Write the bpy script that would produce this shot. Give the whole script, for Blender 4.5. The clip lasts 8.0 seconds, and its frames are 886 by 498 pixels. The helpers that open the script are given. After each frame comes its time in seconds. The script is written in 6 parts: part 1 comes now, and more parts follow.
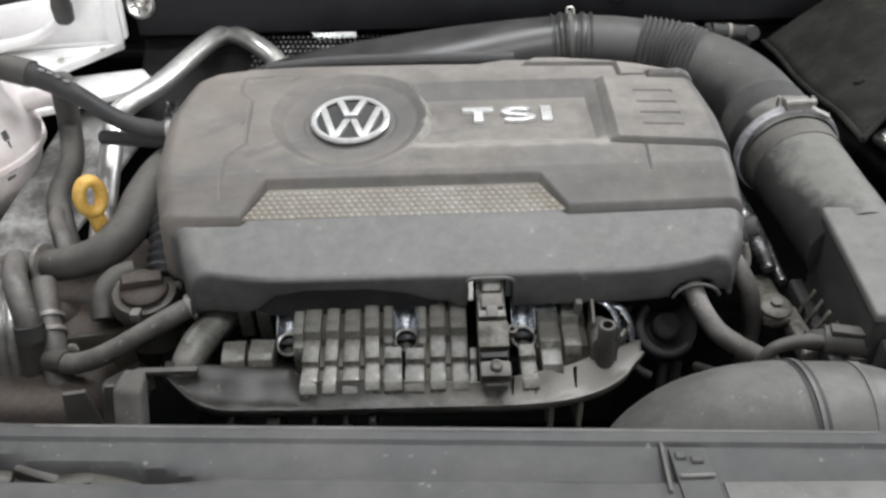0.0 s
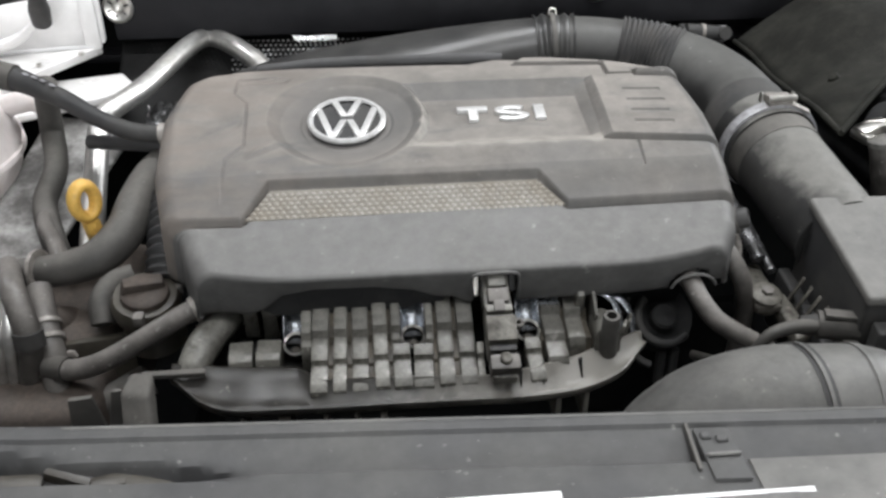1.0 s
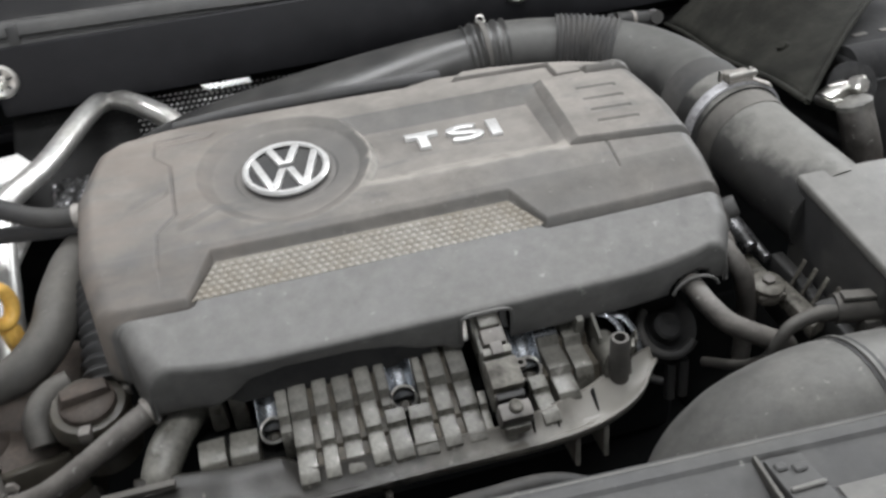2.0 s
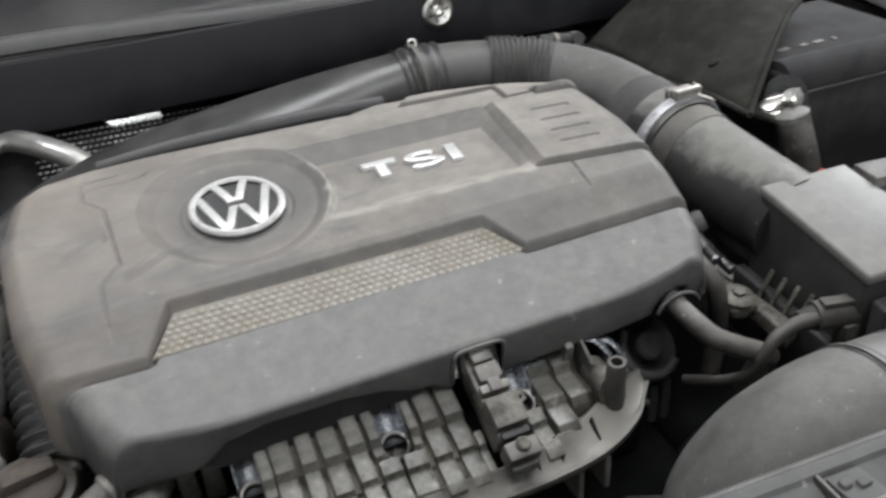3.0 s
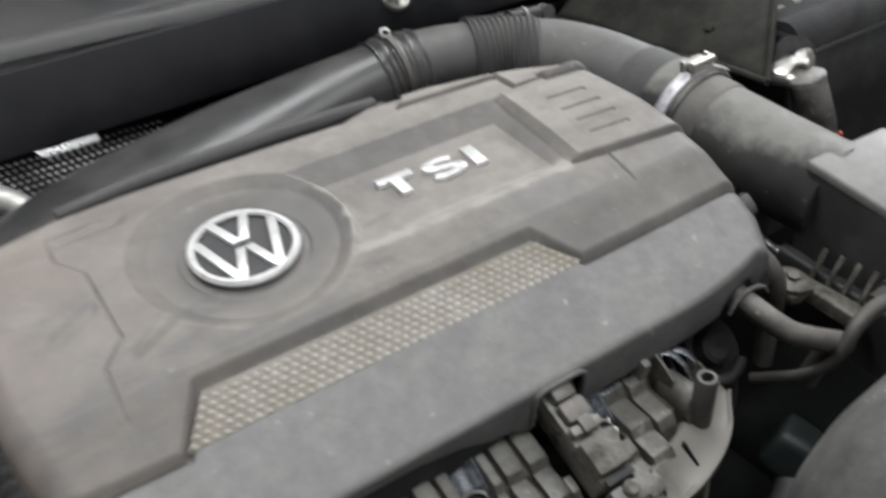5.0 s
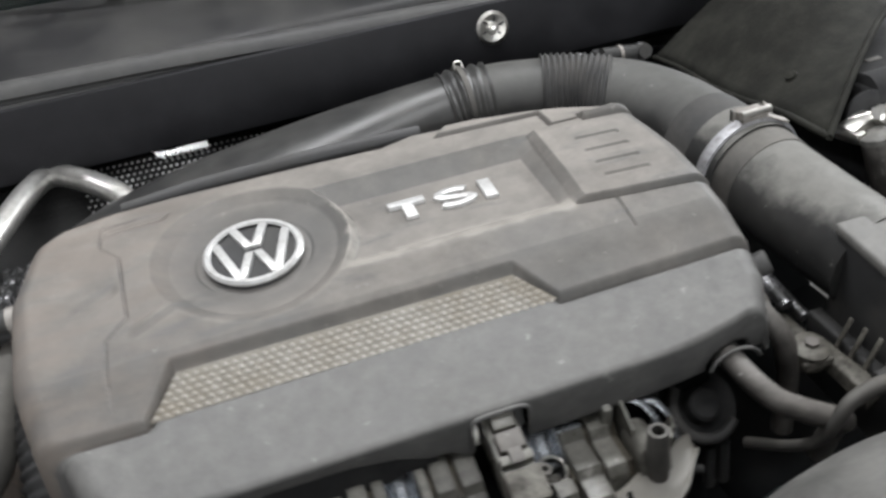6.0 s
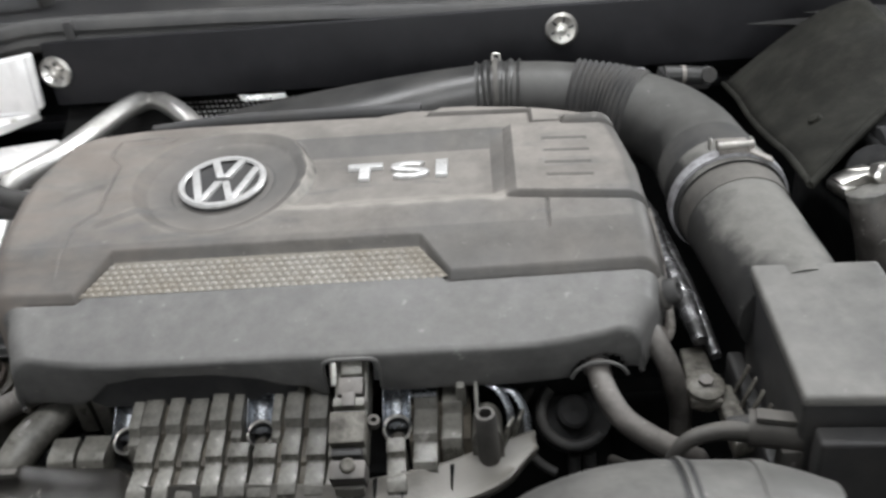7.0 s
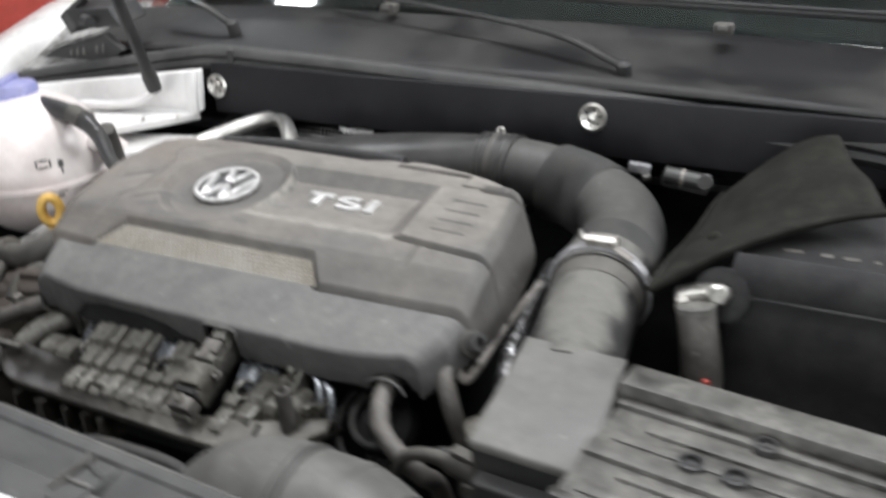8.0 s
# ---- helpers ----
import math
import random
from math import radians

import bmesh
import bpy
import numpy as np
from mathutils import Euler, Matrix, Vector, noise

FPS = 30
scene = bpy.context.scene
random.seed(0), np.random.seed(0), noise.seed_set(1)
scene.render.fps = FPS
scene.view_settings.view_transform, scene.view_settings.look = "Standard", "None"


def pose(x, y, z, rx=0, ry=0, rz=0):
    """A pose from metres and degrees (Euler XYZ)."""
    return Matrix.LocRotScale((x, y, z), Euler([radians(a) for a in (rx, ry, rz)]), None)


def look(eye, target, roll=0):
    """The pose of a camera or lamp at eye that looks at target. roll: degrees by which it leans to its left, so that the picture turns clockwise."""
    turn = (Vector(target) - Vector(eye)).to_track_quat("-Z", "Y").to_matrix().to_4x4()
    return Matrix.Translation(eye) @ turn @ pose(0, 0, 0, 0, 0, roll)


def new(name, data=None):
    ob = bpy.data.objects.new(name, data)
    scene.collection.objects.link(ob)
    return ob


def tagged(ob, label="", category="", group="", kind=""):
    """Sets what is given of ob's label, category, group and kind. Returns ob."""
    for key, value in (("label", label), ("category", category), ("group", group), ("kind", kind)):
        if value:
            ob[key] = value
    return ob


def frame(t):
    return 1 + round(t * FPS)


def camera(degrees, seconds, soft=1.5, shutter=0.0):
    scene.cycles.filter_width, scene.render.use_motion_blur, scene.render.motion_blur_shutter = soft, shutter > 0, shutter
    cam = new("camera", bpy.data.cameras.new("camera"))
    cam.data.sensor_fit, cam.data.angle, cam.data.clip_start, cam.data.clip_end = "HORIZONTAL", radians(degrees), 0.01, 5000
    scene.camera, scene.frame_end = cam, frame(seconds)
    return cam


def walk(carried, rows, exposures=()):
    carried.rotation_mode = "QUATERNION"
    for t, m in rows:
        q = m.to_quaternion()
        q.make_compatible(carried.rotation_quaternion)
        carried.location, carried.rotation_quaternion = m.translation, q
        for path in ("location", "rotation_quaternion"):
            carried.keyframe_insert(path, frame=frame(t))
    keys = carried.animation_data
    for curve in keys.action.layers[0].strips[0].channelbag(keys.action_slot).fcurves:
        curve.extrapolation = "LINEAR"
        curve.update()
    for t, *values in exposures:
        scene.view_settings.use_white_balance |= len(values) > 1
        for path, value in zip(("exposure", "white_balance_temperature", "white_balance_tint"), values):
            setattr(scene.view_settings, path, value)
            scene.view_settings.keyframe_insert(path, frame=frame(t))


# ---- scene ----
cam = camera(55.1, 8.0, soft=2.7, shutter=0.5)
PATH = [
    (0, (-0.002, 0.009, 1.322), (0.005, 1.652, 0.181), -1.5),
    (0.5, (-0.012, 0.003, 1.312), (-0.007, 1.673, 0.213), -1.9),
    (1, (-0.047, -0.001, 1.322), (0.078, 1.643, 0.191), -0.4),
    (1.2, (-0.056, 0.012, 1.303), (0.059, 1.677, 0.2), -1.8),
    (2.3, (-0.104, 0.098, 1.292), (0.276, 1.721, 0.186), -7.6),
    (2.5, (-0.131, 0.112, 1.286), (0.291, 1.728, 0.186), -7.7),
    (3, (-0.146, 0.134, 1.282), (0.476, 1.71, 0.218), -3.9),
    (3.5, (-0.175, 0.184, 1.275), (0.634, 1.654, 0.186), -3.6),
    (4, (-0.175, 0.225, 1.265), (0.677, 1.625, 0.12), -5.5),
    (4.5, (-0.179, 0.269, 1.253), (0.667, 1.606, 0.03), -3.7),
    (5, (-0.196, 0.259, 1.274), (0.62, 1.689, 0.139), -5.7),
    (5.2, (-0.208, 0.255, 1.294), (0.557, 1.718, 0.166), -6.4),
    (6.3, (0.001, 0.152, 1.264), (0.253, 1.848, 0.235), -6.3),
    (6.5, (0.039, 0.15, 1.255), (0.216, 1.85, 0.216), -3.8),
    (7, (0.137, 0.092, 1.261), (0.018, 1.824, 0.268), -5.2),
    (7.5, (0.297, 0.024, 1.314), (-0.183, 1.767, 0.457), -5.8),
    (7.6, (0.333, 0.016, 1.316), (-0.237, 1.749, 0.495), -4.8),
    (8, (0.511, 0.047, 1.3), (-0.297, 1.665, 0.444), -2.1),
]
walk(cam, [(t, look(eye, target, roll)) for t, eye, target, roll in PATH])

# ---- light ----
world = bpy.data.worlds.new("garage_air")
scene.world = world
world.use_nodes = True
world.node_tree.nodes["Background"].inputs[0].default_value = (0.80, 0.86, 0.95, 1)
world.node_tree.nodes["Background"].inputs[1].default_value = 0.25
scene.view_settings.exposure = 0.0


def area_lamp(name, eye, target, sx, sy, watts, color=(1, 0.97, 0.93)):
    data = bpy.data.lights.new(name, "AREA")
    data.shape, data.size, data.size_y, data.energy, data.color = "RECTANGLE", sx, sy, watts, color
    ob = new(name, data)
    ob.matrix_world = look(eye, target)
    return tagged(ob, "white fluorescent ceiling light of the garage", "ceiling light", "ceiling lights")


area_lamp("ceiling_light", (0.15, 1.35, 2.85), (0.15, 0.8, 0.9), 1.7, 0.45, 37, (0.975, 0.985, 1))
area_lamp("ceiling_light", (0.20, 0.10, 2.75), (0.20, 0.6, 0.9), 1.7, 0.45, 20, (0.975, 0.985, 1))
area_lamp("ceiling_light", (3.2, 2.2, 2.62), (0.3, 0.6, 0.95), 1.7, 0.6, 92, (0.96, 0.98, 1))
area_lamp("ceiling_light", (-1.98, 2.0, 2.95), (-0.6, 1.2, 1.0), 0.28, 0.2, 16, (0.95, 0.975, 1))
tagged(area_lamp("doorway_light", (0.0, -3.2, 1.9), (0.0, 0.8, 0.95), 2.6, 1.3, 78, (0.955, 0.98, 1)), "cool daylight from the open garage doorway", "daylight")


# ---- materials ----
def material(name, base, second=None, mix=(0.4, 0.65), scale=14.0, rough=0.6, rough2=None, metal=0.0, grain=0.0, grain_scale=900.0, speck=None, speck_at=0.72,
             speck_scale=160.0, coat=0.0, spec=0.5, stretch=(1, 1, 1), settled=None, blotch=0.15, gated=False):
    """A surface with broad stains of the second colour, fine grain relief and small specks."""
    m = bpy.data.materials.new(name)
    m.use_nodes = True
    n, l = m.node_tree.nodes, m.node_tree.links
    b = n["Principled BSDF"]
    b.inputs["Roughness"].default_value, b.inputs["Metallic"].default_value = rough, metal
    b.inputs["Base Color"].default_value = (*base, 1)
    b.inputs["Specular IOR Level"].default_value = spec
    b.inputs["Coat Weight"].default_value = coat
    tc = n.new("ShaderNodeTexCoord")
    mp = n.new("ShaderNodeMapping")
    mp.inputs["Scale"].default_value = stretch
    l.new(tc.outputs["Object"], mp.inputs["Vector"])
    col = None
    if second:
        big = n.new("ShaderNodeTexNoise")
        big.inputs["Scale"].default_value, big.inputs["Detail"].default_value, big.inputs["Roughness"].default_value = scale, 6, 0.62
        l.new(mp.outputs[0], big.inputs["Vector"])
        ramp = n.new("ShaderNodeMapRange")
        ramp.inputs["From Min"].default_value, ramp.inputs["From Max"].default_value = mix
        l.new(big.outputs["Fac"], ramp.inputs["Value"])
        mx = n.new("ShaderNodeMix")
        mx.data_type = "RGBA"
        mx.inputs["A"].default_value, mx.inputs["B"].default_value = (*base, 1), (*second, 1)
        amount = ramp.outputs[0]
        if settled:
            # dust lies on level faces; the intake elbow's lit top is painted so too
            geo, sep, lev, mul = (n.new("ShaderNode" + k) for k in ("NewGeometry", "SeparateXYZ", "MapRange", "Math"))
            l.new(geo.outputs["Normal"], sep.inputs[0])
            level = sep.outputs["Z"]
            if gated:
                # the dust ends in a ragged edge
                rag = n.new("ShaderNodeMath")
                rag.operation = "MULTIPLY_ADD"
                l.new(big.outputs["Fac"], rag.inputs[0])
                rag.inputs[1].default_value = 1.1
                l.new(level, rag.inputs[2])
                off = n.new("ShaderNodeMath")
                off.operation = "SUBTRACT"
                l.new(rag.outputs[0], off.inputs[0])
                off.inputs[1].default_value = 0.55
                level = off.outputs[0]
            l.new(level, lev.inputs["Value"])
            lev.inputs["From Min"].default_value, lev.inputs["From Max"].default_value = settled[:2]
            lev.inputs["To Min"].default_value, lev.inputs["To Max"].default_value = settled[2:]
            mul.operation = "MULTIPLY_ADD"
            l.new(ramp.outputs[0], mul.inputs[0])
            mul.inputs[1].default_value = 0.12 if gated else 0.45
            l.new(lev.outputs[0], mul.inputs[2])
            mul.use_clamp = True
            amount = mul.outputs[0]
        l.new(amount, mx.inputs["Factor"])
        col = mx.outputs["Result"]
        if rough2 is not None:
            rr = n.new("ShaderNodeMapRange")
            rr.inputs["To Min"].default_value, rr.inputs["To Max"].default_value = rough, rough2
            l.new(ramp.outputs[0], rr.inputs["Value"])
            l.new(rr.outputs[0], b.inputs["Roughness"])
    if speck:
        sp = n.new("ShaderNodeTexNoise")
        sp.inputs["Scale"].default_value, sp.inputs["Detail"].default_value = speck_scale, 3
        l.new(tc.outputs["Object"], sp.inputs["Vector"])
        sr = n.new("ShaderNodeMapRange")
        sr.inputs["From Min"].default_value, sr.inputs["From Max"].default_value = speck_at - 0.03, speck_at + 0.05
        l.new(sp.outputs["Fac"], sr.inputs["Value"])
        m2 = n.new("ShaderNodeMix")
        m2.data_type = "RGBA"
        m2.inputs["A"].default_value, m2.inputs["B"].default_value = (*base, 1), (*speck, 1)
        if col:
            l.new(col, m2.inputs["A"])
        l.new(sr.outputs[0], m2.inputs["Factor"])
        col = m2.outputs["Result"]
    if col and blotch:
        # uneven smears at a finer scale
        fine = n.new("ShaderNodeTexNoise")
        fine.inputs["Scale"].default_value, fine.inputs["Detail"].default_value, fine.inputs["Roughness"].default_value = scale * 4.7, 5, 0.7
        l.new(mp.outputs[0], fine.inputs["Vector"])
        fr = n.new("ShaderNodeMapRange")
        fr.inputs["From Min"].default_value, fr.inputs["From Max"].default_value = 0.3, 0.7
        fr.inputs["To Min"].default_value, fr.inputs["To Max"].default_value = 1 - blotch, 1 + blotch
        l.new(fine.outputs["Fac"], fr.inputs["Value"])
        sc = n.new("ShaderNodeVectorMath")
        sc.operation = "SCALE"
        l.new(col, sc.inputs[0])
        l.new(fr.outputs[0], sc.inputs["Scale"])
        col = sc.outputs[0]
    if col:
        l.new(col, b.inputs["Base Color"])
    if grain:
        g = n.new("ShaderNodeTexNoise")
        g.inputs["Scale"].default_value, g.inputs["Detail"].default_value = grain_scale, 4
        l.new(tc.outputs["Object"], g.inputs["Vector"])
        bp = n.new("ShaderNodeBump")
        bp.inputs["Strength"].default_value, bp.inputs["Distance"].default_value = grain, 0.0006
        l.new(g.outputs["Fac"], bp.inputs["Height"])
        l.new(bp.outputs[0], b.inputs["Normal"])
    return m


COVER = material("dusty_grey_plastic", (0.080, 0.077, 0.073), (0.228, 0.211, 0.192), (0.36, 0.64), 9, 0.48, 0.85, settled=(0.945, 0.995, 0.0, 0.50), grain=0.25, grain_scale=1300, speck=(0.20, 0.19, 0.18), speck_at=0.72, speck_scale=110, blotch=0.20)
COVER_SIDE = material("grey_plastic", (0.074, 0.0735, 0.072), (0.176, 0.173, 0.166), (0.38, 0.70), 18, 0.45, 0.75, settled=(0.2, 0.92, 0.0, 0.34), grain=0.25, speck=(0.22, 0.22, 0.21), speck_at=0.715, speck_scale=85, blotch=0.18)
MESH_GOLD = material("gold_grey_mesh", (0.235, 0.214, 0.184), (0.305, 0.290, 0.264), (0.4, 0.62), 30, 0.5, grain=0.2)
MESH_BASE = material("gold_brown_mesh_base", (0.165, 0.147, 0.115), (0.205, 0.192, 0.165), (0.4, 0.62), 30, 0.6)
CHROME = material("dirty_satin_chrome", (0.58, 0.58, 0.575), (0.40, 0.39, 0.38), (0.45, 0.72), 110, 0.3, 0.55, metal=0.38)
BLACK = material("black_plastic", (0.03, 0.03, 0.031), (0.055, 0.053, 0.05), (0.45, 0.72), 20, 0.5, 0.75, grain=0.12)
DUSTY_BLACK = material("dusty_black_plastic", (0.042, 0.040, 0.037), (0.15, 0.141, 0.128), (0.38, 0.68), 22, 0.55, 0.85, settled=(0.5, 0.95, 0.0, 0.38), grain=0.2, speck=(0.2, 0.19, 0.18), speck_at=0.72)
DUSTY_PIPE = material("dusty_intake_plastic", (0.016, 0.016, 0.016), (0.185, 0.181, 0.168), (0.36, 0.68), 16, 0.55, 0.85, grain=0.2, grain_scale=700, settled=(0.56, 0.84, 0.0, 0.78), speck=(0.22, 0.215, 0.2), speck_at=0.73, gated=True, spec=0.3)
# dust, plus the elbow's lit top and shaded flanks put into the colour
DUSTY_TOPLIT_ELBOW = material("dusty_toplit_duct_plastic", (0.043, 0.043, 0.042), (0.150, 0.147, 0.138), (0.36, 0.68), 20, 0.55, 0.85, grain=0.25, grain_scale=700, settled=(0.15, 0.98, 0.0, 0.50), speck=(0.22, 0.215, 0.2), speck_at=0.71, blotch=0.2)
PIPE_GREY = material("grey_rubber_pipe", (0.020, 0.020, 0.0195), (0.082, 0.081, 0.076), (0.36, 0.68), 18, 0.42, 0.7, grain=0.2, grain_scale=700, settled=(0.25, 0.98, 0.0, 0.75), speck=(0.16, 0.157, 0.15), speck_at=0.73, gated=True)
RUBBER = material("black_rubber", (0.03, 0.03, 0.03), (0.065, 0.062, 0.058), (0.4, 0.7), 25, 0.6, 0.8, grain=0.25, grain_scale=500)
GLOSS_PIPE = material("satin_black_plastic", (0.034, 0.034, 0.034), (0.060, 0.059, 0.056), (0.42, 0.7), 14, 0.30, 0.42, grain=0.08)
HOSE_GREY = material("dusty_grey_hose", (0.042, 0.039, 0.036), (0.190, 0.177, 0.164), (0.38, 0.66), 42, 0.34, 0.75, settled=(0.1, 0.95, 0.0, 0.5), grain=0.25, grain_scale=600, speck=(0.27, 0.26, 0.25), speck_at=0.69)
MANIFOLD = material("dirty_manifold_plastic", (0.082, 0.079, 0.068), (0.250, 0.243, 0.220), (0.36, 0.66), 38, 0.24, 0.55, settled=(0.30, 1.0, 0.0, 0.42), grain=0.4, grain_scale=600, speck=(0.30, 0.29, 0.27), speck_at=0.70, speck_scale=120, blotch=0.3)
SLIT_BROWN = material("slit_brown", (0.045, 0.039, 0.030), (0.120, 0.105, 0.082), (0.38, 0.66), 50, 0.5, 0.8, grain=0.5, grain_scale=500, blotch=0.3)
LIP = material("oily_lip_plastic", (0.013, 0.012, 0.010), (0.034, 0.031, 0.026), (0.42, 0.68), 26, 0.32, 0.6, grain=0.4, speck=(0.20, 0.19, 0.165), speck_at=0.68, speck_scale=70, blotch=0.35, spec=0.5)
MANIFOLD_DARK = material("dark_oily_plastic", (0.034, 0.030, 0.024), (0.066, 0.059, 0.046), (0.4, 0.66), 30, 0.4, 0.65, grain=0.12)
STEEL = material("bright_steel", (0.62, 0.61, 0.58), (0.45, 0.43, 0.4), (0.45, 0.7), 60, 0.3, 0.5, metal=1.0)
PIPE_METAL = material("dull_aluminium", (0.56, 0.555, 0.54), (0.34, 0.33, 0.31), (0.42, 0.7), 25, 0.32, 0.55, metal=0.8)
CRINKLE = material("crinkled_dull_foil", (0.28, 0.28, 0.29), (0.05, 0.05, 0.05), (0.40, 0.52), 90, 0.25, 0.5, metal=0.8, grain=1.0, grain_scale=250)
BAND = material("dull_clamp_band", (0.34, 0.32, 0.30), (0.16, 0.145, 0.13), (0.4, 0.65), 70, 0.5, 0.7, metal=0.4)
# aluminium sheet painted dark, its dimples pale: reflections put into the colour
SHIELD = material("unlit_shield_sheet", (0.012, 0.012, 0.012), (0.02, 0.02, 0.02), (0.40, 0.62), 40, 0.6, 0.7, spec=0.25)
DIMPLE_GLINT = material("glint_dimples", (0.85, 0.85, 0.85), (0.26, 0.26, 0.26), (0.44, 0.60), 30, 0.22, 0.4, metal=0.4)
CLIP_STEEL = material("blued_steel", (0.50, 0.53, 0.57), (0.22, 0.23, 0.25), (0.44, 0.66), 60, 0.22, 0.42, metal=0.85)
FOIL = material("bright_aluminium_edge", (0.92, 0.92, 0.92), (0.8, 0.8, 0.8), (0.45, 0.7), 90, 0.26, 0.4, metal=0.9, blotch=0.1)
BAND_PALE = material("pale_zinc_band", (0.43, 0.43, 0.45), (0.25, 0.245, 0.25), (0.4, 0.65), 90, 0.42, 0.65, metal=0.5)
WHITE_PAINT = material("white_body_paint", (0.82, 0.81, 0.80), (0.70, 0.68, 0.66), (0.5, 0.75), 9, 0.25, 0.5, coat=0.3, blotch=0.06)
TANK = material("milky_tank_plastic", (0.80, 0.74, 0.725), (0.70, 0.61, 0.58), (0.45, 0.7), 10, 0.3, 0.5, blotch=0.08)
TANK_CAP = material("lilac_cap_plastic", (0.25, 0.27, 0.52), (0.33, 0.33, 0.52), (0.4, 0.7), 30, 0.45)
YELLOW = material("yellow_dipstick_plastic", (0.68, 0.42, 0.10), (0.52, 0.30, 0.07), (0.48, 0.72), 60, 0.4, 0.6, blotch=0.15)
BAR = material("dusty_carrier_plastic", (0.047, 0.047, 0.048), (0.094, 0.093, 0.090), (0.4, 0.66), 12, 0.55, 0.8, grain=0.12, speck=(0.2, 0.2, 0.19), speck_at=0.72)
BOX_GREY = material("dusty_airbox_plastic", (0.100, 0.099, 0.094), (0.172, 0.168, 0.158), (0.4, 0.66), 13, 0.43, 0.62, grain=0.15, speck=(0.26, 0.25, 0.24), speck_at=0.71)
LID_GREY = material("grey_ribbed_plastic", (0.042, 0.041, 0.038), (0.140, 0.136, 0.126), (0.36, 0.62), 24, 0.36, 0.6, grain=0.3, blotch=0.35)
FELT = material("dark_insulating_felt", (0.012, 0.012, 0.010), (0.024, 0.024, 0.020), (0.4, 0.66), 30, 0.85, grain=0.6, grain_scale=350, spec=0.2)
GRIMY_WHITE = material("grimy_white_paint", (0.36, 0.355, 0.345), (0.13, 0.125, 0.12), (0.40, 0.60), 26, 0.45, 0.7, blotch=0.25)
FOAM = material("black_foam", (0.016, 0.016, 0.017), (0.03, 0.03, 0.03), (0.4, 0.66), 30, 0.95, grain=0.6, grain_scale=300)
COWL = material("black_cowl_panel", (0.012, 0.012, 0.014), (0.022, 0.022, 0.025), (0.4, 0.7), 10, 0.5, 0.7, spec=0.3)
COWL_GREY = material("weathered_cowl_plastic", (0.013, 0.013, 0.014), (0.040, 0.039, 0.037), (0.42, 0.68), 8, 0.42, 0.7, grain=0.12, spec=0.3)
SEAL = material("dusty_seal_rubber", (0.03, 0.03, 0.031), (0.065, 0.064, 0.062), (0.4, 0.66), 14, 0.5, 0.75, grain=0.2)
LABEL_WHITE = material("label_paper", (0.8, 0.8, 0.8), (0.7, 0.7, 0.7), (0.5, 0.8), 20, 0.35, blotch=0.05)
LABEL_INK = material("label_ink", (0.08, 0.08, 0.08))
RED = material("red_plastic", (0.55, 0.06, 0.04), (0.4, 0.05, 0.03), (0.4, 0.7), 50, 0.5)
TAN = material("dirty_tan_metal", (0.15, 0.142, 0.122), (0.055, 0.05, 0.043), (0.38, 0.62), 80, 0.5, 0.75, grain=0.2, blotch=0.3)
CAP_BROWN = material("dusty_brown_plastic", (0.030, 0.023, 0.019), (0.105, 0.084, 0.070), (0.36, 0.66), 55, 0.6, 0.85, settled=(0.5, 1.0, 0.0, 0.3), grain=0.4, blotch=0.3)
TEAL = material("blue_green_plastic", (0.005, 0.009, 0.0085), (0.014, 0.021, 0.019), (0.4, 0.66), 40, 0.5, 0.7, grain=0.2, blotch=0.2)
# near-black colour that holds the shade of the bay's depths and hollows
BAY_SHADE = material("bay_shade_sheet", (0.006, 0.0065, 0.007), (0.014, 0.014, 0.0135), (0.45, 0.7), 12, 0.8, 0.95, spec=0.1)
CONCRETE = material("garage_concrete", (0.15, 0.147, 0.14), (0.1, 0.098, 0.093), (0.4, 0.66), 3, 0.7, 0.9, grain=0.12, grain_scale=200)
WALL_PAINT = material("garage_wall_paint", (0.58, 0.58, 0.58), (0.5, 0.5, 0.5), (0.4, 0.7), 2, 0.8, blotch=0.06)
RED_PAINT = material("red_car_paint", (0.6, 0.09, 0.07), (0.5, 0.07, 0.05), (0.4, 0.7), 3, 0.2, coat=0.5)


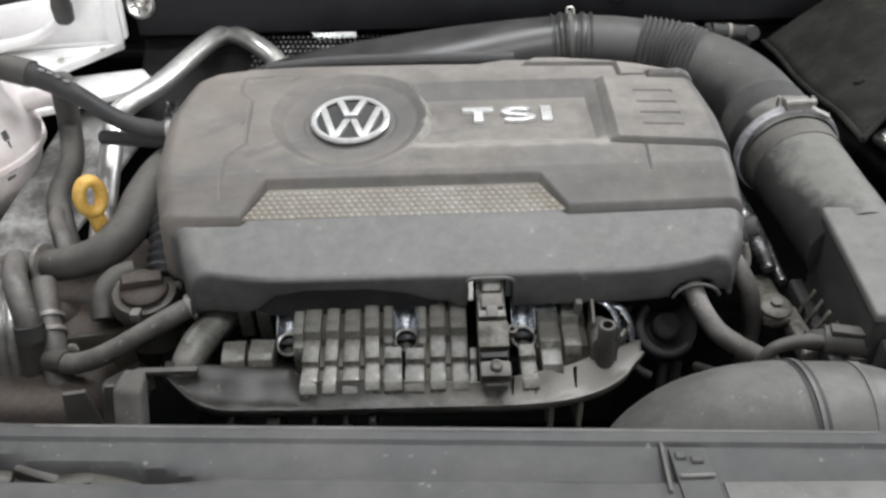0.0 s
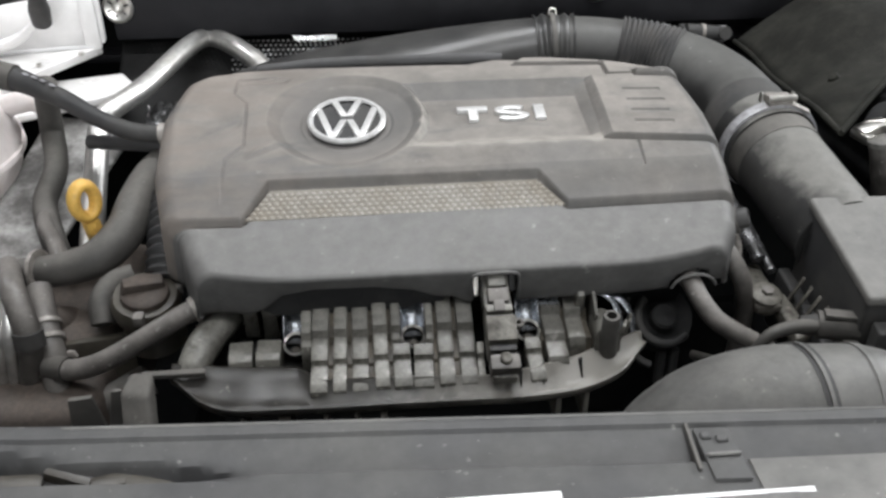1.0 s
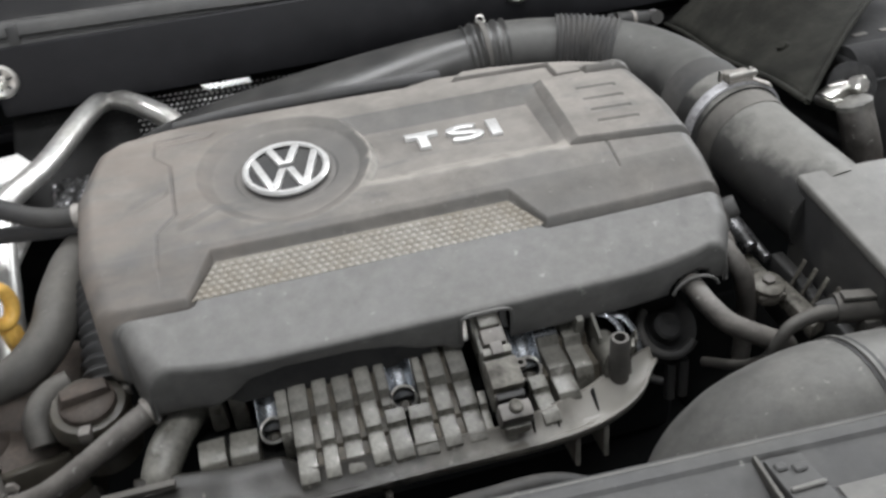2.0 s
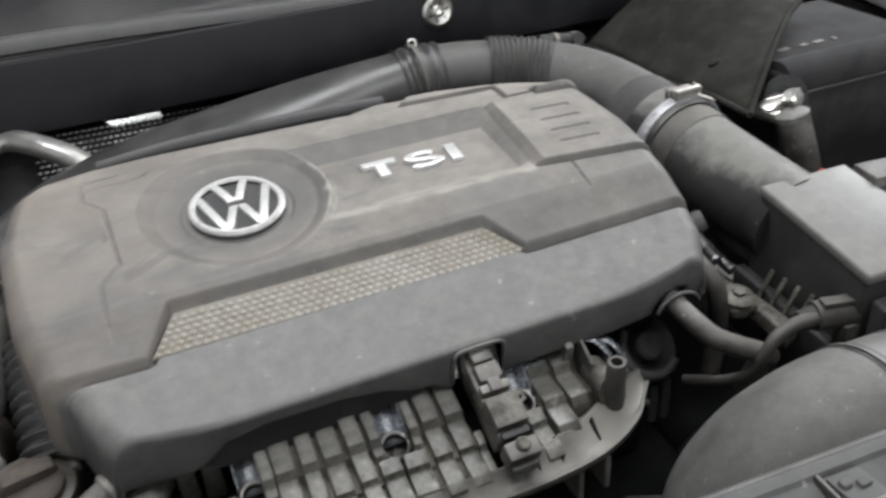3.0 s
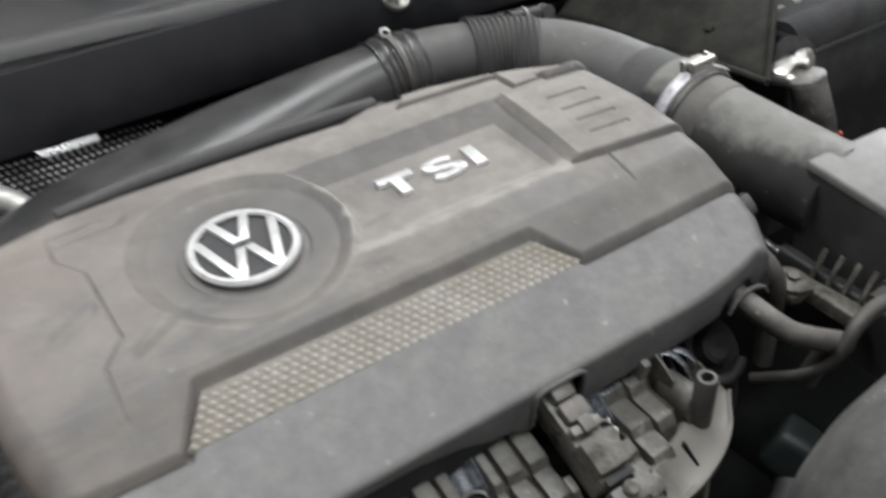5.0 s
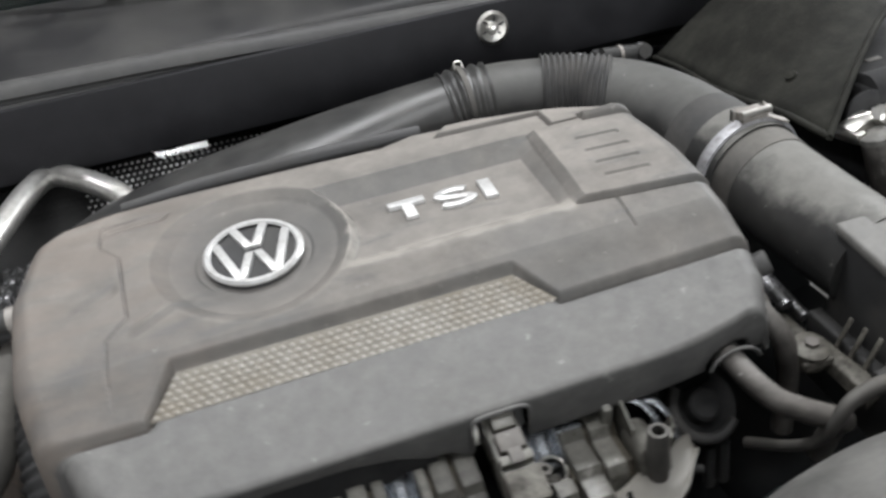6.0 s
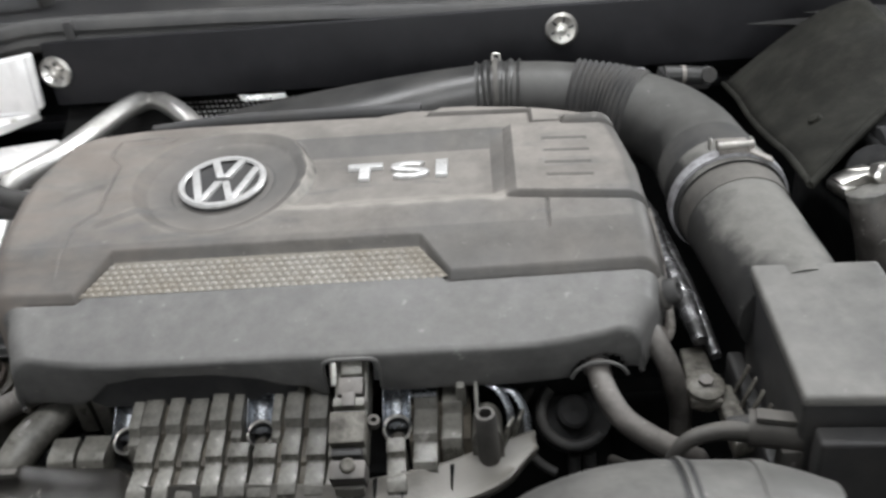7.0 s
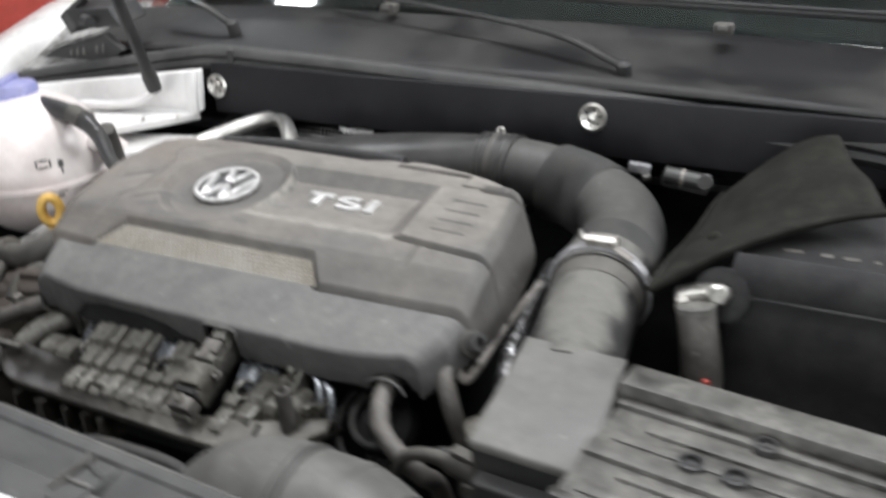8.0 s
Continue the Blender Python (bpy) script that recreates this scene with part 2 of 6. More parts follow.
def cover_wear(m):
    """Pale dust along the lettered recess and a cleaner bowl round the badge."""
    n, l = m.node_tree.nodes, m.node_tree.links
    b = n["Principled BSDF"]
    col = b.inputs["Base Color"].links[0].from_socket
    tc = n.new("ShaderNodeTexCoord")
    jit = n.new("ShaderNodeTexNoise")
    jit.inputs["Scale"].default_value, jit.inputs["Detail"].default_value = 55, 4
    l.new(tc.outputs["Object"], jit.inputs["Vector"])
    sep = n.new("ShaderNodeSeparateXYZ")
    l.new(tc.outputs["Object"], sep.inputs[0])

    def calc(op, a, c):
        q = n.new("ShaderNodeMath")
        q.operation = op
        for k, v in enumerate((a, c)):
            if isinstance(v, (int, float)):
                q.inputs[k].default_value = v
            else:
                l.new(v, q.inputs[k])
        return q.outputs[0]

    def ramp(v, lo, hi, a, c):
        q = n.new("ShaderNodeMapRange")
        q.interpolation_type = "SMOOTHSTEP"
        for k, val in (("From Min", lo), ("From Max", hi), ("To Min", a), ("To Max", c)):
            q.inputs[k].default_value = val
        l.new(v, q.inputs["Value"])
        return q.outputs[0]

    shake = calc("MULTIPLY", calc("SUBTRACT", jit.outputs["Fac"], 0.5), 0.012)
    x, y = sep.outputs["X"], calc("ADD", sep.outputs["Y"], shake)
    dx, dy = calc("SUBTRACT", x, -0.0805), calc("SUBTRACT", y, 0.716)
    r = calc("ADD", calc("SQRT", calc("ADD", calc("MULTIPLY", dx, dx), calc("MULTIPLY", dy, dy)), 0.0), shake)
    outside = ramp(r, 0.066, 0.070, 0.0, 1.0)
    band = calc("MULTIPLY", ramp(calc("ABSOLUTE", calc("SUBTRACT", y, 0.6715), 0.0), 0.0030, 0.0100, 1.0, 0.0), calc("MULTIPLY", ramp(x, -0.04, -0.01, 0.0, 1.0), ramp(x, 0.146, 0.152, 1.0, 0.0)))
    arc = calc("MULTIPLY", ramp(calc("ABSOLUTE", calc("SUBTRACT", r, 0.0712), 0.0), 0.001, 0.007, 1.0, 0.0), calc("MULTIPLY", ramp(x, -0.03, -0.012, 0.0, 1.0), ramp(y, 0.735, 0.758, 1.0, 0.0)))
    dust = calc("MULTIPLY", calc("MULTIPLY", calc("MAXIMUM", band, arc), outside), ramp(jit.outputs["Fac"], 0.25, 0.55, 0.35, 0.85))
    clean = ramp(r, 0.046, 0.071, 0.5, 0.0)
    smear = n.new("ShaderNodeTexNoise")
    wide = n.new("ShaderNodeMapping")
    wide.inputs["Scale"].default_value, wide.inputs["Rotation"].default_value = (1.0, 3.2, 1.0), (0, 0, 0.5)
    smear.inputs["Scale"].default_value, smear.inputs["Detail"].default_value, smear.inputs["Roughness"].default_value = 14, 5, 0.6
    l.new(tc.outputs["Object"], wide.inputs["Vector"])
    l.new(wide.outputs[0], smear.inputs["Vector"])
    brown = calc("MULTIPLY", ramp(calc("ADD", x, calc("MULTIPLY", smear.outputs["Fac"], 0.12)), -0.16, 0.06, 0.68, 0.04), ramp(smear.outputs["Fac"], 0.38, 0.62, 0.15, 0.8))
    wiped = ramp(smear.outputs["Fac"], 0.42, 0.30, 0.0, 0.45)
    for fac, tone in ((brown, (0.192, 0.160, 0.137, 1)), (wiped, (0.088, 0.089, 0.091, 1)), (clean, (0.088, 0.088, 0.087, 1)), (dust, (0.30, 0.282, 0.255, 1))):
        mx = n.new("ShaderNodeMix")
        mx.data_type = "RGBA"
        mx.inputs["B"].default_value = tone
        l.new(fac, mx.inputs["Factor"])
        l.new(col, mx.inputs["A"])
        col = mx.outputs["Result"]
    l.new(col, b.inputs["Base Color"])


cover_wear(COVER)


def lip_paling(m):
    """The lip grows paler towards its right end."""
    n, l = m.node_tree.nodes, m.node_tree.links
    b = n["Principled BSDF"]
    col = b.inputs["Base Color"].links[0].from_socket
    tc, sep, noise, add, ramp, mx = (n.new("ShaderNode" + k) for k in ("TexCoord", "SeparateXYZ", "TexNoise", "Math", "MapRange", "Mix"))
    noise.inputs["Scale"].default_value, noise.inputs["Detail"].default_value = 60, 5
    l.new(tc.outputs["Object"], sep.inputs[0])
    l.new(tc.outputs["Object"], noise.inputs["Vector"])
    add.operation = "MULTIPLY_ADD"
    l.new(noise.outputs["Fac"], add.inputs[0])
    add.inputs[1].default_value = 0.22
    l.new(sep.outputs["X"], add.inputs[2])
    ramp.inputs["From Min"].default_value, ramp.inputs["From Max"].default_value = 0.04, 0.19
    l.new(add.outputs[0], ramp.inputs["Value"])
    mx.data_type = "RGBA"
    mx.inputs["B"].default_value = (0.185, 0.176, 0.158, 1)
    l.new(ramp.outputs[0], mx.inputs["Factor"])
    l.new(col, mx.inputs["A"])
    l.new(mx.outputs["Result"], b.inputs["Base Color"])


lip_paling(LIP)


def uneven_pieces(m, low, high):
    """Alike moulded pieces differ a little in how much dust they hold."""
    n, l = m.node_tree.nodes, m.node_tree.links
    b = n["Principled BSDF"]
    col = b.inputs["Base Color"].links[0].from_socket
    info, ramp, sc = n.new("ShaderNodeObjectInfo"), n.new("ShaderNodeMapRange"), n.new("ShaderNodeVectorMath")
    ramp.inputs["To Min"].default_value, ramp.inputs["To Max"].default_value = low, high
    l.new(info.outputs["Random"], ramp.inputs["Value"])
    sc.operation = "SCALE"
    l.new(col, sc.inputs[0])
    l.new(ramp.outputs[0], sc.inputs["Scale"])
    l.new(sc.outputs[0], b.inputs["Base Color"])


uneven_pieces(MANIFOLD, 0.68, 1.15)


def glass_material():
    m = bpy.data.materials.new("windscreen_glass")
    m.use_nodes = True
    b = m.node_tree.nodes["Principled BSDF"]
    b.inputs["Base Color"].default_value = (0.55, 0.62, 0.6, 1)
    b.inputs["Roughness"].default_value, b.inputs["Transmission Weight"].default_value, b.inputs["IOR"].default_value = 0.03, 1.0, 1.45
    return m


GLASS = glass_material()


# ---- mesh helpers ----
def finish(me, mat, angle=38):
    me.materials.append(mat)
    me.polygons.foreach_set("use_smooth", [True] * len(me.polygons))
    me.set_sharp_from_angle(angle=radians(angle))
    me.update()


def thing(name, base, label, category, group="", kind=""):
    ob = new(name)
    ob.location = base
    ob["base"] = list(base)
    return tagged(ob, label, category, group, kind)


def adopt(ob, parent):
    if parent is not None:
        ob.parent = parent
        if parent.type == "EMPTY":
            ob.matrix_parent_inverse = Matrix.Translation(-Vector(parent["base"]))
    return ob


def part(name, bm, mat, parent=None, label="", angle=38):
    me = bpy.data.meshes.new(name)
    bmesh.ops.recalc_face_normals(bm, faces=bm.faces)
    bm.to_mesh(me)
    bm.free()
    finish(me, mat, angle)
    return tagged(adopt(new(name, me), parent), label)


def block(size, at=(0, 0, 0), bevel=0.002, seg=2, turn=(0, 0, 0), taper=1.0, bm=None, shear=(0, 0)):
    """A bevelled block, its top face scaled by taper and shifted by shear."""
    b = bmesh.new()
    bmesh.ops.create_cube(b, size=1)
    for v in b.verts:
        k = taper if v.co.z > 0 else 1.0
        s = shear if v.co.z > 0 else (0, 0)
        v.co = Vector((v.co.x * size[0] * k + s[0], v.co.y * size[1] * k + s[1], v.co.z * size[2]))
    if bevel:
        bmesh.ops.bevel(b, geom=b.edges[:], offset=min(bevel, min(size) * 0.45), segments=seg, profile=0.6, affect="EDGES", clamp_overlap=True)
    bmesh.ops.transform(b, matrix=pose(*at, *turn), verts=b.verts)
    if bm is None:
        return b
    tmp = bpy.data.meshes.new("tmp")
    b.to_mesh(tmp)
    b.free()
    bm.from_mesh(tmp)
    bpy.data.meshes.remove(tmp)
    return bm


def smooth_line(pts, per=10):
    """Catmull-Rom through the points."""
    p = [Vector(q) for q in pts]
    p = [p[0] * 2 - p[1]] + p + [p[-1] * 2 - p[-2]]
    out = []
    for i in range(1, len(p) - 2):
        for k in range(per):
            t = k / per
            a, b, c, d = p[i - 1:i + 3]
            out.append(0.5 * (2 * b + (c - a) * t + (2 * a - 5 * b + 4 * c - d) * t * t + (3 * b - a - 3 * c + d) * t ** 3))
    out.append(p[-2])
    return out


def tube(pts, radius, sides=20, per=10, caps=True, ribs=None, squash=1.0, bm=None):
    """A swept pipe; radius is a number or one value a point; ribs: (pitch, depth)."""
    line = smooth_line(pts, per)
    n = len(line)
    if isinstance(radius, (int, float)):
        rad = [radius] * n
    else:
        rad = [float(np.interp(i / (n - 1) * (len(radius) - 1), range(len(radius)), radius)) for i in range(n)]
    bm = bm or bmesh.new()
    up = Vector((0, 0, 1))
    rings, dist = [], 0.0
    d0 = (line[1] - line[0]).normalized()
    if abs(d0.z) > 0.9:
        up = Vector((0, 1, 0))
    for i, c in enumerate(line):
        d = (line[min(i + 1, n - 1)] - line[max(i - 1, 0)]).normalized()
        side = d.cross(up).normalized()
        up = side.cross(d).normalized()
        if i:
            dist += (c - line[i - 1]).length
        r = rad[i]
        if ribs:
            r += ribs[1] * (0.5 + 0.5 * math.cos(dist / ribs[0] * math.tau))
        rings.append([bm.verts.new(c + side * (r * math.cos(a)) + up * (r * squash * math.sin(a))) for a in (math.tau * k / sides for k in range(sides))])
    for a, b in zip(rings, rings[1:]):
        for k in range(sides):
            bm.faces.new((a[k], a[(k + 1) % sides], b[(k + 1) % sides], b[k]))
    if caps:
        bm.faces.new(rings[0][::-1])
        bm.faces.new(rings[-1])
    return bm


def lathe(profile, at, axis=(0, 0, 1), sides=32, bm=None):
    """Turns (radius, height) pairs round the axis."""
    bm = bm or bmesh.new()
    m = Matrix.Translation(at) @ Vector(axis).to_track_quat("Z", "Y").to_matrix().to_4x4()
    rings = []
    for r, h in profile:
        rings.append([bm.verts.new(m @ Vector((r * math.cos(a), r * math.sin(a), h))) for a in (math.tau * k / sides for k in range(sides))])
    for a, b in zip(rings, rings[1:]):
        for k in range(sides):
            bm.faces.new((a[k], a[(k + 1) % sides], b[(k + 1) % sides], b[k]))
    bm.faces.new(rings[0][::-1])
    bm.faces.new(rings[-1])
    return bm


def prism(outline, depth, m, bevel=0.0, bm=None):
    """A flat outline (x, y) pulled up by depth, set at the pose m."""
    b = bmesh.new()
    low = [b.verts.new((x, y, 0)) for x, y in outline]
    f = b.faces.new(low)
    got = bmesh.ops.extrude_face_region(b, geom=[f])
    top = [v for v in got["geom"] if isinstance(v, bmesh.types.BMVert)]
    for v in top:
        v.co.z += depth
    if bevel:
        es = [e for e in b.edges if all(v in top for v in e.verts)]
        bmesh.ops.bevel(b, geom=es, offset=bevel, segments=2, profile=0.6, affect="EDGES", clamp_overlap=True)
    bmesh.ops.transform(b, matrix=m, verts=b.verts)
    if bm is None:
        return b
    tmp = bpy.data.meshes.new("tmp")
    b.to_mesh(tmp)
    b.free()
    bm.from_mesh(tmp)
    bpy.data.meshes.remove(tmp)
    return bm


def grid_mesh(name, X, Y, Z, mat, parent=None, keep=None, thick=0.0, label="", angle=60):
    """A sheet from three arrays of one shape; keep: which cells stay."""
    r, c = X.shape
    verts = np.stack([X, Y, Z], -1).reshape(-1, 3)
    i = np.arange(r * c).reshape(r, c)
    quads = np.stack([i[:-1, :-1], i[:-1, 1:], i[1:, 1:], i[1:, :-1]], -1).reshape(-1, 4)
    if keep is not None:
        quads = quads[keep.reshape(-1)]
        used = np.unique(quads)
        remap = np.zeros(r * c, dtype=int)
        remap[used] = np.arange(len(used))
        verts, quads = verts[used], remap[quads]
    me = bpy.data.meshes.new(name)
    me.from_pydata(verts.tolist(), [], quads.tolist())
    finish(me, mat, angle)
    ob = tagged(adopt(new(name, me), parent), label)
    if thick:
        mod = ob.modifiers.new("wall", "SOLIDIFY")
        mod.thickness, mod.offset = thick, -1
    return ob


def solid(top, down, bevel=0.004, seg=3):
    """A bevelled body under four top corners (anticlockwise), pulled along down."""
    b = bmesh.new()
    t = [b.verts.new(q) for q in top]
    w = [b.verts.new(Vector(q) + Vector(down)) for q in top]
    b.faces.new(t)
    b.faces.new(w[::-1])
    for k in range(4):
        b.faces.new((t[k], w[k], w[(k + 1) % 4], t[(k + 1) % 4]))
    bmesh.ops.bevel(b, geom=b.edges[:], offset=bevel, segments=seg, profile=0.6, affect="EDGES", clamp_overlap=True)
    return b


def sstep(a, b, x):
    t = np.clip((x - a) / (b - a), 0, 1)
    return t * t * (3 - 2 * t)


# ---- structure: the garage and the engine bay ----
def slab(name, size, at, mat, label, category, bevel=0.0):
    return tagged(part(name, block(size, at, bevel), mat), label, category, kind="structure")


slab("floor", (8, 9, 0.1), (0, 0.8, -0.05), CONCRETE, "bare grey concrete garage floor", "floor")
slab("wall_west", (0.1, 9, 3.2), (-4.05, 0.8, 1.6), WALL_PAINT, "plain painted garage wall", "wall")
slab("wall_east", (0.1, 9, 3.2), (4.05, 0.8, 1.6), WALL_PAINT, "plain painted garage wall", "wall")
slab("wall_south", (8, 0.1, 3.2), (0, -3.75, 1.6), WALL_PAINT, "plain painted garage wall", "wall")
slab("wall_north", (8, 0.1, 3.2), (0, 5.35, 1.6), WALL_PAINT, "plain painted garage wall", "wall")
slab("ceiling", (8, 9, 0.1), (0, 0.8, 3.25), WALL_PAINT, "plain painted garage ceiling", "ceiling")

slab("bay_floor", (1.5, 0.9, 0.02), (0, 0.72, 0.42), BAY_SHADE, "dirty undertray below the engine, painted near-black as deep shade", "undertray")
slab("bay_wall_left", (0.03, 0.95, 0.5), (-0.72, 0.72, 0.68), BAY_SHADE, "inner wing panel of the engine bay, painted near-black as shade", "inner wing")
slab("bay_wall_right", (0.03, 0.95, 0.5), (0.80, 0.72, 0.68), BAY_SHADE, "inner wing panel of the engine bay, painted near-black as shade", "inner wing")
slab("firewall", (1.5, 0.03, 0.56), (0, 1.13, 0.68), BAY_SHADE, "insulated firewall behind the engine, painted near-black as shade", "firewall")


# ---- engine cover ----
def line_distance(X, Y, pts):
    """Signed distance to a polyline that runs from low x to high x; positive behind it."""
    best = np.full(X.shape, 9.0)
    sign = np.ones(X.shape)
    for (x0, y0), (x1, y1) in zip(pts, pts[1:]):
        dx, dy = x1 - x0, y1 - y0
        t = np.clip(((X - x0) * dx + (Y - y0) * dy) / (dx * dx + dy * dy), 0, 1)
        d = np.hypot(X - x0 - t * dx, Y - y0 - t * dy)
        s = np.sign(dx * (Y - y0) - dy * (X - x0))
        near = d < best - 1e-9
        best = np.where(near, d, best)
        sign = np.where(near, s, sign)
    return best * sign


def inside(X, Y, pts):
    """Signed distance to a convex outline given anticlockwise; positive within."""
    d = np.full(X.shape, 9.0)
    for (x0, y0), (x1, y1) in zip(pts, pts[1:] + pts[:1]):
        n = math.hypot(x1 - x0, y1 - y0)
        d = np.minimum(d, ((x1 - x0) * (Y - y0) - (y1 - y0) * (X - x0)) / n)
    return d


GROOVE = [(-0.30, 0.603), (-0.168, 0.600), (-0.146, 0.631), (0.083, 0.631), (0.105, 0.603), (0.30, 0.606)]
BADGE = (-0.0805, 0.716)
UP_Y = [0.54, 0.60, 0.615, 0.634, 0.662, 0.70, 0.74, 0.772, 0.80, 0.82]
UP_Z = [0.929, 0.9470, 0.9540, 0.9655, 0.9735, 0.9815, 0.9875, 0.9910, 0.9915, 0.9895]
LOW_Y = [0.53, 0.549, 0.602, 0.632, 0.70]
LOW_Z = [0.919, 0.9265, 0.9455, 0.9575, 0.986]
LEFT_Y = [0.53, 0.547, 0.575, 0.595, 0.607, 0.65, 0.726, 0.785, 0.81, 0.83]
LEFT_X = [-0.188, -0.200, -0.2135, -0.220, -0.236, -0.2455, -0.2495, -0.238, -0.215, -0.18]
RIGHT_Y = [0.53, 0.547, 0.58, 0.609, 0.655, 0.70, 0.755, 0.775, 0.79, 0.81]
RIGHT_X = [0.218, 0.228, 0.247, 0.2535, 0.2535, 0.252, 0.245, 0.238, 0.225, 0.19]


EDGE_X = [-0.25, -0.163, -0.150, -0.135, -0.110, -0.06, -0.03, -0.012, 0.004, 0.014, 0.25]
EDGE_Z = [0.886, 0.886, 0.892, 0.906, 0.9105, 0.910, 0.905, 0.898, 0.896, 0.889, 0.891]


def smooth_interp(x, xs, ys, w=0.006):
    return sum(np.interp(x + o * w, xs, ys) for o in (-1, -0.5, 0, 0.5, 1)) / 5


CREASE = [(-0.1864, 0.628), (-0.1850, 0.660), (-0.1704, 0.677), (-0.1729, 0.741), (-0.1863, 0.759), (-0.1857, 0.784), (-0.150, 0.790)]


def path_distance(X, Y, pts):
    """Plain distance to an open polyline."""
    best = np.full(X.shape, 9.0)
    for (x0, y0), (x1, y1) in zip(pts, pts[1:]):
        dx, dy = x1 - x0, y1 - y0
        t = np.clip(((X - x0) * dx + (Y - y0) * dy) / (dx * dx + dy * dy), 0, 1)
        best = np.minimum(best, np.hypot(X - x0 - t * dx, Y - y0 - t * dy))
    return best


def cover_height(X, Y):
    up = smooth_interp(Y, UP_Y, UP_Z)
    low = smooth_interp(Y, LOW_Y, LOW_Z, 0.004)
    # the badge bowl
    r = np.hypot(X - BADGE[0], Y - BADGE[1])
    floor = 0.9738 + 0.16 * (Y - BADGE[1])
    bowl = 0.0044 * sstep(0.0740, 0.0600, r) + 0.0046 * np.clip((0.0640 - r) / 0.0205, 0, 1)
    # the lettered recess with its sloping ends
    rfloor = 0.9716 + 0.10 * (Y - 0.675)
    side = np.clip((0.1565 - X) / 0.0180, 0, 1)
    front = np.clip((Y - 0.6660) / 0.0105, 0, 1)
    back = np.clip((0.7665 - Y) / 0.0185, 0, 1) * sstep(0.768, 0.764, Y)
    left = sstep(0.0690, 0.0765, r) * sstep(-0.05, -0.045, X)
    recess = np.maximum(up - rfloor, 0) * side * front * back * left
    dip = np.maximum(recess, bowl)
    dip = dip + (np.maximum(up - floor, dip) - dip) * sstep(0.0435, 0.0405, r)
    # the slotted plate stands proud, with a broad bevel towards the letters and a gap in front
    plate = inside(X, Y, [(0.148, 0.6690), (0.156, 0.6672), (0.270, 0.6560), (0.270, 0.7650), (0.150, 0.7640)])
    up = up + 0.0040 * sstep(0.0, 0.0016, plate) * np.clip((X - 0.148) / 0.009, 0, 1)
    gap = path_distance(X, Y, [(0.150, 0.6678), (0.156, 0.6665), (0.270, 0.6553)])
    up = up - 0.0026 * sstep(0.0017, 0.0005, gap)
    catch = inside(X, Y, [(0.2000, 0.7600), (0.2430, 0.7560), (0.2430, 0.7665), (0.2000, 0.7705)])
    up = up + 0.0056 * np.sqrt(np.clip(catch / 0.0048, 0, 1)) - 0.0022 * sstep(-0.0022, -0.0006, catch) * sstep(0.0002, -0.0004, catch)
    for k, sy in enumerate((0.7330, 0.7155, 0.6985, 0.6825)):
        h = 0.0027 if k == 0 else 0.0021
        s = inside(X, Y, [(0.1805, sy - h + 0.001), (0.2160, sy - h - 0.0012), (0.2160, sy + h - 0.0012), (0.1805, sy + h + 0.001)])
        up = up - 0.0012 * sstep(0.0, 0.0010, s)
    # the tick in front of the plate
    tick = path_distance(X, Y, [(0.1787, 0.6610), (0.1780, 0.6345)])
    up = up - 0.0020 * sstep(0.0014, 0.0004, tick)
    # the raised strip along the back, stepping forward beside the plate
    strip = np.maximum(inside(X, Y, [(0.084, 0.8000), (0.1745, 0.7940), (0.1745, 0.84), (0.116, 0.84)]), inside(X, Y, [(0.1735, 0.7670), (0.290, 0.7640), (0.290, 0.84), (0.1735, 0.84)]))
    up = up + 0.0028 * sstep(0.0, 0.0016, strip)
    lip = path_distance(X, Y, [(0.084, 0.7996), (0.1740, 0.7937), (0.1742, 0.7668), (0.2000, 0.7660)])
    up = up - 0.0022 * sstep(0.0015, 0.0005, lip)
    # creases on the left shoulder: a sunk field round the badge with a thin edge
    c3 = path_distance(X, Y, CREASE)
    up = up - 0.0006 * sstep(0.0017, 0.0002, c3)
    near = sstep(0.020, 0.0, c3) * (X > np.interp(Y, [0.628, 0.660, 0.677, 0.741, 0.759, 0.784], [-0.1864, -0.1850, -0.1704, -0.1729, -0.1863, -0.1857])) * (Y < 0.788)
    up = up - 0.0009 * near
    fold = np.abs((Y - 0.672) - 0.55 * (X + 0.150))
    up = up + 0.0012 * sstep(0.007, 0.0, fold) * sstep(-0.172, -0.160, X) * sstep(-0.120, -0.140, X)
    c1 = np.abs((Y - 0.712) - 0.55 * (X + 0.168))
    up = up - 0.0012 * sstep(0.010, 0.0, c1) * sstep(-0.212, -0.198, X) * sstep(-0.172, -0.180, X)
    c2 = inside(X, Y, [(-0.186, 0.771), (-0.138, 0.774), (-0.132, 0.788), (-0.186, 0.786)])
    up = up - 0.0016 * sstep(0.0, 0.008, c2)
    d = line_distance(X, Y, GROOVE)
    z = low + (up - dip - low) * sstep(-0.0003, 0.0034, d)
    along = sstep(-0.150, -0.145, X) * sstep(0.09, 0.085, X)
    z = z - 0.0042 * sstep(0.0034, 0.0012, np.abs(d + 0.0016)) * (1 - 0.8 * along)
    gold = sstep(0.0, 0.0015, inside(X, Y, [(-0.167, 0.6005), (0.104, 0.6030), (0.083, 0.6305), (-0.146, 0.6305)]))
    return z - 0.0012 * gold


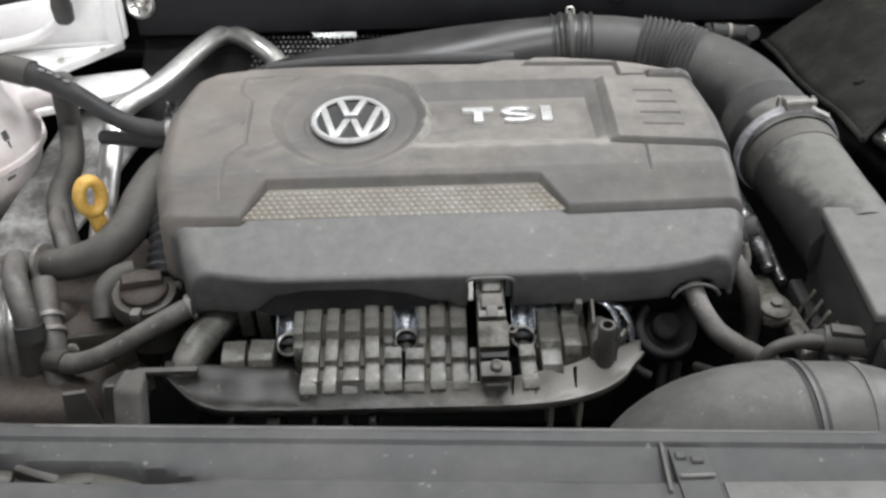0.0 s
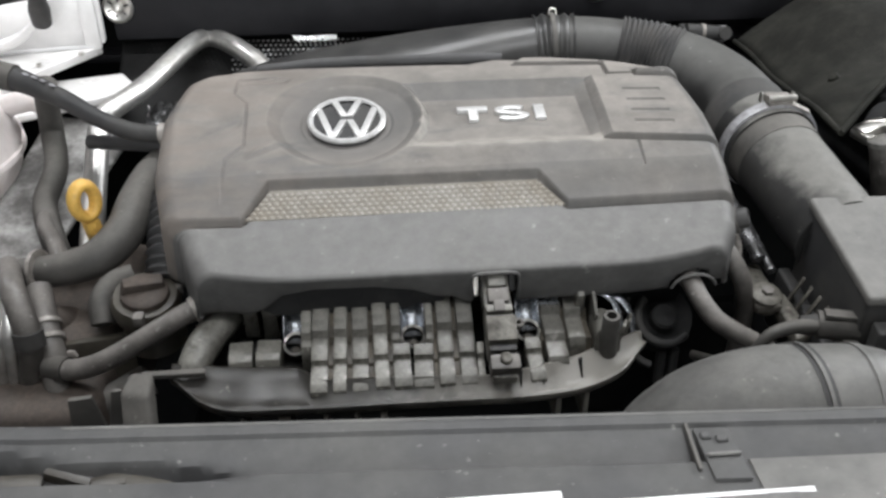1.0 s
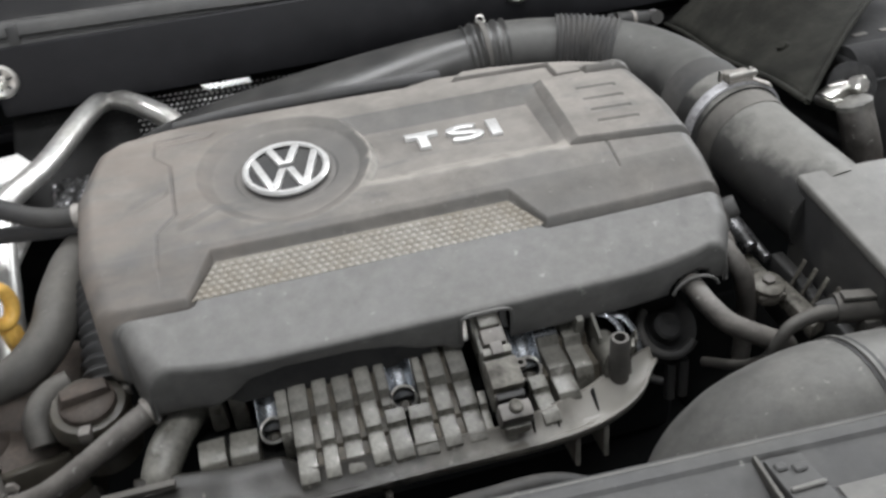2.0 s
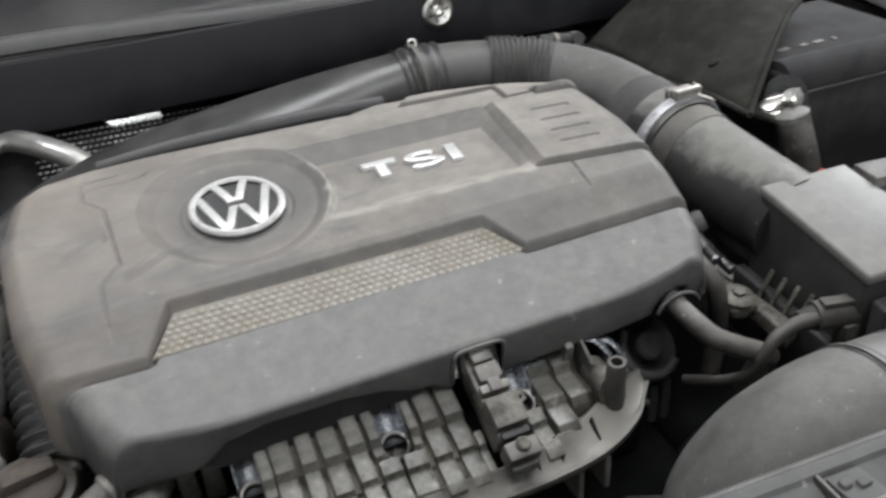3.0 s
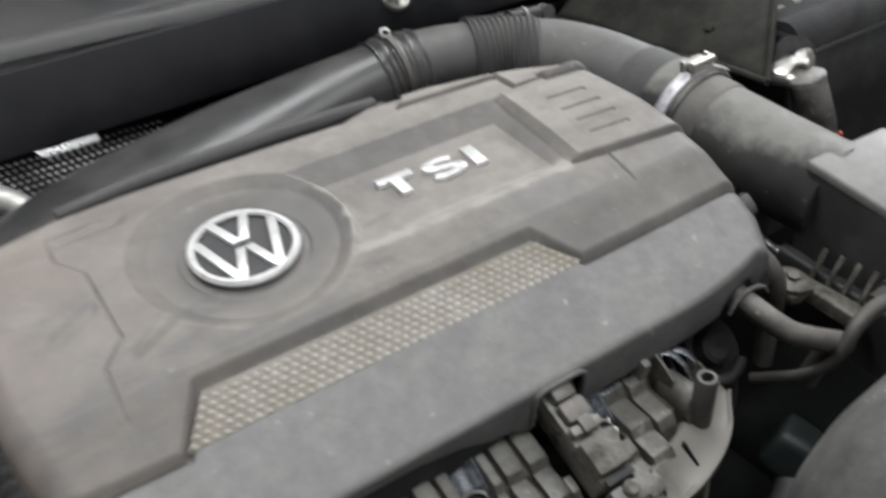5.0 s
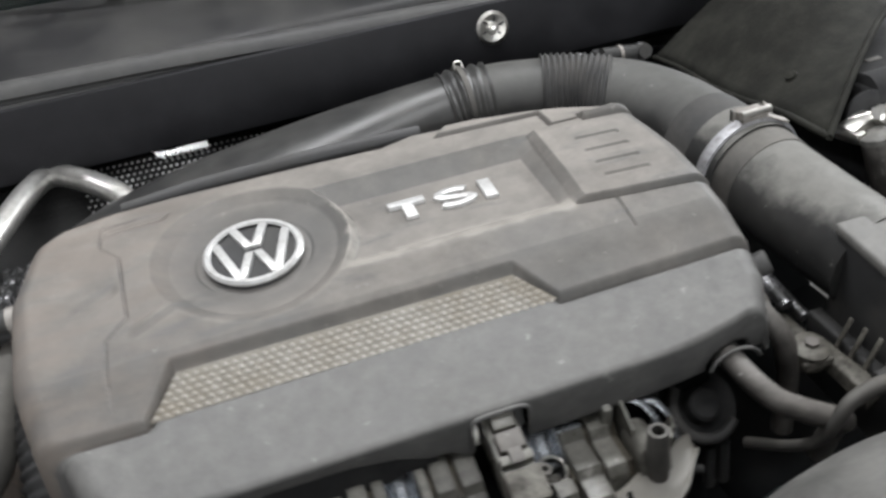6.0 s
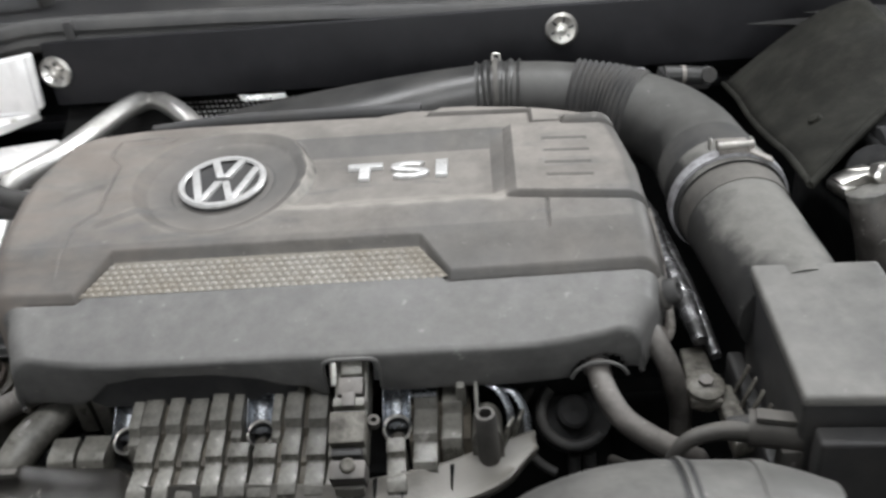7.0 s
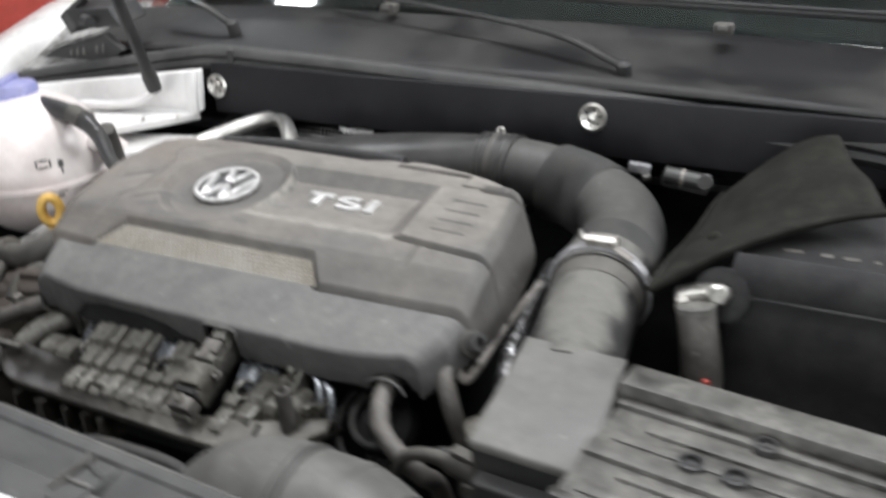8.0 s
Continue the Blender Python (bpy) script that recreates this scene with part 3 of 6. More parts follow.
def build_cover():
    root = thing("engine_cover", (0, 0.67, 0.87), "dusty dark grey plastic engine cover with a chrome badge", "engine cover")
    nu, nv, r = 600, 380, 0.016
    # columns: wall, shoulder, top, shoulder, wall
    arc = np.linspace(0, math.pi / 2, 9)
    wall = np.linspace(0.075, 0.006, 26)
    lx = np.concatenate([np.zeros(26) - 0.004 * (wall / 0.075), r - r * np.cos(arc[1:])])
    lz = np.concatenate([r + wall, r - r * np.sin(arc[1:])])
    inner = np.linspace(0, 1, nu)
    # rows: front skirt, crease, top, back shoulder, back wall
    fr, br = 0.0038, 0.008
    frac = np.linspace(1, 0.05, 14)
    fy = np.concatenate([np.zeros(14), fr - fr * np.cos(arc[1:])])
    fz = np.concatenate([np.full(14, fr), fr - fr * np.sin(arc[1:])])
    bwall = np.linspace(0.003, 0.05, 6)
    rows = []
    Y0 = 0.5440
    for k in range(len(fy)):
        rows.append(("f", fy[k], fz[k], frac[k] if k < 14 else 0.0))
    for t in np.linspace(0, 1, nv)[1:-1]:
        rows.append(("t", t, 0.0, 0.0))
    for a in arc:
        rows.append(("b", br * np.sin(a) - br, br - br * np.cos(a), 0.0))
    for w in bwall:
        rows.append(("b", 0.0, br + w, 0.0))
    P = []
    for kind, a, drop, skirt in rows:
        # straight line of this row in plan, bowed at the back
        u_all = np.concatenate([np.zeros(len(lx)), inner[1:-1], np.ones(len(lx))])
        xref = -0.24 + 0.49 * u_all
        yback = np.interp(xref, [-0.25, -0.21, -0.15, 0.0, 0.072, 0.105, 0.185, 0.222, 0.25], [0.802, 0.815, 0.819, 0.816, 0.812, 0.824, 0.819, 0.806, 0.782])
        y0 = Y0 + 0.010 * np.clip((np.abs(xref - 0.0) - 0.16) / 0.09, 0, 1) ** 2
        if kind == "f":
            Y = y0 + a
        elif kind == "t":
            Y = y0 + fr + a * (yback - 0.008 - y0 - fr)
        else:
            Y = yback + a
        XL, XR = np.interp(Y, LEFT_Y, LEFT_X), np.interp(Y, RIGHT_Y, RIGHT_X)
        X = np.empty(len(u_all))
        D = np.full(len(u_all), drop, dtype=float)
        n = len(lx)
        X[:n] = XL[:n] + lx
        flare = np.where(lx < 0, 5.5 * lx, lx)[::-1]
        X[-n:] = XR[-n:] - np.where(lx[::-1] < 0, lx[::-1] + (flare - lx[::-1]) * np.interp(Y[-n:], [0.56, 0.64], [0, 1]), lx[::-1])
        X[n:-n] = (XL[n:-n] + r) + inner[1:-1] * (XR[n:-n] - XL[n:-n] - 2 * r)
        D[:n] += lz
        D[-n:] += lz[::-1]
        D = np.minimum(D, 0.095)
        yy = np.clip(Y, Y0 + fr * 0.6, yback - 0.004)
        Z = cover_height(X, yy) - D
        if skirt:
            low = np.interp(X, EDGE_X, EDGE_Z)
            Z[n:-n] -= skirt * (Z - low)[n:-n]
            Y = Y + 0.005 * skirt
            Z[:n] = np.minimum(Z[:n], Z[n] * 0 + (cover_height(X[:n], yy[:n]) - lz - fr) * (1 - skirt) + low[:n] * skirt)
            Z[-n:] = np.minimum(Z[-n:], (cover_height(X[-n:], yy[-n:]) - lz[::-1] - fr) * (1 - skirt) + low[-n:] * skirt)
        P.append(np.stack([X, Y, Z], -1))
    P = np.array(P)
    X, Y, Z = P[..., 0], P[..., 1], P[..., 2]
    cx, cy, cz = (0.25 * (a[:-1, :-1] + a[1:, :-1] + a[:-1, 1:] + a[1:, 1:]) for a in (X, Y, Z))
    front = np.zeros(cx.shape, dtype=bool)
    front[:len(fy)] = True
    # side walls end in a rising edge; the connector notch and the hose hole are cut out
    rise = np.where(cx > 0, np.interp(cy, [0.54, 0.60, 0.80], [0.888, 0.902, 0.94]), np.interp(cy, [0.54, 0.60, 0.80], [0.884, 0.888, 0.93]))
    keep = cz > rise
    keep &= ~(front & (cx > 0.0185) & (cx < 0.0555) & (cz < 0.9205))
    keep &= ~(front & (np.hypot((cx - 0.2035) / 0.0188, (cz - 0.892) / 0.0155) < 1))
    shell = grid_mesh("shell", X, Y, Z, COVER, root, keep, 0.0025, angle=70)
    shell.data.materials.append(COVER_SIDE)
    behind = line_distance(cx, np.clip(cy, 0.54, 0.9), GROOVE) > -0.001
    shell.data.polygons.foreach_set("material_index", np.where(behind, 0, 1).reshape(-1)[keep.reshape(-1)].astype(np.int32))
    # gold mesh insert with its knobs
    bm = bmesh.new()
    pts = [(-0.1655, 0.6012), (0.1035, 0.6037), (0.0825, 0.6298), (-0.1455, 0.6298)]
    nx, ny = 60, 8
    vs = []
    for j in range(ny):
        t = j / (ny - 1)
        row = []
        for i in range(nx):
            s = i / (nx - 1)
            x = (pts[0][0] * (1 - s) + pts[1][0] * s) * (1 - t) + (pts[3][0] * (1 - s) + pts[2][0] * s) * t
            y = (pts[0][1] * (1 - s) + pts[1][1] * s) * (1 - t) + (pts[3][1] * (1 - s) + pts[2][1] * s) * t
            z = float(smooth_interp(np.array(y), LOW_Y, LOW_Z, 0.004)) - 0.0004
            row.append(bm.verts.new((x, y, z)))
        vs.append(row)
    for j in range(ny - 1):
        for i in range(nx - 1):
            bm.faces.new((vs[j][i], vs[j][i + 1], vs[j + 1][i + 1], vs[j + 1][i]))
    insert = part("mesh_insert", bm, MESH_BASE, root, "gold-brown embossed mesh insert")
    bm = bmesh.new()
    pitch, rowh = 0.0062, 0.0044
    j = 0
    y = 0.6035
    while y < 0.629:
        t = (y - 0.602) / 0.0285
        x0, x1 = -0.1645 + 0.020 * t, 0.1015 - 0.020 * t
        x = -0.168 + (pitch / 2 if j % 2 else 0)
        while x < x1:
            if x > x0:
                z = float(smooth_interp(np.array(y), LOW_Y, LOW_Z, 0.004)) - 0.0006
                top = []
                low = []
                for k in range(6):
                    a = math.tau * k / 6
                    low.append(bm.verts.new((x + 0.0026 * math.cos(a), y + 0.0021 * math.sin(a), z + 0.0001)))
                    top.append(bm.verts.new((x + 0.0015 * math.cos(a), y + 0.0012 * math.sin(a), z + 0.0014)))
                for k in range(6):
                    bm.faces.new((low[k], low[(k + 1) % 6], top[(k + 1) % 6], top[k]))
                bm.faces.new(top)
            x += pitch
        y += rowh
        j += 1
    tagged(part("mesh_relief", bm, MESH_GOLD, insert, angle=80), kind="stuff")
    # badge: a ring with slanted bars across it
    m = Matrix.Translation((BADGE[0], BADGE[1], 0.9768)) @ Euler((math.atan(0.16), 0, 0)).to_matrix().to_4x4()
    badge = part("badge", lathe([(0.0, -0.003), (0.035, -0.003), (0.035, 0.0005), (0.0, 0.0005)], m @ Vector((0, 0, 0)), m.to_3x3() @ Vector((0, 0, 1)), 48), BLACK, root, "round chrome badge with black ground")
    bm = lathe([(0.0305, 0.0), (0.0355, 0.0), (0.0362, 0.0022), (0.0345, 0.0040), (0.0318, 0.0040), (0.0305, 0.0024)], m @ Vector((0, 0, 0)), m.to_3x3() @ Vector((0, 0, 1)), 64)
    bm.faces.ensure_lookup_table()
    caps = [f for f in bm.faces if len(f.verts) > 4]
    bmesh.ops.delete(bm, geom=caps, context="FACES_ONLY")
    part("badge_ring", bm, CHROME, badge, "bright chrome ring")

    def bar(x0, y0, x1, y1, w):
        o = Vector((w / 2, 0, 0))
        a, b = Vector((x0, y0, 0)), Vector((x1, y1, 0))
        part("badge_bar", prism([(a - o)[:2], (a + o)[:2], (b + o)[:2], (b - o)[:2]], 0.0036, m, 0.0007), CHROME, badge)

    for s in (-1, 1):
        bar(0.0022 * s, 0.0045, 0.0118 * s, 0.0298, 0.0068)
        bar(0.0128 * s, -0.0288, 0.0262 * s, 0.0170, 0.0066)
        bar(0.0118 * s, -0.0275, 0.0028 * s, -0.0012, 0.0064)
    # letters
    def letter(outline, ox):
        ml = Matrix.Translation((ox, 0.7065, 0.9735)) @ Euler((math.atan(0.13), 0, 0)).to_matrix().to_4x4()
        part("letter", prism(outline, 0.0046, ml, 0.0006), CHROME, root, "bright chrome letter")

    w, h, s = 0.0285, 0.0230, 0.0088
    letter([(w / 2 - s / 2, 0), (w / 2 + s / 2, 0), (w / 2 + s / 2, h - 0.0062), (w, h - 0.0062), (w, h), (0, h), (0, h - 0.0062), (w / 2 - s / 2, h - 0.0062)], 0.0222)
    letter([(0, 0), (0.0098, 0), (0.0098, h), (0, h)], 0.0940)
    out, inn = [], []
    mid = []
    for k in range(15):
        a = math.radians(25 + k * (245 / 14))
        mid.append((0.0158 + 0.0112 * math.cos(a), 0.0164 + 0.0043 * math.sin(a)))
    for k in range(15):
        a = math.radians(90 - k * (245 / 14))
        mid.append((0.0158 + 0.0118 * math.cos(a), 0.0068 + 0.0043 * math.sin(a)))
    for i, (x, y) in enumerate(mid):
        x0, y0 = mid[max(i - 1, 0)]
        x1, y1 = mid[min(i + 1, len(mid) - 1)]
        n = math.hypot(x1 - x0, y1 - y0) or 1
        nx_, ny_ = -(y1 - y0) / n, (x1 - x0) / n
        wx, wy = 0.0044, 0.0029
        out.append((x + nx_ * wx, y + ny_ * wy))
        inn.append((x - nx_ * wx, y - ny_ * wy))
    bm = bmesh.new()
    ml = Matrix.Translation((0.0570, 0.7065, 0.9735)) @ Euler((math.atan(0.13), 0, 0)).to_matrix().to_4x4()
    ring = []
    for (ax, ay), (bx, by_) in zip(out, inn):
        ring.append([bm.verts.new(ml @ Vector(q)) for q in ((ax, ay, 0), (ax, ay, 0.004), ((ax * 0.85 + bx * 0.15), (ay * 0.85 + by_ * 0.15), 0.0046), ((ax * 0.15 + bx * 0.85), (ay * 0.15 + by_ * 0.85), 0.0046), (bx, by_, 0.004), (bx, by_, 0))])
    for a, b in zip(ring, ring[1:]):
        for k in range(5):
            bm.faces.new((a[k], a[k + 1], b[k + 1], b[k]))
    bm.faces.new(ring[0])
    bm.faces.new(ring[-1][::-1])
    part("letter", bm, CHROME, root, "bright chrome letter")
    # bright rims of the notch and of the hose hole
    part("notch_rim", tube([(0.0178, 0.5475, 0.894), (0.0178, 0.5440, 0.914), (0.0215, 0.5440, 0.9205), (0.037, 0.5440, 0.9215), (0.0525, 0.5440, 0.9205), (0.0562, 0.5440, 0.914), (0.0562, 0.5475, 0.894)], 0.0016, 8, 6), COVER_SIDE, root, "worn moulded rim")
    part("hole_rim", tube([(0.2035 + 0.0192 * math.cos(a), 0.5455, 0.892 + 0.0160 * math.sin(a)) for a in np.linspace(0.3, math.pi - 0.2, 12)], 0.0014, 8, 4), COVER_SIDE, root, "worn moulded rim")
    # black foam that hangs out below the raised front edge
    part("foam_lip", prism([(-0.152, 0.8890), (-0.143, 0.8835), (-0.10, 0.8825), (-0.036, 0.8840), (-0.024, 0.8895), (-0.014, 0.8850), (-0.005, 0.8865), (-0.003, 0.918), (-0.152, 0.918)], 0.05, Matrix(((1, 0, 0, 0), (0, 0, 1, 0.5525), (0, 1, 0, 0), (0, 0, 0, 1))), 0.0), FOAM, root, "black foam edge")
    # dark seal under the back edge
    part("back_seal", tube([(-0.172, 0.8285, 0.9800), (-0.10, 0.8325, 0.9840), (0.0, 0.8310, 0.9850), (0.078, 0.8275, 0.9845)], 0.0068, 12, 10, squash=1.3), BLACK, root, "dark rubber edge")
    return root


build_cover()
slab("sound_foam", (0.40, 0.22, 0.03), (0.01, 0.675, 0.90), BAY_SHADE, "dark foam under the engine cover", "foam", 0.01)["kind"] = "thing"


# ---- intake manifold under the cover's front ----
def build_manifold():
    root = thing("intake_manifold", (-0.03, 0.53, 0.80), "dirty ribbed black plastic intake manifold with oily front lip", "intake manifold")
    part("runner_body", block((0.30, 0.085, 0.05), (-0.035, 0.555, 0.824), 0.01), BAY_SHADE, root)
    # the pan-shaped front lip: an inner and an outer edge, with a thin rim that rolls under
    xi = [-0.226, -0.200, -0.160, -0.124, -0.106, -0.060, -0.030, 0.030, 0.066, 0.100, 0.125, 0.158]
    yi = [0.523, 0.521, 0.516, 0.514, 0.494, 0.494, 0.493, 0.490, 0.496, 0.506, 0.518, 0.528]
    zi = [0.862, 0.860, 0.859, 0.860, 0.8618, 0.8618, 0.8614, 0.860, 0.862, 0.861, 0.862, 0.866]
    xo = [-0.226, -0.215, -0.196, -0.174, -0.104, -0.040, 0.051, 0.080, 0.103, 0.130, 0.1485, 0.158]
    yo = [0.516, 0.503, 0.486, 0.479, 0.477, 0.477, 0.476, 0.478, 0.482, 0.492, 0.504, 0.522]
    zo = [0.859, 0.854, 0.851, 0.850, 0.850, 0.850, 0.850, 0.850, 0.850, 0.852, 0.858, 0.864]
    xs = np.linspace(-0.226, 0.158, 110)
    X, Y, Z = (np.zeros((110, 11)) for k in range(3))
    for i, x in enumerate(xs):
        a = np.array([float(smooth_interp(x, xi, q, 0.007)) for q in (yi, zi)])
        o = np.array([float(smooth_interp(x, xo, q, 0.009)) for q in (yo, zo)])
        wave = 0.0007 * math.sin(70 * x) + 0.0005 * math.sin(190 * x + 1)
        row = [(a[0] + 0.012, a[1] - 0.012), (a[0] + 0.003, a[1] - 0.001), (a[0], a[1])]
        for t in (0.3, 0.6, 0.86):
            row.append((a[0] + (o[0] - a[0]) * t, a[1] + (o[1] - a[1]) * t - 0.0022 * math.sin(math.pi * t) + wave))
        row += [(o[0] + 0.001, o[1] + 0.0016), (o[0] - 0.0012, o[1] + 0.0008), (o[0] - 0.0012, o[1] - 0.003), (o[0] + 0.001, o[1] - 0.008), (o[0] + 0.03, o[1] - 0.020)]
        for j, (y, z) in enumerate(row):
            X[i, j], Y[i, j], Z[i, j] = x, y, z
    grid_mesh("front_lip", X, Y, Z, LIP, root, None, 0.0025, "brown-black oily lip with worn rim", 45)
    # narrow wedge-shaped drain slots in the lip, near-black pieces for the shade inside
    for x, yin, yout in ((0.0700, 0.4990, 0.4845), (0.1020, 0.5035, 0.4895), (0.0520, 0.4935, 0.4840)):
        part("drain_slot", solid([(x - 0.0016, yin, 0.8622), (x + 0.0014, yin + 0.001, 0.8624), (x - 0.0004, yout, 0.8548), (x - 0.0010, yout, 0.8548)], (0, 0, -0.006), 0.0003, 1), BAY_SHADE, root)
    for x, w in ((-0.168, 0.004), (-0.135, 0.010), (-0.103, 0.004), (-0.079, 0.0035), (-0.058, 0.005), (0.082, 0.004), (0.105, 0.004)):
        part("web", block((w, 0.03, 0.03), (x, 0.487 + 0.9 * max(0, x) * 0.12, 0.826), 0.001, 1), LIP, root)
    # ribbed strips in steps, with dark slits between them; alike strips share one mesh
    strips = {}

    def strip(x, w, kind, dz=0.0, yaw=0.0):
        key = (round(w, 4), kind)
        if key not in strips:
            side = {"full": [(0.580, 0.8910), (0.5535, 0.8895), (0.5330, 0.8820), (0.5305, 0.8752), (0.5225, 0.8740), (0.5110, 0.8698), (0.5090, 0.8652), (0.4985, 0.8628), (0.4925, 0.8620), (0.4868, 0.8578), (0.4862, 0.840), (0.580, 0.840)],
                    "upper": [(0.580, 0.8910), (0.5535, 0.8895), (0.5330, 0.8820), (0.5305, 0.8752), (0.5250, 0.8738), (0.5225, 0.8665), (0.5220, 0.840), (0.580, 0.840)],
                    "front": [(0.5210, 0.8735), (0.5110, 0.8698), (0.5090, 0.8652), (0.4985, 0.8628), (0.4925, 0.8620), (0.4868, 0.8578), (0.4862, 0.840), (0.5210, 0.840)],
                    "lump": [(0.541, 0.869), (0.526, 0.8668), (0.521, 0.8640), (0.517, 0.856), (0.517, 0.842), (0.541, 0.842)],
                    "right": [(0.572, 0.8835), (0.5455, 0.8815), (0.5425, 0.8740), (0.5200, 0.8725), (0.5160, 0.8660), (0.5155, 0.842), (0.572, 0.842)],
                    "right_long": [(0.572, 0.8835), (0.5485, 0.8815), (0.5455, 0.8740), (0.5235, 0.8725), (0.5200, 0.8665), (0.504, 0.8650), (0.500, 0.8600), (0.499, 0.842), (0.572, 0.842)]}[kind]
            b = prism([(y, z) for y, z in side], w, Matrix.Identity(4))
            bmesh.ops.transform(b, matrix=Matrix(((0, 0, 1, -w / 2), (1, 0, 0, 0), (0, 1, 0, 0), (0, 0, 0, 1))), verts=b.verts)
            bmesh.ops.recalc_face_normals(b, faces=b.faces)
            bmesh.ops.bevel(b, geom=[e for e in b.edges if e.calc_face_angle(0) > 0.3], offset=0.0013, segments=2, profile=0.55, affect="EDGES", clamp_overlap=True)
            me = bpy.data.meshes.new("rib")
            b.to_mesh(me)
            b.free()
            finish(me, MANIFOLD, 30)
            strips[key] = me
        ob = adopt(new("rib", strips[key]), root)
        ob.matrix_basis = Matrix.Translation((x, 0.53, dz)) @ Matrix.Rotation(radians(yaw), 4, "Z") @ Matrix.Translation((0, -0.53, 0))

    # the floor of the slits, a darker brown than the ribs
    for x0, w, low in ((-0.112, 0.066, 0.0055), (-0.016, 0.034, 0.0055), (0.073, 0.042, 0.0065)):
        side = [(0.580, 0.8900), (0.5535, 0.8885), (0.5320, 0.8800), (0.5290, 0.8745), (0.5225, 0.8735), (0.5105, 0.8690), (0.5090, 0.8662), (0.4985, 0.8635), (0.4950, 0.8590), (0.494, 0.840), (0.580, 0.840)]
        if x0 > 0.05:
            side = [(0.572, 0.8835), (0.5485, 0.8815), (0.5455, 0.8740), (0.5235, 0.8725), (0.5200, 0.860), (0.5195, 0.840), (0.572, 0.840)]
        part("slit_floor", prism([(y, max(z - low, 0.835)) for y, z in side[:-2]] + [(side[-2][0], 0.828), (side[-1][0], 0.828)], w, Matrix(((0, 0, 1, x0), (1, 0, 0, 0), (0, 1, 0, 0), (0, 0, 0, 1)))), SLIT_BROWN, root, "darker brown floor between the ribs")
    part("spring_plate", block((0.0185, 0.014, 0.0022), (0.0825, 0.5555, 0.8835), 0.001, 2, (4, 0, 0)), CLIP_STEEL, root, "bright steel spring plate")
    rnd = random.Random(4)
    for x, w in ((-0.1066, 0.0136), (-0.0903, 0.0108), (-0.0745, 0.0130), (-0.0583, 0.0118)):
        strip(x, w, "full", rnd.uniform(-0.0020, 0.0020), rnd.uniform(-2.0, 2.0))
    strip(-0.0455, 0.0078, "upper", 0.0005)
    strip(-0.0420, 0.0145, "front", 0.0005, 1)
    strip(-0.0235, 0.0160, "front", -0.0012, -2)
    strip(-0.0182, 0.0064, "upper", -0.001)
    strip(-0.0060, 0.0126, "full", 0.0006, -0.5)
    strip(0.0110, 0.0134, "full", -0.0006, 0.6)
    strip(0.0225, 0.0060, "front", -0.003, -2)
    strip(0.0640, 0.0130, "front", -0.001, 3)
    strip(0.0842, 0.0168, "right_long", 0.0, 0.5)
    strip(0.1022, 0.0140, "right", -0.002, -1)
    strip(-0.1715, 0.0190, "lump", -0.002, 2)
    strip(-0.1490, 0.0200, "lump", -0.001, -3)
    # a rounded runner end and a tall moulded block on the left
    part("runner_end", tube([(-0.178, 0.582, 0.868), (-0.192, 0.566, 0.866), (-0.203, 0.546, 0.862), (-0.210, 0.528, 0.855), (-0.212, 0.518, 0.846)], [0.012, 0.0145, 0.0150, 0.0135, 0.010], 20, 8, squash=0.85), MANIFOLD, root, "rounded dusty runner end")
    part("tall_block", block((0.013, 0.020, 0.034), (-0.1655, 0.567, 0.872), 0.003, 2, (10, 0, 3), 0.85), MANIFOLD, root)
    part("tall_block", block((0.014, 0.022, 0.042), (-0.1490, 0.566, 0.874), 0.003, 2, (10, 0, -3), 0.8), MANIFOLD, root)
    part("top_clip", block((0.014, 0.006, 0.004), (-0.1530, 0.561, 0.8965), 0.001, 2, (20, 0, 6)), STEEL, root, "small bright metal clip")
    strip(-0.1180, 0.0085, "upper", -0.0025)
    # fins that stand up on the right
    part("fin", block((0.0090, 0.020, 0.034), (0.1090, 0.555, 0.879), 0.0014, 2, (18, 0, 0), 0.65), MANIFOLD, root)
    part("fin", prism([(0.566, 0.862), (0.534, 0.862), (0.531, 0.883), (0.541, 0.8900), (0.552, 0.8960), (0.566, 0.8970)], 0.0024, Matrix(((0, 0, 1, 0.1185), (1, 0, 0, 0), (0, 1, 0, 0), (0, 0, 0, 1))), 0.0007), MANIFOLD, root)
    half = [(0.0105 * math.cos(a), 0.0140 * math.sin(a)) for a in np.linspace(0, math.pi, 15)]
    part("boss", prism(half + [(-0.0105, -0.020), (0.0105, -0.020)], 0.028, Matrix(((1, 0, 0, 0.1260), (0, 0.2, 1, 0.5140), (0, 1, -0.1, 0.8680), (0, 0, 0, 1))), 0.0016), MANIFOLD, root, "round-topped moulded boss")
    part("stub", lathe([(0.0, -0.046), (0.0078, -0.046), (0.0070, 0.0), (0.0062, 0.001), (0.0042, 0.001), (0.0038, -0.008), (0.0, -0.008)], (0.1255, 0.5105, 0.8975), (-0.03, -0.08, 1), 20), DUSTY_BLACK, root, "hollow moulded post")
    part("stub_web", block((0.004, 0.018, 0.024), (0.1395, 0.524, 0.868), 0.001, 2, (0, 12, -25), 0.6), MANIFOLD, root)
    part("stub_web", block((0.004, 0.020, 0.018), (0.147, 0.534, 0.868), 0.001, 2, (0, 14, -20), 0.6), MANIFOLD, root)
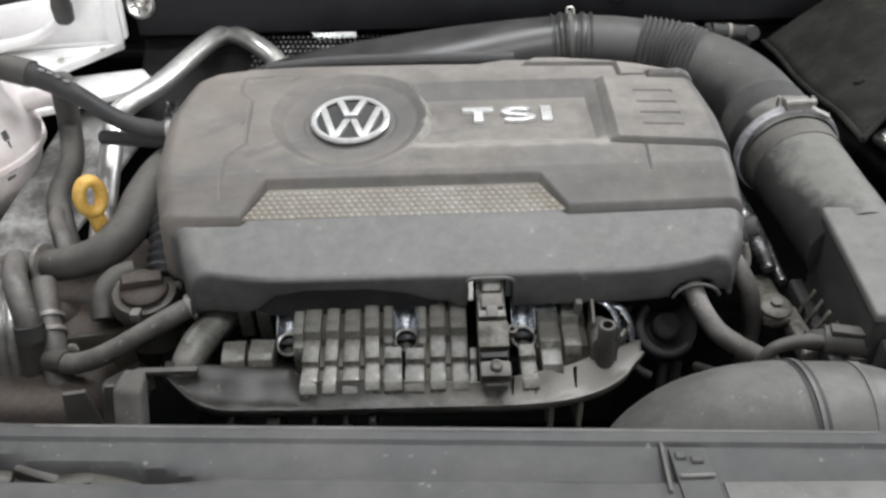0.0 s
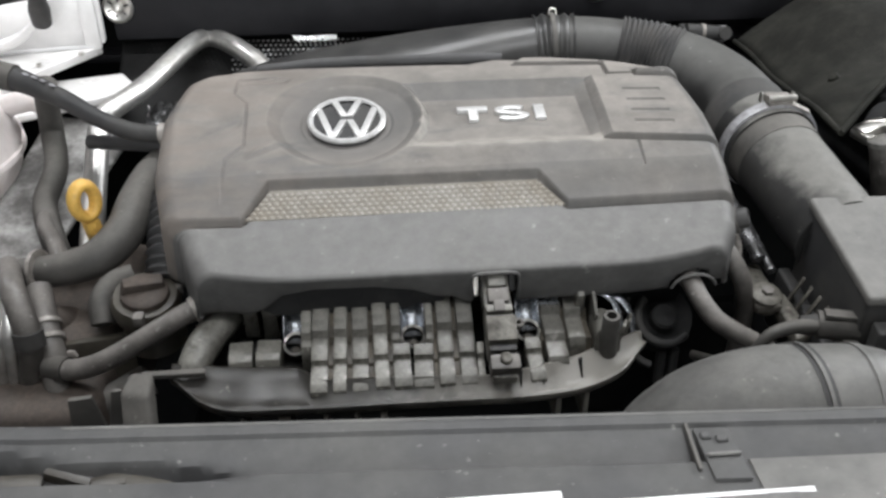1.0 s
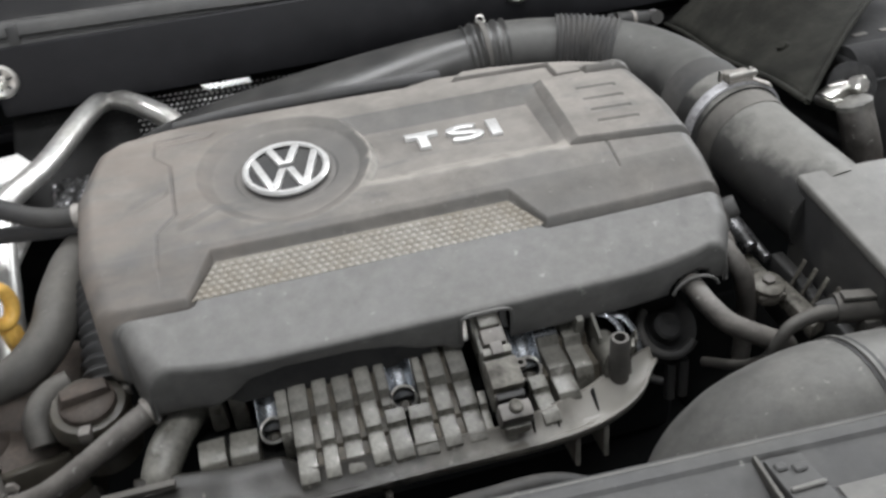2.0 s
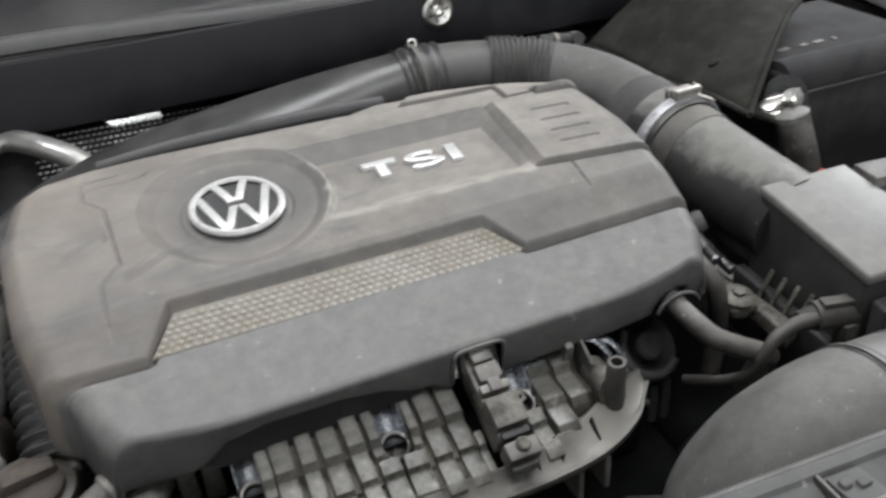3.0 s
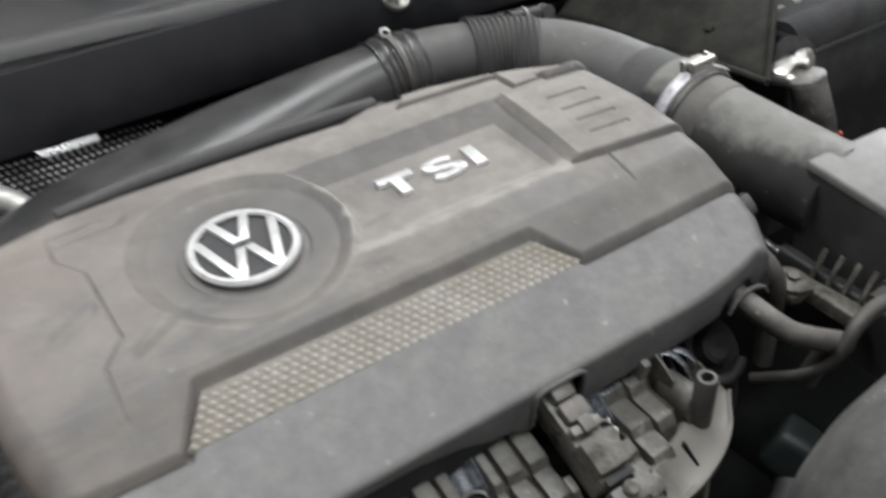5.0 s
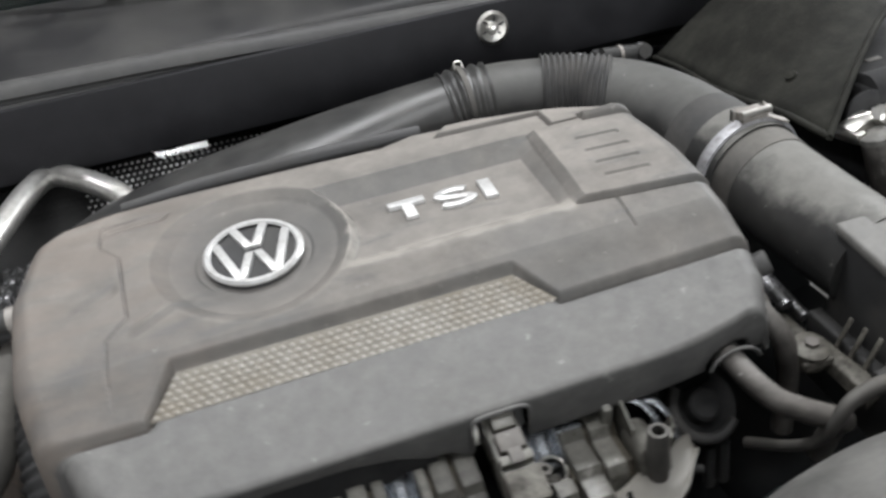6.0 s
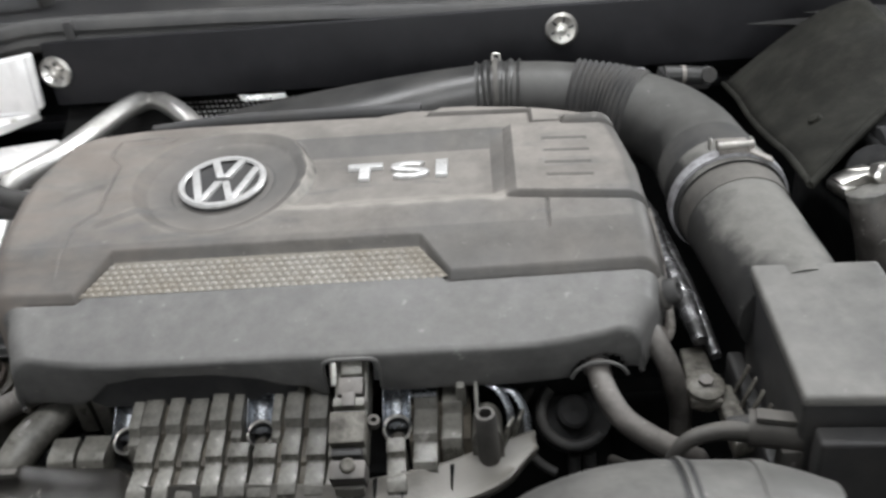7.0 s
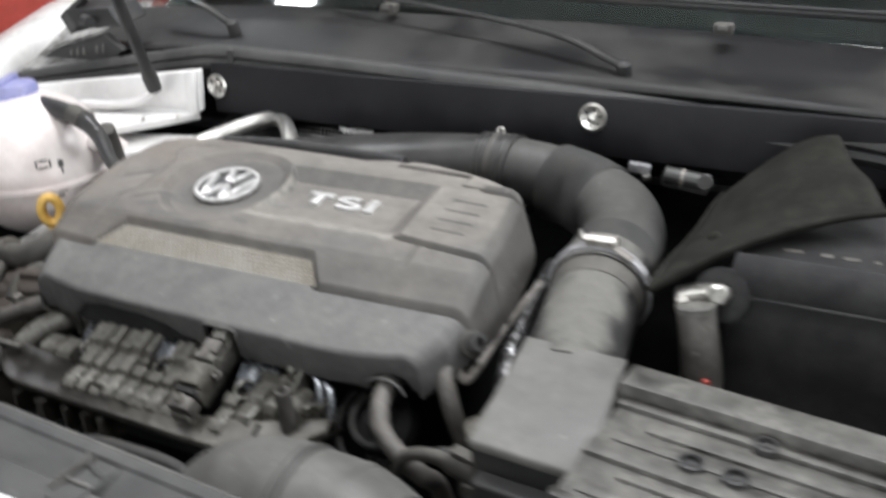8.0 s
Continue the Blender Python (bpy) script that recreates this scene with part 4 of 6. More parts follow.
    # shiny bent springs behind the post
    for x, k in ((0.134, 0.0), (0.145, 0.004)):
        part("bent_spring", tube([(x - 0.010, 0.556, 0.888 - k), (x, 0.550, 0.886 - k), (x + 0.007, 0.542, 0.876 - k), (x + 0.009, 0.535, 0.862 - k)], 0.0034, 10, 8, squash=0.5), CLIP_STEEL, root, "bright bent steel spring")
    # bright clip plates with a bolt well at their feet
    for x, y, z in ((-0.0315, 0.536, 0.866), (-0.1275, 0.537, 0.864), (0.0640, 0.535, 0.866)):
        along, out = Vector((0, 0.788, 0.616)), Vector((0, -0.616, 0.788))
        U, A = np.meshgrid(np.linspace(0.0, 0.034, 6), np.linspace(-1.75, 1.75, 22), indexing="ij")
        at = [x + 0.0088 * np.sin(A), y + 0.002 + along.y * U + out.y * (0.0045 - 0.0088 * np.cos(A)), z + along.z * U + out.z * (0.0045 - 0.0088 * np.cos(A))]
        clip = grid_mesh("clip_channel", *at, CLIP_STEEL, root, None, 0.0010, "bright steel spring channel", 60)
        part("foot_rim", tube([Vector((x, y, z + 0.001)) + Vector((0.0094 * math.cos(a), 0.0086 * math.sin(a), 0.0039 * math.sin(a))) for a in np.linspace(0, math.tau, 25)], 0.0013, 8, 2), STEEL, clip)
        w = part("well", lathe([(0.0092, -0.022), (0.0092, -0.0005), (0.0083, 0.0006), (0.0078, 0.0), (0.0074, -0.010), (0.0, -0.010)], (x, y, z), (0, -0.45, 1), 24), BLACK, root, "dark bolt well")
        part("stud", lathe([(0.0, 0.0), (0.0048, 0.0), (0.0048, 0.005), (0.003, 0.007), (0.0, 0.007)], (x, y, z - 0.010), (0, -0.45, 1), 12), MANIFOLD_DARK, w, "dark stud")
    return root


build_manifold()


def build_sensor():
    root = thing("map_sensor", (0.037, 0.52, 0.87), "dusty plug-in pressure sensor with a tan connector", "sensor")
    t = math.degrees(math.atan(0.46))
    part("body", block((0.0225, 0.072, 0.024), (0.037, 0.530, 0.8885), 0.003, 2, (t, 0, 0)), MANIFOLD, root)
    part("head", block((0.017, 0.018, 0.012), (0.0375, 0.548, 0.911), 0.003, 2, (t, 0, 0), 0.9), MANIFOLD, root)
    part("neck", block((0.018, 0.0135, 0.012), (0.0375, 0.5335, 0.9045), 0.002, 2, (t, 0, 0), 0.95), HOSE_GREY, root)
    part("collar", block((0.021, 0.006, 0.014), (0.037, 0.5235, 0.8985), 0.0012, 2, (t, 0, 0)), MANIFOLD, root)
    part("tab", block((0.009, 0.010, 0.005), (0.037, 0.521, 0.9055), 0.0012, 2, (t, 0, 0)), HOSE_GREY, root)
    part("connector", block((0.0235, 0.022, 0.018), (0.037, 0.5075, 0.8905), 0.002, 2, (t, 0, 0)), TAN, root, "dirty tan connector housing")
    part("latch", block((0.020, 0.005, 0.010), (0.037, 0.4935, 0.884), 0.0012, 2, (t, 0, 0)), BLACK, root)
    part("foot", block((0.0235, 0.013, 0.018), (0.0375, 0.486, 0.8745), 0.0025, 2, (t, 0, 0)), HOSE_GREY, root)
    part("foot_skirt", block((0.020, 0.010, 0.010), (0.0375, 0.484, 0.8655), 0.003, 2, (12, 0, 0)), MANIFOLD, root)
    part("screw", lathe([(0.0, 0.0), (0.0050, 0.0), (0.0050, 0.0025), (0.0036, 0.0036), (0.0, 0.003)], (0.038, 0.484, 0.8830), (0, -0.42, 1), 14), TAN, root, "dirty screw head")
    part("ear", lathe([(0.0020, -0.003), (0.0042, -0.003), (0.0046, 0.0), (0.0042, 0.003), (0.0020, 0.003), (0.0020, -0.003)], (0.0520, 0.5165, 0.890), (0.15, -0.3, 1), 14), DUSTY_BLACK, root, "small moulded eye")
    part("side_clip", block((0.0055, 0.022, 0.003), (0.0215, 0.556, 0.9035), 0.001, 2, (60, 0, 0)), STEEL, root, "bright steel side spring")
    part("side_clip", block((0.0055, 0.016, 0.003), (0.0525, 0.556, 0.9035), 0.001, 2, (60, 0, 0)), BLACK, root)
    return root


build_sensor()


# ---- intake pipe behind and right of the cover ----
def clamp_ring(parent, at, axis, r, w, mat, label):
    return part("hose_clamp", lathe([(r, -w / 2), (r + 0.0018, -w / 2), (r + 0.0024, 0), (r + 0.0018, w / 2), (r, w / 2)], at, axis, 40), mat, parent, label)


def build_intake_pipe():
    root = thing("intake_pipe", (0.2, 0.9, 0.88), "dusty black intake pipe with a fabric sleeve and metal clamp", "intake pipe")
    # an oval duct, broad and flat on the left, that narrows to the round cuff
    sec = [(-0.275, 0.895, 0.888, 0.052, 0.028), (-0.235, 0.908, 0.904, 0.062, 0.032), (-0.16, 0.921, 0.9185, 0.067, 0.035), (-0.08, 0.929, 0.929, 0.065, 0.0365), (0.0, 0.933, 0.9385, 0.058, 0.0375), (0.06, 0.932, 0.9455, 0.050, 0.0385), (0.105, 0.929, 0.9500, 0.043, 0.0395), (0.150, 0.927, 0.953, 0.040, 0.040)]
    q = np.linspace(0, len(sec) - 1, 90)
    path = [[float(smooth_interp(v, range(len(sec)), [e[k] for e in sec], 0.5)) for v in q] for k in range(5)]
    bm = bmesh.new()
    rings = [[bm.verts.new((x, y + a * math.cos(w), z + b * math.sin(w))) for w in np.linspace(0, math.tau, 48, endpoint=False)] for x, y, z, a, b in zip(*path)]
    for one, two in zip(rings, rings[1:]):
        for k in range(48):
            bm.faces.new((one[k], one[(k + 1) % 48], two[(k + 1) % 48], two[k]))
    bm.faces.new(rings[0])
    bm.faces.new(rings[-1][::-1])
    part("gloss_duct", bm, GLOSS_PIPE, root, "glossy black plastic duct")
    for y, z, h in ((0.8785, 0.9465, 0.002), (0.8725, 0.9400, 0.0016)):
        part("mould_ridge", tube([(-0.10, y - 0.006, z - 0.016), (0.0, y, z), (0.06, y + 0.003, z + 0.006), (0.115, y + 0.006, z + 0.010)], h, 8, 10), GLOSS_PIPE, root)
    part("cuff", tube([(0.132, 0.928, 0.9515), (0.150, 0.927, 0.953), (0.174, 0.925, 0.953)], 0.0402, 40, 24, ribs=(0.0105, 0.0034)), GLOSS_PIPE, root, "ribbed rubber cuff")
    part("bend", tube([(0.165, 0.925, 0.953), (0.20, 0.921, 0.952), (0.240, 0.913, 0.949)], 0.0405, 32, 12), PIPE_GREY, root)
    part("sleeve", tube([(0.226, 0.917, 0.950), (0.258, 0.906, 0.947), (0.287, 0.889, 0.943)], 0.0424, 48, 70, ribs=(0.0058, 0.0026)), RUBBER, root, "black woven fabric sleeve")
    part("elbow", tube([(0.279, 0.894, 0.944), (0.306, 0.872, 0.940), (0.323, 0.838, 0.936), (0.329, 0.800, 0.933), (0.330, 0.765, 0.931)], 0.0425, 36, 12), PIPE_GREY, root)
    part("rubber_ring", tube([(0.3295, 0.785, 0.932), (0.330, 0.765, 0.931), (0.3305, 0.748, 0.930)], 0.0438, 36, 6), RUBBER, root, "dark rubber band")
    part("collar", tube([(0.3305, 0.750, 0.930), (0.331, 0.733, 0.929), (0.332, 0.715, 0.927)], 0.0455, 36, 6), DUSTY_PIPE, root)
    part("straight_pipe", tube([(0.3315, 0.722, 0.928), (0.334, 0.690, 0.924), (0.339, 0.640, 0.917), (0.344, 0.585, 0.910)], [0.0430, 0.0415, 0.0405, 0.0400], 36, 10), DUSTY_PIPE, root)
    # a darker ring on the pipe just below the clamp
    part("dark_pipe_ring", tube([(0.3318, 0.718, 0.9275), (0.333, 0.706, 0.9262), (0.3338, 0.695, 0.9247)], [0.0434, 0.0430, 0.0424], 36, 8), DUSTY_BLACK, root, "dark ring round the pipe below the clamp")
    c = clamp_ring(root, (0.3315, 0.725, 0.9285), (0.03, -1, -0.1), 0.0462, 0.0105, BAND_PALE, "pale worm-drive hose clamp")
    part("screw_housing", block((0.024, 0.016, 0.008), (0.331, 0.723, 0.9785), 0.002, 2, (0, 0, 0)), BAND, c)
    part("strap_end", block((0.026, 0.010, 0.0016), (0.350, 0.719, 0.9725), 0.0005, 1, (0, 24, -12)), BAND, c)
    part("screw", tube([(0.317, 0.716, 0.982), (0.346, 0.719, 0.981)], 0.0036, 10, 4), STEEL, c)
    part("ear", block((0.002, 0.005, 0.010), (0.346, 0.726, 0.979), 0.0006, 1), STEEL, c)
    part("ear", block((0.002, 0.005, 0.010), (0.3125, 0.721, 0.982), 0.0006, 1), STEEL, c)
    s = clamp_ring(root, (0.150, 0.927, 0.953), (1, -0.04, 0.03), 0.0428, 0.005, DUSTY_BLACK, "thin spring clip")
    part("clip_tab", tube([(0.146, 0.930, 0.9955), (0.147, 0.934, 1.001), (0.153, 0.934, 1.001), (0.154, 0.930, 0.9955)], 0.0012, 8, 6), STEEL, s)
    return root


build_intake_pipe()


# ---- airbox, ribbed lid, battery ----
def build_airbox():
    root = thing("air_filter_box", (0.355, 0.52, 0.80), "dusty grey plastic air filter inlet box", "air box")
    # black plastic body also stands for the unlit left face; the top stays grey
    part("snout", solid([(0.311, 0.477, 0.926), (0.396, 0.470, 0.928), (0.391, 0.584, 0.947), (0.3115, 0.590, 0.945)], (0.004, 0.008, -0.13), 0.003), BLACK, root)
    part("snout_top", solid([(0.310, 0.475, 0.930), (0.397, 0.468, 0.932), (0.392, 0.586, 0.951), (0.3105, 0.592, 0.949)], (0, 0.001, -0.009), 0.003), BOX_GREY, root, "dusty top, paler than the body darkened as unlit")
    part("front_step", solid([(0.318, 0.462, 0.905), (0.43, 0.455, 0.905), (0.43, 0.470, 0.908), (0.318, 0.476, 0.908)], (0, 0, -0.10), 0.003), BLACK, root)
    part("side_flange", solid([(0.303, 0.480, 0.860), (0.313, 0.480, 0.860), (0.315, 0.60, 0.870), (0.303, 0.60, 0.870)], (0, 0, -0.06), 0.003), BLACK, root)
    return root


build_airbox()


def build_lid():
    root = thing("fuse_box", (0.60, 0.50, 0.84), "grey dusty plastic box with a ribbed top", "fuse box")
    turn = -7.3
    frame_of = Matrix.Translation((0.398, 0.583, 0.0)) @ Matrix.Rotation(radians(turn), 4, "Z")

    def bar(name, u0, u1, v0, v1, z0, z1, mat, bevel=0.002, label=""):
        c = frame_of @ Vector(((u0 + u1) / 2, -(v0 + v1) / 2, (z0 + z1) / 2))
        return part(name, block((u1 - u0, v1 - v0, z1 - z0), c, bevel, 2, (0, 0, turn)), mat, root, label)

    bar("body", 0.004, 0.44, 0.004, 0.17, 0.84, 0.9395, LID_GREY, 0.004)
    bar("rear_rim", 0.0, 0.44, 0.0, 0.029, 0.905, 0.9505, LID_GREY, 0.003, "broad worn rim")
    rnd = random.Random(11)
    v = 0.036
    k = 0
    while v < 0.160:
        w = (0.0065, 0.013, 0.008, 0.016)[k % 4]
        u0 = 0.004 + (0.0, 0.03, 0.012)[k % 3]
        gaps = sorted(rnd.uniform(0.08, 0.38) for _ in range(2))
        for a, b in ((u0, gaps[0]), (gaps[0] + 0.018, gaps[1]), (gaps[1] + 0.014, 0.435)):
            if b - a > 0.02:
                bar("rib", a, b, v, v + w, 0.930, 0.9432 - 0.0010 * (k % 3), LID_GREY, 0.0018)
        v += w + (0.007, 0.009, 0.006)[k % 3]
        k += 1
    for u, v in ((0.106, 0.041), (0.070, 0.082), (0.098, 0.082), (0.20, 0.060)):
        c = frame_of @ Vector((u, -v, 0.9420))
        part("socket", lathe([(0.0, -0.006), (0.0085, -0.006), (0.0085, 0.004), (0.0062, 0.0046), (0.0058, 0.001), (0.0, 0.001)], c, (0, 0, 1), 18), BLACK, root, "dark screw socket")
        part("lid_screw", lathe([(0.0, 0.0), (0.0034, 0.0), (0.0034, 0.002), (0.002, 0.003), (0.0, 0.003)], c + Vector((0, 0, 0.001)), (0, 0, 1), 12), BLACK, root)
    return root


build_lid()


def build_battery():
    root = thing("battery", (0.60, 0.80, 0.75), "black car battery in its box", "battery")
    part("case", block((0.205, 0.17, 0.222), (0.5455, 0.797, 0.864), 0.008, 3), FOAM, root)
    part("rolled_edge", tube([(0.446, 0.728, 0.963), (0.55, 0.728, 0.963), (0.645, 0.728, 0.963)], 0.0205, 24, 4), FOAM, root, "rounded black edge")
    part("edge_seam", block((0.18, 0.003, 0.003), (0.552, 0.7085, 0.9545), 0.001, 1), BLACK, root)
    for x, w in ((0.500, 0.020), (0.527, 0.012), (0.546, 0.016), (0.566, 0.006)):
        part("sticker", block((w * 0.8, 0.006, 0.0012), (x - 0.012, 0.768, 0.9755), 0.0004, 1, (4, 0, 4)), DUSTY_BLACK, root, "small dull sticker")
    return root


build_battery()


def build_terminal():
    root = thing("battery_terminal", (0.43, 0.70, 0.89), "shiny metal battery cable clamp on a grey post", "terminal")
    part("post", tube([(0.441, 0.662, 0.86), (0.435, 0.670, 0.905), (0.4245, 0.681, 0.950)], [0.0165, 0.0165, 0.0155], 24, 6), HOSE_GREY, root)
    part("post_top", lathe([(0.0, -0.004), (0.0162, -0.004), (0.0162, 0.001), (0.0145, 0.0022), (0.0, 0.0026)], (0.4240, 0.6815, 0.952), (-0.2, 0.2, 1), 24), LID_GREY, root, "pale worn top")
    part("back_plate", lathe([(0.0, -0.003), (0.0235, -0.003), (0.0235, 0.002), (0.021, 0.0035), (0.0, 0.0035)], (0.440, 0.7075, 0.953), (-0.2, -1, 0.4), 30), FOAM, root, "round black plate")
    part("clamp", block((0.030, 0.018, 0.013), (0.420, 0.702, 0.953), 0.003, 2, (0, -12, 15)), STEEL, root)
    part("clamp_jaw", block((0.012, 0.024, 0.010), (0.410, 0.697, 0.949), 0.003, 2, (0, 0, 15)), STEEL, root)
    part("nut", lathe([(0.0, 0.0), (0.0098, 0.0), (0.0098, 0.009), (0.007, 0.0110), (0.0, 0.0110)], (0.437, 0.700, 0.958), (0.3, -1, 0.35), 6), STEEL, root)
    part("bolt", tube([(0.416, 0.708, 0.955), (0.447, 0.698, 0.962)], 0.0042, 10, 4), STEEL, root)
    part("red_tab", block((0.008, 0.006, 0.009), (0.442, 0.652, 0.900), 0.0025, 2, (20, 0, 10), 0.6), RED, root, "small red plastic tab")
    return root


build_terminal()


def build_flap():
    root = thing("battery_cover_flap", (0.40, 0.72, 0.94), "dark felt battery cover flap folded open", "cover flap")
    a, b, c, d = Vector((0.383, 0.690, 0.957)), Vector((0.398, 0.995, 0.930)), Vector((0.503, 0.935, 1.034)), Vector((0.552, 0.825, 1.008))
    n = 16
    X = np.zeros((n, n))
    Y, Z = X.copy(), X.copy()
    for i in range(n):
        for j in range(n):
            s, t = i / (n - 1), j / (n - 1)
            p = (a * (1 - s) + b * s) * (1 - t) + (d * (1 - s) * 1.0 + c * s) * t
            p = p + Vector((0, 0, 0.014 * math.sin(math.pi * t) * (0.5 + 0.5 * s)))
            curl = max(0.0, t - 0.72) / 0.28
            p = p + Vector((0.004, -0.002, -0.005)) * curl ** 2 + Vector((0, 0, 0.003 * math.sin(9 * s + 5 * t)))
            X[i, j], Y[i, j], Z[i, j] = p
    grid_mesh("flap_sheet", X, Y, Z, FELT, root, None, 0.005)
    edge = [(X[i, 0], Y[i, 0], Z[i, 0]) for i in range(0, n, 3)]
    part("edge_binding", tube(edge, 0.0030, 10, 4), FELT, root)
    edge = [(X[0, j], Y[0, j], Z[0, j]) for j in range(0, n, 3)]
    part("edge_binding", tube(edge, 0.0030, 10, 4), FELT, root)
    c = Vector((float(X[4, 3]), float(Y[4, 3]), float(Z[4, 3]) + 0.004))
    part("press_stud", lathe([(0.0, -0.004), (0.006, -0.004), (0.005, 0.001), (0.0, 0.0018)], c, (-0.6, -0.1, 0.8), 14), FELT, root)
    return root


build_flap()


# ---- front: intake elbow and lock carrier ----
def build_elbow():
    root = thing("intake_elbow", (0.2, 0.42, 0.80), "dusty grey plastic intake elbow behind the front panel", "intake duct")
    part("duct", tube([(0.148, 0.365, 0.73), (0.145, 0.383, 0.790), (0.147, 0.397, 0.843), (0.165, 0.397, 0.874), (0.188, 0.394, 0.890), (0.211, 0.393, 0.896), (0.2265, 0.392, 0.897)], [0.051, 0.051, 0.051, 0.051, 0.051, 0.0508, 0.0505], 40, 14), DUSTY_TOPLIT_ELBOW, root)
    for x, mat, r in ((0.2235, BLACK, 0.0510), (0.2265, BOX_GREY, 0.0522), (0.2295, BLACK, 0.0514)):
        part("joint_ring", tube([(x - 0.0013, 0.392, 0.897), (x, 0.392, 0.897), (x + 0.0013, 0.392, 0.897)], r, 40, 4), mat, root, "ring of the duct joint")
    part("snap_hook", block((0.014, 0.010, 0.005), (0.243, 0.352, 0.9275), 0.0015, 2, (38, 0, 0)), DUSTY_BLACK, root)
    part("mouth", tube([(0.226, 0.392, 0.897), (0.262, 0.389, 0.895), (0.290, 0.382, 0.891)], [0.0505, 0.052, 0.050], 40, 10), BOX_GREY, root, "paler glossy duct mouth")
    part("mouth_band", tube([(0.256, 0.3895, 0.8955), (0.262, 0.389, 0.895), (0.266, 0.3885, 0.895)], 0.0528, 40, 4), BOX_GREY, root)
    return root


build_elbow()


def carrier_sheet(name, profile, x0, x1, mat, parent, bow=-0.05, thick=0.003, cut=False):
    """A folded sheet; cut: it dips into the wedge-shaped lock recess."""
    rows = [profile[0]]
    for p, q in zip(profile, profile[1:]):
        n = max(1, int(math.hypot(q[0] - p[0], q[1] - p[1]) / 0.0025)) if 0.29 < q[0] < 0.345 else 1
        rows += [(p[0] + (q[0] - p[0]) * k / n, p[1] + (q[1] - p[1]) * k / n) for k in range(1, n + 1)]
    xs = np.linspace(x0, x1, 420)
    X = np.repeat(xs[:, None], len(rows), 1)
    flat = np.array([[y for y, z in rows] for x in xs])
    Y = flat + bow * X + 0.03 * np.maximum(0, np.abs(X) - 0.25)
    Z = np.array([[z for y, z in rows] for x in xs])
    if cut:
        edge = np.minimum(0.3165 + 0.11 * (-0.115 - X) + 0.002 * np.sin(60 * X) - flat, flat - (0.311 - 0.03 * (-0.115 - X) + 0.0015 * np.sin(45 * X)))
        Z = Z - 0.011 * sstep(-0.001, 0.009, edge) * sstep(-0.112, -0.135, X)
    return grid_mesh(name, X, Y, Z, mat, parent, None, thick, angle=30)


def build_carrier():
    root = thing("lock_carrier", (0, 0.25, 0.80), "dusty black plastic front panel with warning labels", "front panel")
    sheet = [(0.350, 0.86), (0.3525, 0.955), (0.3512, 0.960), (0.347, 0.9617), (0.3405, 0.961), (0.3388, 0.9585), (0.335, 0.9578), (0.331, 0.9570), (0.327, 0.9562), (0.323, 0.9554), (0.3185, 0.9545), (0.3158, 0.9538), (0.3146, 0.9575), (0.312, 0.9595),
             (0.308, 0.9598), (0.304, 0.9599), (0.30, 0.960), (0.27, 0.9592), (0.24, 0.9582), (0.20, 0.957), (0.10, 0.950), (-0.02, 0.935), (-0.05, 0.90)]
    carrier_sheet("top_sheet", sheet, -0.85, 0.85, BAR, root, cut=True)
    # the recess's shadow, put in as a near-black tray
    part("lock_tray", block((0.40, 0.14, 0.01), (-0.32, 0.29, 0.925), 0.003), BAY_SHADE, root, "bonnet lock tray painted with the shadow of its recess")
    part("rib", block((0.0022, 0.034, 0.007), (0.1165, 0.3165, 0.9590), 0.0008, 2, (0, 0, -3)), DUSTY_BLACK, root)
    part("worn_edge", tube([(x, 0.3478 - 0.05 * x, 0.9612) for x in (-0.24, -0.1, 0.0, 0.1, 0.24)], 0.0011, 8, 8), BOX_GREY, root, "pale worn edge")
    br = part("latch_bracket", solid([(0.121, 0.292, 0.9625), (0.142, 0.291, 0.9625), (0.1415, 0.330, 0.9605), (0.121, 0.331, 0.9605)], (0, 0, -0.008), 0.0015, 2), BAR, root)
    for k, (x, w) in enumerate(((0.126, 0.006), (0.1345, 0.007))):
        part("notch_lug", block((w, 0.005, 0.0024), (x, 0.3235 - 0.003 * k, 0.9617), 0.0008, 1), BAR, br)
    part("step", block((0.019, 0.0025, 0.0018), (0.1315, 0.3085, 0.9630), 0.0006, 1), BOX_GREY, br)
    part("side_panel", solid([(0.1445, 0.19, 0.9605), (0.40, 0.18, 0.9605), (0.40, 0.298, 0.9615), (0.1445, 0.3055, 0.9615)], (0, 0, -0.004), 0.0015, 2), BOX_GREY, root, "paler dusty panel")
    for x, y, z, a in ((-0.205, 0.330, 0.945, 20), (-0.232, 0.336, 0.945, -15), (-0.262, 0.332, 0.946, 8), (-0.186, 0.327, 0.943, -5)):
        part("lock_piece", block((0.03, 0.010, 0.012), (x, y, z), 0.003, 2, (0, 10, a)), MANIFOLD_DARK, root, "brown rusty lock part")
    return root


build_carrier()


